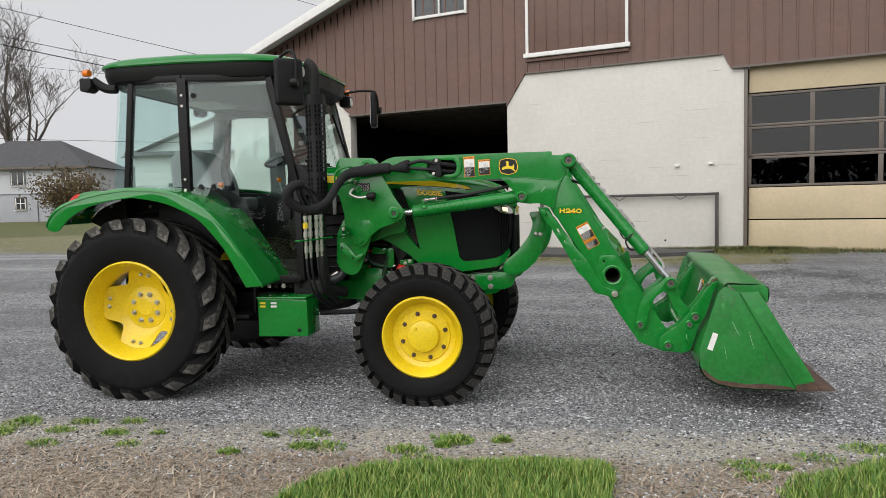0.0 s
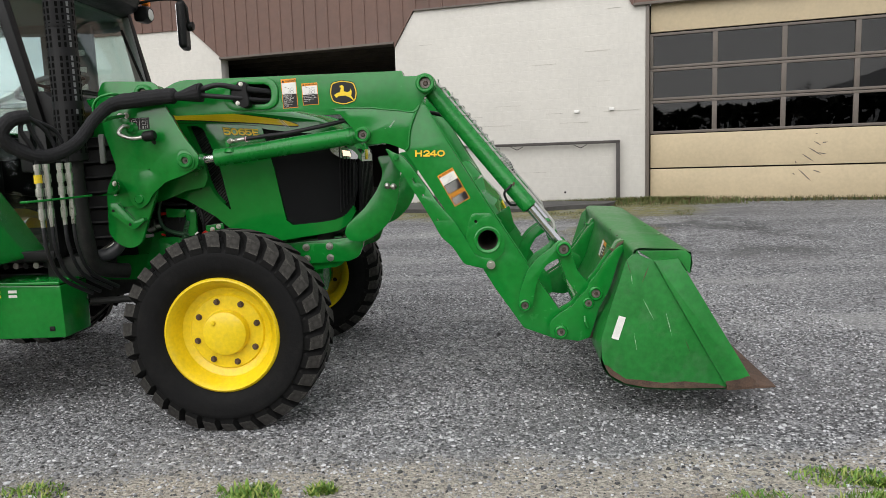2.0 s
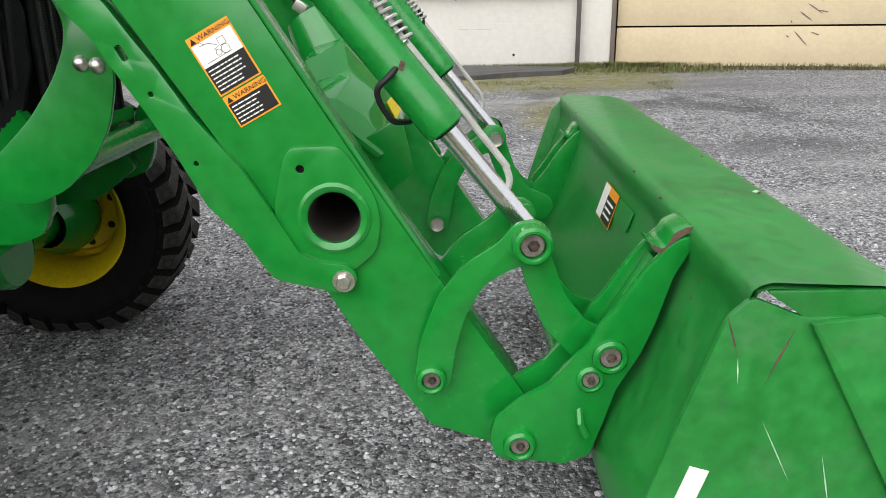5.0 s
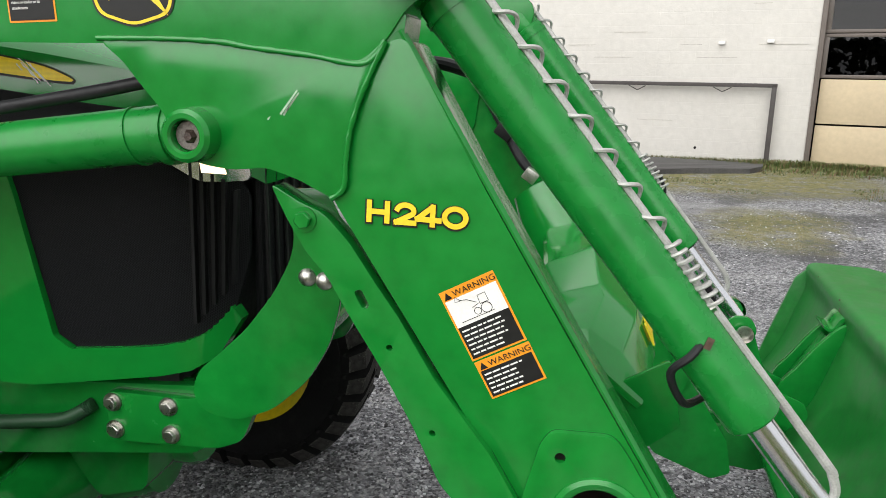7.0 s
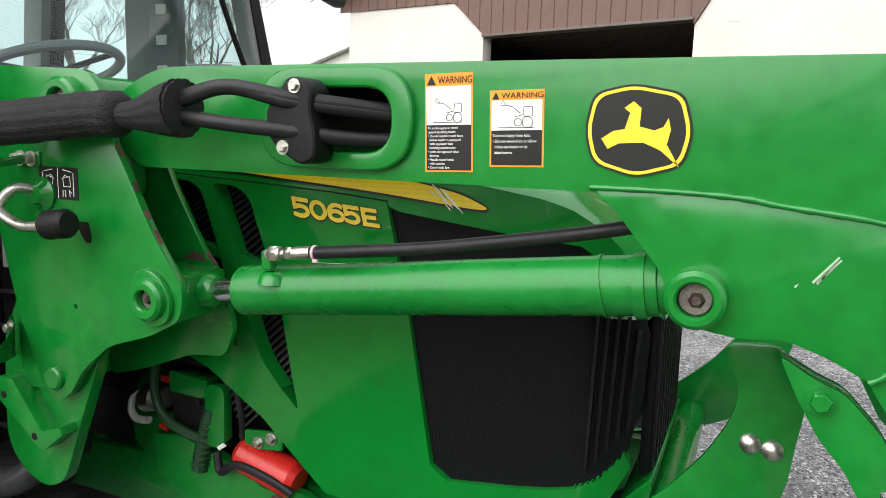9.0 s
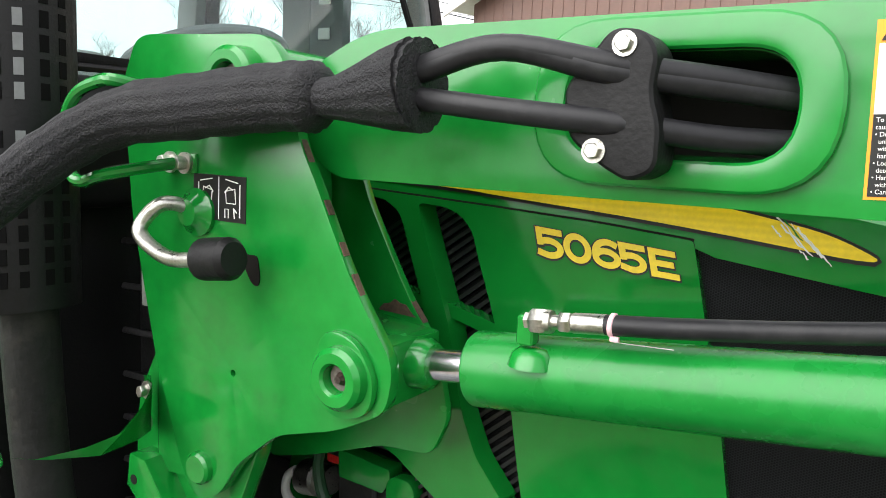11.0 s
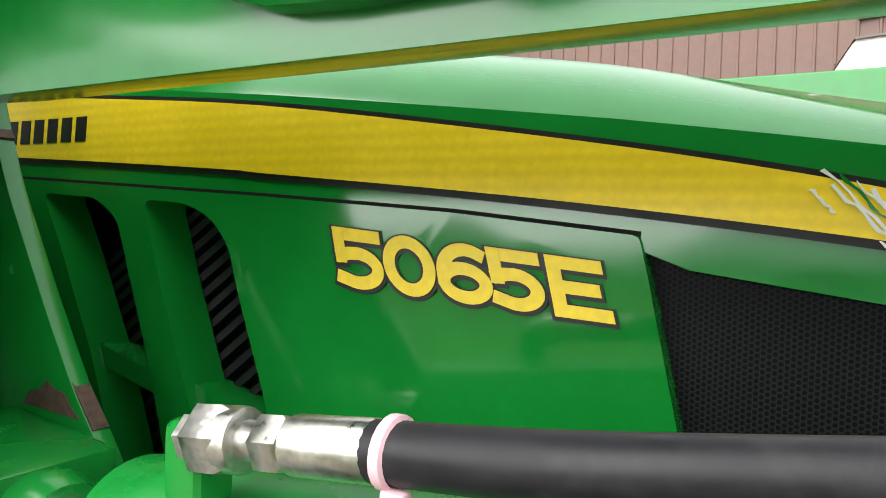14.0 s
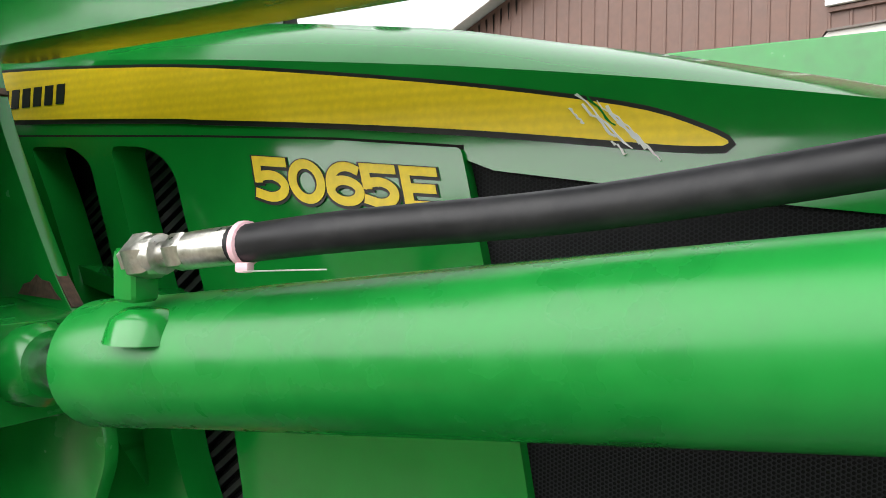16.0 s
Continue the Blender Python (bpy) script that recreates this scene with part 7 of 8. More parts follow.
        for k in range(9):
            a = k / 8
            x, z = 2.735 + 0.115 * a, 0.980 + 0.055 * a * a + 0.012 * a
            part("nose_tooth", follow_hood(sliced([(x, z - 0.012), (x + 0.010, z - 0.010), (x + 0.009, z + 0.006), (x + 0.003, z + 0.005)], -0.004, 0.014, step=0.1), s), HOOD, hood)
        for k in range(5):
            x = 2.775 + 0.024 * k
            part("screen_rib", follow_hood(sliced([(x, 1.40 - 0.025 * k), (x + 0.008, 1.40 - 0.025 * k), (x - 0.005, 1.02 + 0.02 * k), (x - 0.013, 1.02 + 0.02 * k)], -0.004, 0.012), s), PLASTIC, hood)
        # stripe: black edging below, yellow above
        top = [(1.34, 1.650), (1.69, 1.640), (1.89, 1.627), (2.03, 1.6145), (2.196, 1.5928), (2.31, 1.5762), (2.407, 1.5597), (2.471, 1.546), (2.511, 1.5305), (2.527, 1.522)]
        bot = [(2.525, 1.5095), (2.49, 1.511), (2.40, 1.5215), (2.31, 1.531), (2.197, 1.541), (2.03, 1.5535), (1.98, 1.5575), (1.70, 1.572), (1.34, 1.586)]
        tl = [(q.x, q.z) for q in smooth_line([(a, 0, b) for a, b in top], 3)]
        bl = [(q.x, q.z) for q in smooth_line([(a, 0, b) for a, b in bot], 3)]
        part("stripe_edge", follow_hood(sliced(tl + [(2.5315, 1.5155)] + bl, -0.0012, 0.0, step=0.05), s), BLACKD, hood)
        part("stripe", follow_hood(sliced([(a - 0.001, b - 0.0034) for a, b in tl] + [(2.5265, 1.5165)] + [(a - 0.002, b + 0.0052) for a, b in bl], -0.0022, -0.0012, step=0.05), s), STRIPE, hood, "yellow stripe with fine lines")
        seam = [(1.34, 1.570), (1.709, 1.556), (2.033, 1.5405), (2.197, 1.531), (2.322, 1.5195)]
        part("seam", follow_hood(sliced([(a, b + 0.0026) for a, b in seam] + [(a, b - 0.001) for a, b in seam[::-1]], -0.0008, 0.0), s), DEEPSHADE, hood)
        rnd = random.Random(5)
        for a, b, ln, mm in ((2.416, 1.557, 0.046, TRIM), (2.424, 1.5545, 0.024, HOOD), (2.432, 1.551, 0.036, TRIM), (2.440, 1.546, 0.030, TRIM), (2.421, 1.549, 0.028, TRIM), (2.449, 1.534, 0.022, TRIM), (2.462, 1.524, 0.020, TRIM), (2.444, 1.521, 0.012, TRIM), (2.410, 1.547, 0.014, TRIM)):
            n = 7
            up = [(a + ln * 0.95 * k / n + rnd.uniform(0, 0.0012), b - ln * 0.95 * k / n + rnd.uniform(0, 0.0025)) for k in range(n + 1)]
            dn = [(p[0] - rnd.uniform(0.0003, 0.0022), p[1] - rnd.uniform(0.0003, 0.0016)) for p in up[::-1]]
            part("stripe_scratch", follow_hood(sliced(up + dn, -0.003, -0.0022, step=0.2), s), mm, hood)
        # headlamp let into the nose
        lampo = [(2.70, 1.392), (2.80, 1.395), (2.875, 1.37), (2.905, 1.34), (2.90, 1.318), (2.80, 1.322), (2.72, 1.36)]
        hl = part("headlamp", follow_hood(sliced(rounded(lampo, 0.008, 2), -0.004, 0.05, step=0.04), s), CHROME, hood, "clear headlamp with a bright reflector")
        part("lamp_bulb", follow_hood(sliced([(2.80, 1.372), (2.85, 1.365), (2.86, 1.335), (2.805, 1.34)], -0.008, 0.0, step=0.03), s), LAMPLIT, hl)
    # model number on the near panel, and the brand word above as plain bars
    def on_panel(a, b, lift):
        x = 2.104 + a + 0.010 * (1 - b / 0.044)
        z = 1.4765 - 0.05 * a + b * (1 - 0.75 * a)
        return Vector((x, -(hood_w(x) - tumble(z)) - 0.0056 - lift, z))
    for ch, a, w in (("5", 0.0, 0.040), ("0", 0.0405, 0.0405), ("6", 0.082, 0.0395), ("5", 0.1205, 0.036), ("E", 0.1605, 0.036)):
        stroke_letter(ch, a, w, 0.043, 0.0046, on_panel, hood)
    for k in range(9):
        x = 1.62 + 0.022 * k
        bb = follow_hood(sliced([(x, 1.613), (x + 0.015, 1.613), (x + 0.015, 1.590), (x, 1.590)], -0.0030, -0.0022, step=0.1), -1)
        part("brand_bar", bb, BLACKD, hood)
    # nose grille between the lamps
    part("nose_grille", box(2.90, 0, 1.18, 0.03, 0.44, 0.40, 0.012), SCREEN, hood)
    for k in range(9):
        part("grille_rib", box(2.918, -0.2 + 0.05 * k, 1.18, 0.014, 0.012, 0.38, 0.004), PLASTIC, hood)
    part("nose_panel", plate(rounded([(2.84, 0.93), (2.93, 1.0), (2.93, 0.96), (2.86, 0.90)], 0.01), -0.26, 0.26, bev=0.005), HOOD, hood)
    part("nose_emblem", box(2.928, -0.02, 1.345, 0.006, 0.07, 0.06, 0.01), DECAL, hood)
    for o in [hood, *hood.children_recursive]:
        for v in o.data.vertices:
            if v.co.x > 2.66:
                v.co.x = 2.66 + 0.72 * (v.co.x - 2.66)
    part("hood_rear", box(1.31, 0, 1.42, 0.03, 0.78, 0.5, 0.01), PLASTIC, hood)


def stripe_mat():
    m = mat("striped_decal", (0.88, 0.63, 0.010), 0.42, vary=0.06, scale=16, coat=0.1)
    n, l = m.node_tree.nodes, m.node_tree.links
    tc = next(x for x in n if x.type == "TEX_COORD")
    wv = n.new("ShaderNodeTexWave")
    wv.bands_direction = "Z"
    wv.inputs["Scale"].default_value, wv.inputs["Distortion"].default_value = 34, 0.6
    l.new(tc.outputs["Object"], wv.inputs["Vector"])
    b = n["Principled BSDF"]
    src = b.inputs["Base Color"].links[0].from_socket
    mx = n.new("ShaderNodeMix")
    mx.data_type = "RGBA"
    mr = n.new("ShaderNodeMapRange")
    mr.inputs[4].default_value = 0.32
    l.new(wv.outputs["Fac"], mr.inputs[0]), l.new(mr.outputs[0], mx.inputs[0])
    mx.inputs[7].default_value = (0.66, 0.43, 0.008, 1)
    l.new(src, mx.inputs[6]), l.new(mx.outputs[2], b.inputs["Base Color"])
    return m


STRIPE = stripe_mat()
RIBBED = mat("moulded_rib", (0.010, 0.010, 0.011), 0.42, vary=0.2, scale=12, spec=0.5)
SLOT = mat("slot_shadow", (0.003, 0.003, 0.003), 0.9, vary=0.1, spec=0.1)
HOSEGREEN = mat("dark_green_hose", (0.012, 0.055, 0.02), 0.5, vary=0.15, scale=9)
INTAKE = mat("dark_grey_plastic", (0.035, 0.037, 0.04), 0.4, vary=0.15, scale=9)
LAMPLIT = bpy.data.materials.new("lit_bulb")
LAMPLIT.use_nodes = True
LAMPLIT.node_tree.nodes["Principled BSDF"].inputs["Emission Color"].default_value = (1, 0.72, 0.42, 1)
LAMPLIT.node_tree.nodes["Principled BSDF"].inputs["Emission Strength"].default_value = 1.3


def build_chassis(T):
    for s in (-1, 1):
        part("frame_rail", plate(rounded([(1.2, 0.66), (1.2, 0.80), (2.15, 0.83), (2.80, 0.87), (2.84, 0.80), (2.70, 0.70), (2.2, 0.64)], 0.02), s * 0.30, s * 0.25, bev=0.004), GREEN, T)
        part("axle_beam", tube([(2.222, s * 0.10, 0.50), (2.222, s * 0.35, 0.49), (2.222, s * 0.72, 0.50)], [0.12, 0.085, 0.10], 20), GREEN, T)
        part("steering_ram", tube([(2.10, s * 0.12, 0.55), (2.10, s * 0.62, 0.54)], 0.028, 14), GREEN, T)
    part("axle_housing", lathe([(0.0, -0.20), (0.10, -0.19), (0.15, -0.08), (0.15, 0.08), (0.10, 0.19), (0.0, 0.20)], (2.24, 0, 0.50), 24, "x"), GREEN, T)
    part("front_bolster", plate(rounded([(2.28, 0.60), (2.30, 0.86), (2.72, 0.87), (2.66, 0.76), (2.52, 0.68), (2.50, 0.52), (2.36, 0.48)], 0.03), -0.20, 0.20, bev=0.012), GREEN, T, "green cast front axle support")
    part("pivot_boss", lathe([(0.0, 0.03), (0.09, 0.03), (0.10, 0.015), (0.105, -0.2)], (2.53, 0, 0.60), 24, "x"), GREEN, T)
    # engine: block, head, pump, filter, pipes
    eng = part("engine", box(1.80, 0, 1.05, 0.95, 0.46, 0.52, 0.03), IRON, T, "dark greasy engine block")
    part("cylinder_head", box(1.80, 0, 1.38, 0.85, 0.40, 0.18, 0.03), IRON, eng)
    part("radiator", box(2.62, 0, 1.15, 0.08, 0.56, 0.60, 0.01), IRON, T)
    part("sump", plate(rounded([(1.45, 0.80), (2.2, 0.80), (2.1, 0.62), (1.55, 0.58)], 0.03), -0.2, 0.2, bev=0.02), GREEN, T)
    part("oil_filter", tube([(1.925, -0.35, 0.905), (1.94, -0.35, 0.90), (2.075, -0.35, 0.862), (2.09, -0.35, 0.858)], [0.030, 0.045, 0.045, 0.034], 20), RED, T, "red spin-on oil filter")
    fb_ = part("filter_bracket", plate(rounded([(1.955, 0.968), (2.061, 0.980), (2.061, 0.936), (1.955, 0.922)], 0.006), -0.372, -0.362, bev=0.002), GREEN, T)
    for x, z in ((1.995, 0.945), (2.032, 0.961)):
        bolt(x, -0.372, z, 0.010, 0.014, fb_)
    part("pump_bracket", plate(rounded([(1.727, 1.074), (1.729, 1.021), (1.83, 1.018), (1.846, 1.045), (1.843, 1.066)], 0.006), -0.37, -0.33, bev=0.003), GREEN, T)
    part("pump_bracket", plate(rounded([(1.847, 1.05), (1.862, 1.066), (1.896, 1.065), (1.908, 1.05), (1.906, 0.927), (1.885, 0.912), (1.856, 0.912)], 0.01), -0.385, -0.355, bev=0.004), GREEN, T, "green pump bracket")
    part("pump_body", box(1.78, -0.28, 0.96, 0.20, 0.10, 0.16, 0.03), IRON, T)
    pump = part("injection_pump", tube([(1.56, -0.31, 0.965), (1.575, -0.315, 0.97), (1.576, -0.315, 0.97), (1.64, -0.33, 0.985), (1.641, -0.33, 0.985), (1.68, -0.335, 0.99)], [0.022, 0.022, 0.036, 0.036, 0.028, 0.028], 18), ZINC, T, "bright metal injection pump")
    part("banjo_pipe", tube(smooth_line([(1.555, -0.33, 0.985), (1.535, -0.335, 0.97), (1.535, -0.34, 0.94), (1.56, -0.34, 0.92), (1.61, -0.34, 0.922)], 6), 0.010, 10), TRIM, pump)
    part("red_cap", box(1.705, -0.34, 1.045, 0.05, 0.03, 0.022, 0.005), RED, T)
    part("red_wire", tube([(1.68, -0.36, 0.925), (1.71, -0.362, 0.918)], 0.006, 8), RED, T)
    for pts, r, mm in (([(1.71, -0.37, 1.16), (1.685, -0.38, 1.06), (1.692, -0.38, 0.996), (1.729, -0.38, 0.952), (1.794, -0.38, 0.929), (1.86, -0.375, 0.92)], 0.012, HOSEGREEN), ([(1.862, -0.37, 1.0), (1.845, -0.37, 0.95), (1.83, -0.37, 0.90), (1.819, -0.37, 0.84)], 0.020, HOSEGREEN), ([(1.60, -0.34, 1.14), (1.72, -0.34, 1.10), (1.84, -0.33, 1.09)], 0.010, HOSE), ([(1.88, -0.38, 0.90), (1.90, -0.39, 0.86), (1.95, -0.395, 0.89), (2.04, -0.395, 0.875), (2.10, -0.39, 0.85)], 0.010, HOSE), ([(1.93, -0.37, 1.07), (1.945, -0.37, 1.0), (1.94, -0.36, 0.94)], 0.008, HOSE), ([(1.64, -0.35, 1.06), (1.78, -0.35, 1.04), (1.80, -0.35, 0.99)], 0.006, HOSE)):
        part("engine_pipe", tube(smooth_line(pts, 6), r, 10), mm, T)
    part("wire_tie", plate([(1.898, 0.925), (1.915, 0.937), (1.925, 0.932), (1.905, 0.918)], -0.402, -0.398, bev=0), WHITED, T)
    for k in range(8):
        part("hose_rib", lathe([(0.019, -0.004), (0.0235, 0.0), (0.019, 0.004)], (1.852 - 0.0042 * k, -0.37, 0.97 - 0.016 * k), 14, "z"), HOSEGREEN, T)
    ribs = smooth_line([(2.12, -0.325, 0.735), (2.20, -0.33, 0.736), (2.31, -0.335, 0.752), (2.40, -0.33, 0.766), (2.46, -0.31, 0.80)], 22)
    part("ribbed_hose", tube(ribs, [0.014 + 0.003 * (i % 2) for i in range(len(ribs))], 12), HOSEGREEN, T, angle=80)
    part("bellhousing", lathe([(0.0, -0.06), (0.27, -0.06), (0.29, 0.0), (0.27, 0.1), (0.0, 0.1)], (1.50, 0, 0.86), 28, "x"), GREEN, T)
    part("engine_mount", plate(rounded([(1.52, 0.74), (1.60, 0.93), (1.69, 0.95), (1.78, 0.86), (2.10, 0.82), (2.12, 0.76), (1.9, 0.68)], 0.03), -0.325, -0.305, bev=0.008), GREEN, T)
    # transmission, rear axle, drawbar, tank box, steps
    part("transmission", plate(rounded([(-0.30, 0.50), (-0.30, 0.95), (1.45, 0.95), (1.45, 0.58), (1.0, 0.50)], 0.05), -0.24, 0.24, bev=0.03), IRON, T, "dark transmission housing")
    part("rear_axle", tube([(0.02, -0.78, 0.69), (0.02, -0.40, 0.69), (0.02, 0.40, 0.69), (0.02, 0.78, 0.69)], [0.11, 0.15, 0.15, 0.11], 24), GREEN, T)
    part("drawbar", box(-0.35, 0, 0.45, 0.7, 0.1, 0.05, 0.01), IRON, T)
    tank = part("tool_box", plate(rounded([(0.905, 0.735), (1.30, 0.728), (1.305, 0.445), (0.905, 0.442)], 0.01), -0.872, -0.62, bev=0.01), GREEN, T, "green steel box below the cab door")
    part("box_lid", box(1.10, -0.748, 0.742, 0.40, 0.27, 0.016, 0.005), GREEN, tank)
    part("box_latch", box(1.235, -0.874, 0.495, 0.028, 0.008, 0.024, 0.003), PLASTIC, tank)
    for x in (0.945, 1.035):
        for z in (0.70, 0.675):
            part("box_label", box(x, -0.8735, z, 0.046, 0.003, 0.015), WHITED if x > 1 else DECAL, tank)
    part("step", box(0.62, -0.66, 0.58, 0.34, 0.26, 0.03, 0.008), IRON, T)
    for x in (0.48, 0.76):
        part("step_hanger", box(x, -0.60, 0.70, 0.02, 0.04, 0.26, 0.004), IRON, T)
    for k in range(7):
        part("valve_spool", tube([(0.70 + 0.06 * k, -0.52, 0.80), (0.70 + 0.06 * k, -0.60, 0.80)], 0.018, 10), (IRON, ZINC)[k % 2], T)
    part("fuel_tank", box(0.55, 0.0, 0.62, 0.9, 1.0, 0.26, 0.05), PLASTIC, T)
    part("underfloor_pipe", tube([(1.30, -0.6, 0.585), (1.72, -0.5, 0.585)], 0.02, 10), IRON, T)
    # upright exhaust with its perforated guard
    gx, gy = 1.385, -0.768
    ex = part("exhaust_pipe", tube(smooth_line([(gx, gy, 2.20), (gx, gy, 2.40), (gx - 0.004, gy, 2.455), (gx - 0.03, gy, 2.50), (gx - 0.06, gy, 2.515)], 5), 0.036, 18, caps=False), IRON, T, "black upright exhaust pipe")
    part("exhaust_bore", tube([(gx - 0.045, gy, 2.508), (gx - 0.062, gy, 2.516)], 0.032, 16), DEEPSHADE, ex)
    guard = part("exhaust_guard", lathe([(0.060, 0.55), (0.074, 0.55), (0.076, 0.54), (0.076, -0.34), (0.07, -0.34)], (gx, gy, 1.72), 28, "z"), PLASTIC, ex, "slotted black exhaust guard")
    # flat chips: near-black paints slot shade, one grey column paints light showing through
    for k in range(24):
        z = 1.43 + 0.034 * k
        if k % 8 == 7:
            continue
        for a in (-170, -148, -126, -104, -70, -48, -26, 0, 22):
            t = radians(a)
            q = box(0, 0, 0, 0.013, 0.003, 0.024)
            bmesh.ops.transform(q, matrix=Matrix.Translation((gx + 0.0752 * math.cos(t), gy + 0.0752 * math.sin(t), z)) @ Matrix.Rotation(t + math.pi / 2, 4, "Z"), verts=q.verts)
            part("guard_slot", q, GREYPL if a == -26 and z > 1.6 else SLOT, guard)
    part("guard_band", lathe([(0.0765, -0.012), (0.078, 0.0), (0.0765, 0.012)], (gx, gy, 2.075), 28, "z"), PLASTIC, guard)
    part("muffler_pipe", tube(smooth_line([(gx, gy, 1.45), (gx, gy + 0.01, 1.2), (1.39, -0.74, 1.0), (1.40, -0.68, 0.80), (1.50, -0.5, 0.74)], 6), 0.042, 14), IRON, ex)
    part("intake_pipe", tube(smooth_line([(1.545, -0.57, 1.02), (1.535, -0.58, 0.94), (1.505, -0.60, 0.885), (1.45, -0.62, 0.855), (1.38, -0.64, 0.85)], 6), 0.036, 18), INTAKE, T, "dark grey moulded intake bend")
    part("side_shield", box(1.43, -0.50, 1.20, 0.28, 0.03, 0.62, 0.01), PLASTIC, T)
    for k in range(7):
        part("louvre", box(1.43, -0.535, 0.94 + 0.085 * k, 0.262, 0.045, 0.012, 0.004, rot=Matrix.Rotation(radians(-20), 4, "X")), PLASTIC, T)
    part("mount_flange", box(1.46, -0.60, 1.44, 0.035, 0.02, 0.16, 0.006), BEIGE, T)
    part("frame_step", tube(smooth_line([(1.05, -0.50, 0.70), (1.22, -0.50, 0.77), (1.36, -0.50, 0.85), (1.44, -0.50, 0.90)], 4), 0.035, 10), ZINC, T)
    part("cab_mount", box(1.25, -0.55, 0.80, 0.25, 0.3, 0.12, 0.02), IRON, T)


def build_tractor():
    T = thing("tractor", "green farm tractor with yellow wheels and glazed cab", "tractor")
    for s in (-1, 1):
        rear_wheel(T, s)
        front_wheel(T, s)
    build_hood(T)
    before = set(bpy.data.objects)
    for s in (-1, 1):
        build_fender(T, s)
    build_cab(T)
    build_chassis(T)
    settle(set(bpy.data.objects) - before)


build_tractor()


# ---- far surroundings ----
def bare_tree(name, label, height, seed, spread=0.55, blossom=None):
    """A leafless tree: tapered trunk, forking limbs and fine twigs."""
    t = thing(name, label, "tree")
    rnd = random.Random(seed)
    trunk, crown, dots = bmesh.new(), bmesh.new(), bmesh.new()

    def grow(p, d, length, r, level):
        pts, rad = [p], [r]
        q, dd = p.copy(), d.copy()
        n = 4 if level < 3 else 3
        for i in range(n):
            dd = (dd + Vector((rnd.uniform(-1, 1), rnd.uniform(-1, 1), rnd.uniform(-0.25, 0.75))) * (0.16 if level else 0.05)).normalized()
            q = q + dd * (length / n)
            pts.append(q.copy())
            rad.append(r * (1 - 0.5 * (i + 1) / n))
        tube(pts, rad, 7 if level < 2 else 4 if level < 4 else 3, trunk if level < 2 else crown, caps=False)
        if blossom and level >= 4:
            for k in range(3):
                c = pts[-1 - (k % 2)] + Vector([rnd.uniform(-0.08, 0.08) for _ in range(3)])
                vs = [dots.verts.new(c + Vector([rnd.uniform(-0.09, 0.09) for _ in range(3)])) for _ in range(3)]
                dots.faces.new(vs)
        if level >= 5:
            return
        kids = (4, 4, 4, 4, 3)[level]
        for k in range(kids):
            at = 0.4 + 0.6 * (k + 1) / kids if level else 0.45 + 0.55 * (k + 1) / kids
            f = min(at * n, n - 0.001)
            a = pts[int(f)].lerp(pts[int(f) + 1], f % 1)
            side = Vector((rnd.gauss(0, 1), rnd.gauss(0, 1), rnd.uniform(-0.1, 0.7))).normalized()
            nd = (dd * (1 - spread) + side * spread + Vector((0, 0, 0.12))).normalized()
            grow(a, nd, length * rnd.uniform(0.52, 0.72), max(0.016, r * (1 - 0.5 * at) * rnd.uniform(0.5, 0.65)), level + 1)
    grow(Vector((0, 0, -0.2)), Vector((0, 0, 1)), height * 0.36, height * 0.022, 0)
    part("trunk", trunk, BARK, t)
    tagged(part("crown", crown, BARK, t, smooth=False), kind="stuff")
    if blossom:
        tagged(part("blossom", dots, blossom, t, smooth=False), kind="stuff")
    else:
        dots.free()
    return t


HOUSEGREY = mat("grey_siding", (0.36, 0.37, 0.40), 0.65, vary=0.06, scale=0.7)
PETAL = mat("pale_blossom", (0.45, 0.30, 0.30), 0.8, vary=0.2)
BUSHLEAF = mat("reddish_leaf", (0.12, 0.055, 0.03), 0.7, vary=0.4, scale=3, second=(0.17, 0.13, 0.05))
tree = bare_tree("bare_tree", "tall leafless tree with fine spreading twigs", 17, 3)
tree.location = (-57.5, 64.5, 0.5)
tree.scale = (1.75, 1.75, 1.75)
tagged(tree, group="bare trees")
for x, y, a, k in ((-68, 58, 70, 1.7), (-63.5, 74, 200, 1.6), (-33, 78, 140, 0.75), (-19, 58, 300, 0.7), (-72, 46, 20, 0.85), (-76, 34, 260, 0.9), (-50, 22, 110, 0.8)):
    copy_thing(tree, Matrix.Translation((x, y, 0.45)) @ Matrix.Rotation(radians(a), 4, "Z")).scale = (k, k, k)
for x, y, a, k in ((-20, -62, 40, 0.5), (-4, -66, 160, 0.6), (9, -60, 250, 0.45), (22, -64, 10, 0.55), (38, -62, 90, 0.6), (54, -60, 200, 0.5)):
    copy_thing(tree, Matrix.Translation((x, y, 0.0)) @ Matrix.Rotation(radians(a), 4, "Z")).scale = (k, k, k)
bud = bare_tree("budding_tree", "small tree with pale pink blossom", 8, 9, 0.6, PETAL)
bud.location = (-27.5, 47, 0.5)
copy_thing(bud, Matrix.Translation((-22.5, 44, 0.5)) @ Matrix.Rotation(2, 4, "Z"))


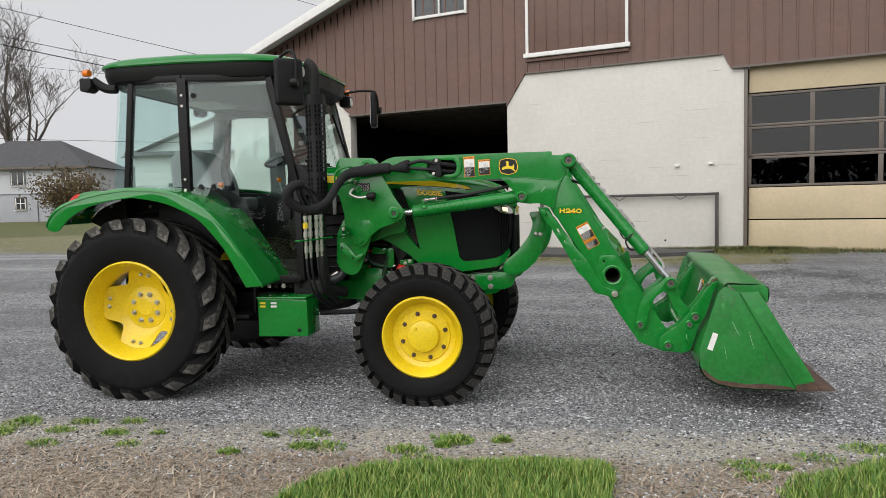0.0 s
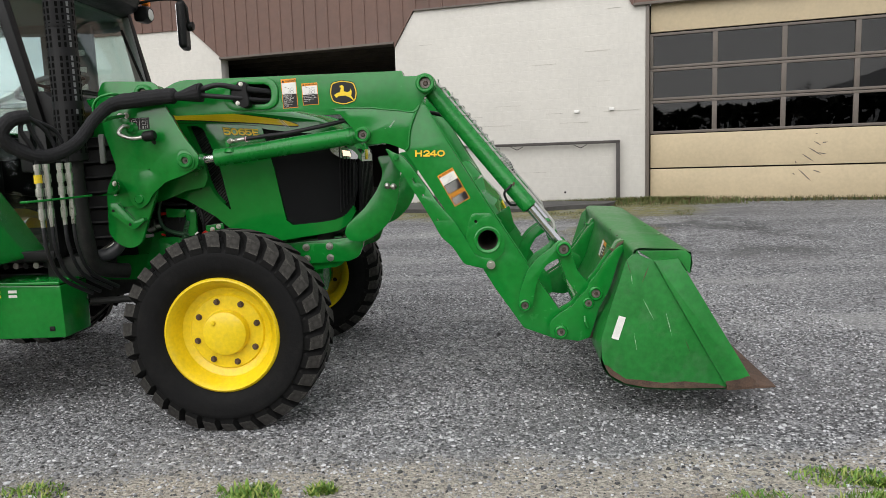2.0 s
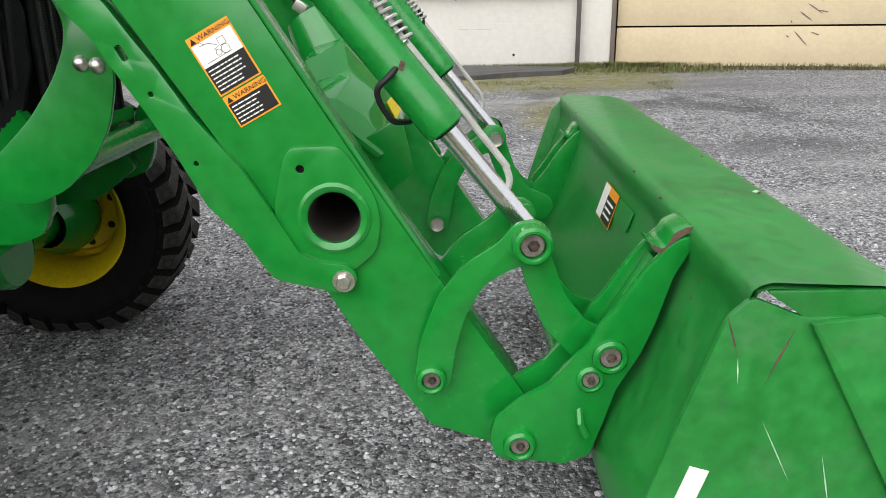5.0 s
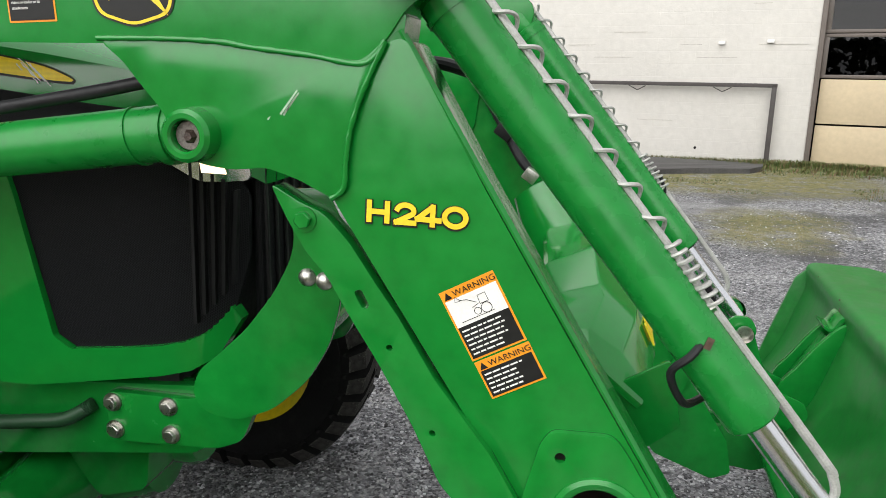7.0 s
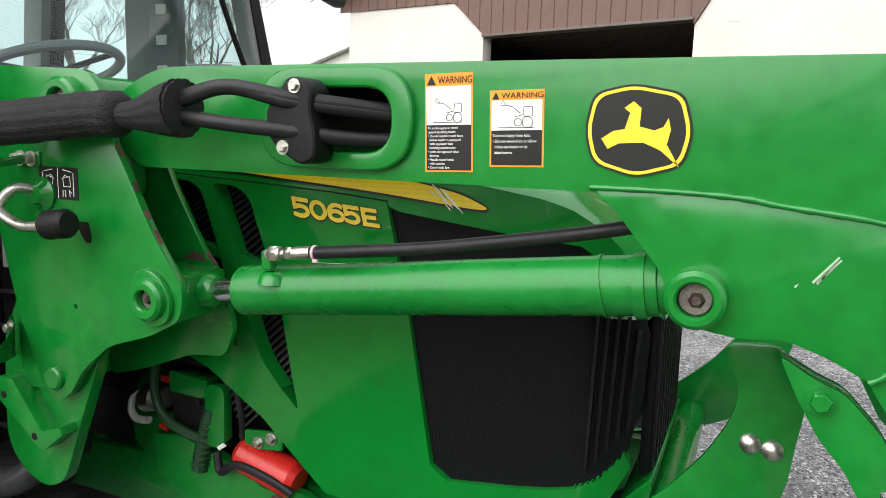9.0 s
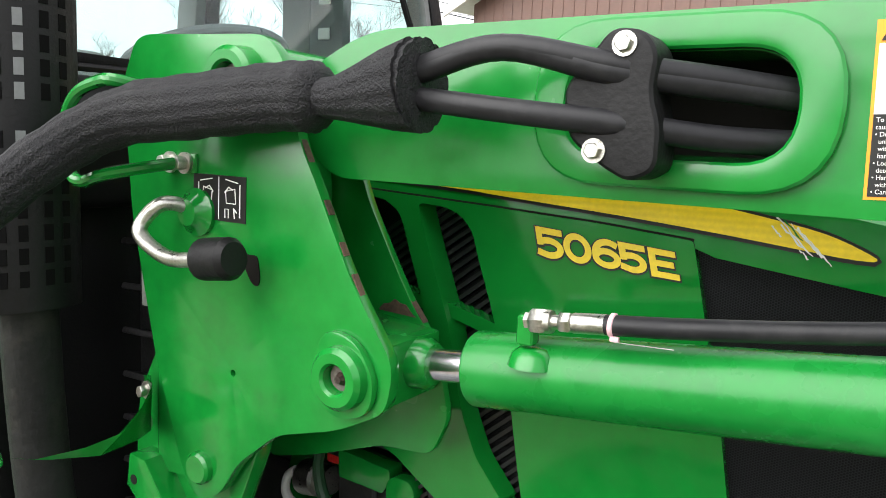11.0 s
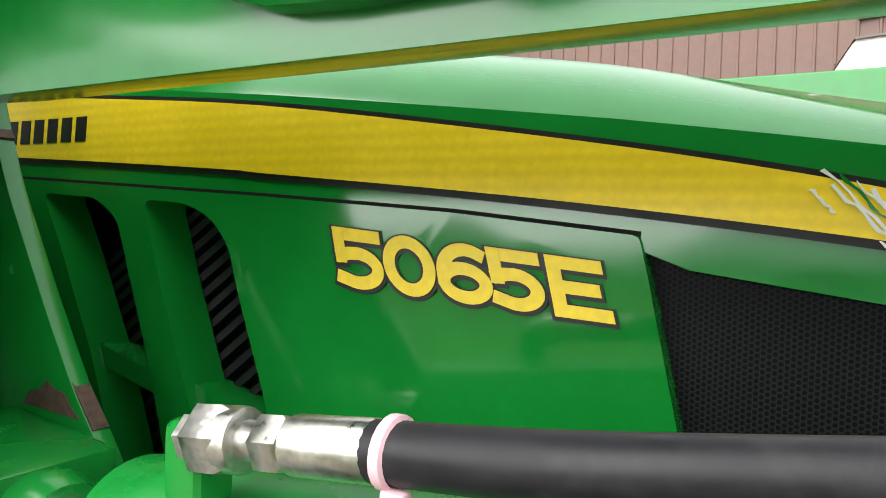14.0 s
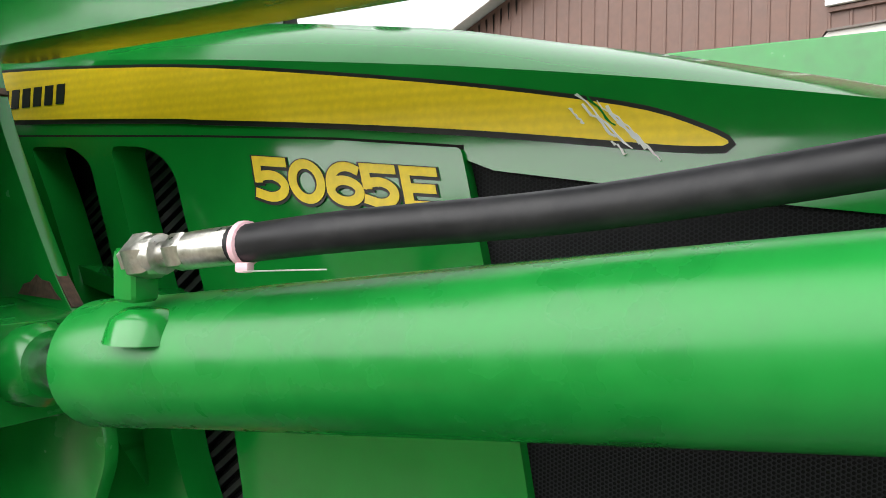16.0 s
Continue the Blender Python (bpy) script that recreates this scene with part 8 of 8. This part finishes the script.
def far_hedge():
    """A distant belt of woodland across the lane behind the yard."""
    rnd = random.Random(12)
    vs, fs = [], []
    for i in range(5200):
        x = rnd.uniform(-70, 90)
        top = 6.2 + 1.6 * noise.noise((x * 0.12, 0, 3)) + 0.9 * noise.noise((x * 0.5, 2, 3))
        c = Vector((x, -72 + rnd.uniform(-3, 3), top * (1 - rnd.random() ** 2)))
        u, v = Vector([rnd.gauss(0, 1) for _ in range(3)]).normalized() * 0.9, Vector([rnd.gauss(0, 1) for _ in range(3)]).normalized() * 0.6
        o = len(vs)
        vs += [c - u, c + v, c + u, c - v]
        fs.append((o, o + 1, o + 2, o + 3))
    me = bpy.data.meshes.new("woodland")
    me.from_pydata(vs, [], fs)
    me.materials.append(mat("woodland_leaf", (0.035, 0.04, 0.025), 0.9, vary=0.3))
    tagged(new("woodland", me), "dark belt of distant woodland across the lane", "woods", kind="stuff")


far_hedge()


def build_house():
    h = thing("farmhouse", "pale-sided two-storey house with a grey hipped roof", "house")
    h.matrix_world = Matrix.Translation((-37.6, 49.45, 0)) @ Matrix.Rotation(radians(10.3), 4, "Z")
    part("wall", box(-6.0, 4, 2.75, 12, 8, 4.7, 0.02), SIDING, h)
    part("lower_wall", box(-6.0, 4, 1.45, 12.04, 8.04, 2.8, 0.02), HOUSEGREY, h)
    part("band", box(-6.0, -0.03, 2.88, 12.06, 0.06, 0.09), GREYPL, h)
    roof = bmesh.new()
    lo = [roof.verts.new(p) for p in ((-12.5, -0.6, 5.12), (0.55, -0.6, 5.12), (0.55, 8.6, 5.12), (-12.5, 8.6, 5.12))]
    hi = [roof.verts.new(p) for p in ((-8.5, 4, 7.75), (-3.9, 4, 7.7))]
    for f in ((lo[0], lo[1], hi[1], hi[0]), (lo[1], lo[2], hi[1]), (lo[2], lo[3], hi[0], hi[1]), (lo[3], lo[0], hi[0]), lo[::-1]):
        roof.faces.new(f)
    part("roof", roof, ROOFING, h, smooth=False)
    part("fascia", box(-6, -0.58, 5.06, 13.1, 0.06, 0.2), BRONZE, h)
    for x, z, sx, sz, trim in ((-5.57, 4.2, 1.1, 1.05, GREYPL), (-1.52, 4.3, 0.9, 0.9, GREYPL), (-5.42, 2.1, 0.85, 0.9, BRONZE), (-9.6, 4.2, 1.1, 1.05, GREYPL), (-9.4, 2.1, 0.85, 0.9, BRONZE)):
        w = part("window", box(x, -0.03, z, sx + 0.16, 0.10, sz + 0.16), trim, h)
        part("pane", box(x, -0.085, z, sx, 0.02, sz), DARKGL, w)
        part("mullion", box(x, -0.10, z, 0.06, 0.03, sz), TRIM, w)
        if z < 3:
            part("mullion", box(x, -0.10, z, sx, 0.03, 0.05), TRIM, w)
        for k in (-1, 1):
            part("sash", box(x + k * sx * 0.47, -0.10, z, 0.07, 0.03, sz), TRIM, w)
        part("sill", box(x, -0.10, z - sz / 2 - 0.1, sx + 0.25, 0.16, 0.06), TRIM, w)
    part("downpipe", tube([(-4.0, -0.06, 0.5), (-4.0, -0.06, 2.3)], 0.05, 8), GREYPL, h)
    part("basement_hatch", box(-1.0, -0.35, 0.75, 1.1, 0.7, 0.5, 0.03), TRIM, h)


build_house()


def build_shed(name, label, at, turn, w, d, eave, ridge, wall, roofm):
    g = thing(name, label, "building")
    g.matrix_world = Matrix.Translation(at) @ Matrix.Rotation(radians(turn), 4, "Z")
    part("wall", plate([(-w / 2, 0), (w / 2, 0), (w / 2, eave), (0, ridge), (-w / 2, eave)], 0, d, bev=0.02), wall, g)
    k = (ridge - eave) / (w / 2)
    for s in (-1, 1):
        e = s * (w / 2 + 0.5)
        part("roof", plate([(0, ridge + 0.05), (e, eave - 0.5 * k + 0.05), (e, eave - 0.5 * k + 0.17), (0, ridge + 0.17)], -0.5, d + 0.5, bev=0), roofm, g)
    for i in range(int(eave / 0.4)):
        part("board_lap", box(0, -0.01, 0.4 * (i + 1), w, 0.03, 0.025), wall, g)
    part("door", box(-w * 0.2, -0.03, 1.25, 2.6, 0.06, 2.5), GREYPL, g)
    return g


shed = build_shed("white_shed", "white board-sided shed with a pale metal roof", (-15.3, 31.2, 0.3), 2, 11, 14, 4.1, 6.1, TRIM, WHITEROOF)
# overhang box; its grey paints the shadow band under the white gable
part("gable_skirt", box(0, -0.25, 4.12, 11.6, 0.5, 0.22, 0.02), GREYPL, shed)
part("window", box(1.3, -0.04, 2.2, 1.7, 0.08, 1.1, 0.02), GREYPL, shed)
build_shed("white_cottage", "low white cottage with a pale gable", (-38.6, 58.5, 0.6), 5, 7, 9, 2.7, 4.9, TRIM, WHITEROOF)
build_shed("red_shed", "small red shed with a grey roof", (-47.5, 67.0, 0.6), 60, 6, 10, 3.3, 4.9, mat("red_boards", (0.16, 0.03, 0.025), 0.7), ROOFING)


def build_bush(at, r, h, seed, material, name, label):
    b = thing(name, label, "bush")
    rnd = random.Random(seed)
    leaf, stem = bmesh.new(), bmesh.new()
    for k in range(26):
        a, q = rnd.uniform(0, 6.28), rnd.uniform(0.2, 1)
        tip = Vector((r * q * math.cos(a), r * q * math.sin(a), h * rnd.uniform(0.55, 1) * (1 - 0.35 * q * q)))
        tube([Vector((0.1 * math.cos(a), 0.1 * math.sin(a), -0.1)), tip * 0.5 + Vector((0, 0, 0.1 * h)), tip], [0.03, 0.02, 0.008], 4, stem, caps=False)
        for j in range(190):
            c = tip * rnd.uniform(0.45, 1.02) + Vector([rnd.gauss(0, 0.16 * r) for _ in range(3)])
            u, v = Vector([rnd.gauss(0, 1) for _ in range(3)]).normalized() * 0.11, Vector([rnd.gauss(0, 1) for _ in range(3)]).normalized() * 0.08
            leaf.faces.new([leaf.verts.new(c + s) for s in (-u, v, u, -v)])
    part("stem", stem, BARK, b)
    tagged(part("foliage", leaf, material, b, smooth=False), kind="stuff")
    b.location = at
    return b


build_bush((-34.2, 43.0, 0.5), 3.0, 4.3, 4, BUSHLEAF, "reddish_bush", "dense reddish-brown bush before the house")
fb = thing("stone_planter", "pale stone planter bowl on the lawn", "planter")
part("bowl", lathe([(0.12, 0.0), (0.1, 0.35), (0.42, 0.6), (0.46, 0.64), (0.36, 0.62), (0.0, 0.5)], (-32.0, 38.5, 0.45), 16, "z"), GREYPL, fb)

for p, q, r in (((-16.18, 16.66, 8.46), (-11.19, 20.11, 7.34), 0.010), ((-16.22, 16.62, 7.49), (-13.55, 18.66, 6.98), 0.011), ((-16.23, 16.61, 7.2), (-14.02, 18.34, 6.76), 0.017), ((-16.1, 16.7, 6.55), (-13.9, 18.4, 6.42), 0.007), ((-15.3, 17.38, 3.96), (-13.51, 18.69, 3.95), 0.008), ((-6.5, 22.6, 9.3), (-3.6, 23.6, 8.5), 0.009)):
    c = thing("power_line", "thin dark overhead wire", "wire", "overhead wires")
    p, q = Vector(p), Vector(q)
    d = (q - p) / (q - p).length
    pts = [p + d * k - Vector((0, 0, 0.0006 * k * (8 - k))) for k in range(-24, 28, 4)]
    part("strand", tube(pts, r, 5), PLASTIC, c)


# ---- loose stones, leaves, weeds and grass ----
def scatter_stones():
    bm_v, bm_f = [], []
    rnd = random.Random(21)
    shapes = []
    for k in range(6):
        b = bmesh.new()
        bmesh.ops.create_icosphere(b, subdivisions=1, radius=1)
        pts = [v.co.copy() * rnd.uniform(0.7, 1.15) for v in b.verts]
        b.verts.ensure_lookup_table()
        shapes.append((pts, [[v.index for v in f.verts] for f in b.faces]))
        b.free()
    for i in range(110000):
        if i < 90000:
            x, y = rnd.uniform(-1.2, 6.2), rnd.uniform(-1.55, 2.6)
        else:
            x, y = rnd.uniform(-3, 9), rnd.uniform(-2.2, 6.5)
        if i % 9 == 0:
            y = rnd.uniform(-2.5, -1.5)
        r = min(0.015, 0.0032 + abs(rnd.gauss(0, 0.0034)))
        pts, faces = shapes[rnd.randrange(6)]
        a = rnd.uniform(0, 6.28)
        c, s = math.cos(a), math.sin(a)
        sx, sy, sz = r * rnd.uniform(0.8, 1.5), r * rnd.uniform(0.7, 1.1), r * rnd.uniform(0.4, 0.8)
        z = gz(x, y) + 0.012 * noise.noise((x * 0.8, y * 0.8, 3)) + sz * 0.25
        o = len(bm_v)
        bm_v += [(x + c * p.x * sx - s * p.y * sy, y + s * p.x * sx + c * p.y * sy, z + p.z * sz) for p in pts]
        bm_f += [[o + q for q in f] for f in faces]
    me = bpy.data.meshes.new("gravel")
    me.from_pydata(bm_v, [], bm_f)
    me.materials.append(stone_mat())
    tagged(new("gravel", me), "loose grey crushed stones on the yard", "gravel", kind="stuff")


def stone_mat():
    m = bpy.data.materials.new("crushed_stone")
    m.use_nodes = True
    n, l = m.node_tree.nodes, m.node_tree.links
    geo, ramp = n.new("ShaderNodeNewGeometry"), n.new("ShaderNodeValToRGB")
    for i, (p, c) in enumerate(((0.0, 0.03), (0.4, 0.17), (0.75, 0.38), (1.0, 0.70))):
        e = ramp.color_ramp.elements[i] if i < 2 else ramp.color_ramp.elements.new(p)
        e.position, e.color = p, (c * 0.98, c * 0.99, c * 1.02, 1)
    l.new(geo.outputs["Random Per Island"], ramp.inputs[0])
    l.new(ramp.outputs[0], n["Principled BSDF"].inputs["Base Color"])
    n["Principled BSDF"].inputs["Roughness"].default_value = 0.85
    return m


def blade_mat(name, a, b, c):
    m = bpy.data.materials.new(name)
    m.use_nodes = True
    n, l = m.node_tree.nodes, m.node_tree.links
    geo, ramp = n.new("ShaderNodeNewGeometry"), n.new("ShaderNodeValToRGB")
    for i, (p, q) in enumerate(((0.0, a), (0.6, b), (1.0, c))):
        e = ramp.color_ramp.elements[i] if i < 2 else ramp.color_ramp.elements.new(p)
        e.position, e.color = p, (*q, 1)
    l.new(geo.outputs["Random Per Island"], ramp.inputs[0])
    l.new(ramp.outputs[0], n["Principled BSDF"].inputs["Base Color"])
    n["Principled BSDF"].inputs["Roughness"].default_value = 0.55
    return m


def blades(name, label, category, count, place, height, material, seed, width=0.0035, lean=0.5, spin=True):
    """Grass as narrow bent blades, place(rnd) giving the foot and a height factor."""
    vs, fs = [], []
    rnd = random.Random(seed)
    for i in range(count):
        q = place(rnd)
        if q is None:
            continue
        x, y, k = q
        h, a = height * k * rnd.uniform(0.5, 1.2), rnd.uniform(0, 6.28)
        dx, dy = math.cos(a), math.sin(a)
        bend = lean * h * rnd.uniform(0.2, 1.3)
        z = gz(x, y) - 0.004
        w = width * rnd.uniform(0.6, 1.3)
        o = len(vs)
        for t, f in ((0, 1.0), (0.45, 0.85), (0.8, 0.5)):
            for sd in (-1, 1):
                vs.append((x - dy * w * f * sd + dx * bend * t * t, y + dx * w * f * sd + dy * bend * t * t, z + h * t))
        vs.append((x + dx * bend, y + dy * bend, z + h * 0.97))
        fs += [(o, o + 1, o + 3, o + 2), (o + 2, o + 3, o + 5, o + 4), (o + 4, o + 5, o + 6)]
    me = bpy.data.meshes.new(name)
    me.from_pydata(vs, [], fs)
    me.materials.append(material)
    return tagged(new(name, me), label, category, kind="stuff")


BLADE = blade_mat("fresh_blade", (0.055, 0.15, 0.02), (0.16, 0.28, 0.035), (0.38, 0.40, 0.12))
STRAW = blade_mat("straw_blade", (0.19, 0.13, 0.09), (0.38, 0.29, 0.21), (0.58, 0.48, 0.38))
WEED = blade_mat("weed_blade", (0.055, 0.075, 0.025), (0.12, 0.14, 0.04), (0.20, 0.12, 0.07))


RUDDY = blade_mat("ruddy_weed_blade", (0.05, 0.085, 0.02), (0.13, 0.16, 0.04), (0.17, 0.085, 0.06))


def tuft_place(rnd):
    """The two thick lawn patches at the yard's edge."""
    if rnd.random() < 0.5:
        x, y = rnd.uniform(1.93, 3.56), rnd.uniform(-3.4, -1.95)
        edge = lerp_table([(1.93, -2.60), (2.05, -2.36), (2.32, -2.20), (2.93, -2.06), (3.25, -2.02), (3.56, -2.12)], x) + 0.06 * noise.noise((x * 6, 0, 5))
        if y > edge or x > 3.50 + 0.06 * noise.noise((y * 5, 1, 2)) + 0.05 * (y + 2.1):
            return None
        return x, y, min(1.0, 0.45 + (edge - y) * 3)
    x, y = rnd.uniform(4.25, 6.6), rnd.uniform(-3.4, -1.3)
    edge = lerp_table([(4.25, -2.32), (4.4, -2.12), (4.6, -1.96), (5.0, -1.76), (5.3, -1.68), (6.6, -1.40)], x) + 0.07 * noise.noise((x * 4, 4, 5))
    if y > edge:
        return None
    return x, y, min(1.0, 0.35 + (edge - y) * 3)


blades("grass", "thick fresh green grass at the yard's edge", "grass", 70000, tuft_place, 0.085, BLADE, 31, 0.0032, 0.6)
SPOTS = [(random.Random(77 + i).uniform(-1.5, 6.5), random.Random(177 + i).uniform(-2.15, -1.62), random.Random(277 + i).uniform(0.03, 0.10)) for i in range(46)]


def spot_place(rnd):
    x, y, r = SPOTS[rnd.randrange(len(SPOTS))]
    a, q = rnd.uniform(0, 6.28), r * math.sqrt(rnd.random())
    return x + 1.6 * q * math.cos(a), y + q * math.sin(a) - 0.06 * (x - 2.5) * 0, 0.5 + 0.5 * (1 - q / r)


blades("low_weed", "small green weed tufts in the sandy strip", "weeds", 9000, spot_place, 0.045, BLADE, 32, 0.0045, 1.1)


def litter_place(rnd):
    x, y = rnd.uniform(-2.2, 6.4), rnd.uniform(-3.6, -1.95)
    if rnd.random() < max(0, (y + 2.2) * 4):
        return None
    return x, y, 0.5 + rnd.random()


blades("leaf_litter", "dry straw and broken leaves on bare soil", "leaf litter", 26000, litter_place, 0.022, STRAW, 33, 0.0045, 3.2)


def foot_place(rnd):
    """Weeds in a fringe along the barn wall and thin turf before it."""
    u = rnd.uniform(-9, 6.5)
    d = abs(rnd.gauss(0, 0.06)) + 0.03 if rnd.random() < 0.4 else rnd.uniform(0.4, 3.2) if u < 0.9 else abs(rnd.gauss(0, 0.5))
    if 0.2 < u < 4.8 and d < 0.12 or u > 1.7 and d > 0.2:
        return None
    p = barn_point(u, d, 0)
    if u < -0.6 and 0.18 < d < 2.0:
        return None
    if d > 0.6 and noise.noise((p.x * 0.9, p.y * 0.9, 8)) < 0.02:
        return None
    return p.x, p.y, 1.0 if d < 0.25 else 0.24


def corner_place(rnd):
    """A thick clump at the wall's corner beside the door, thinning outwards."""
    u, d = rnd.gauss(0.25, 0.55), 0.08 + abs(rnd.gauss(0, 0.32))
    if noise.noise((u * 3, d * 3, 4)) < -0.1:
        return None
    p = barn_point(u, d, 0)
    return p.x, p.y, 1.0 if d < 0.4 else 0.55


blades("corner_weed", "reddish and green weeds at the barn's corner", "weeds", 7000, corner_place, 0.12, RUDDY, 35, 0.007, 0.7)
blades("wall_weed", "low weeds and thin turf along the barn foot", "weeds", 34000, foot_place, 0.11, WEED, 34, 0.006, 0.5)
scatter_stones()
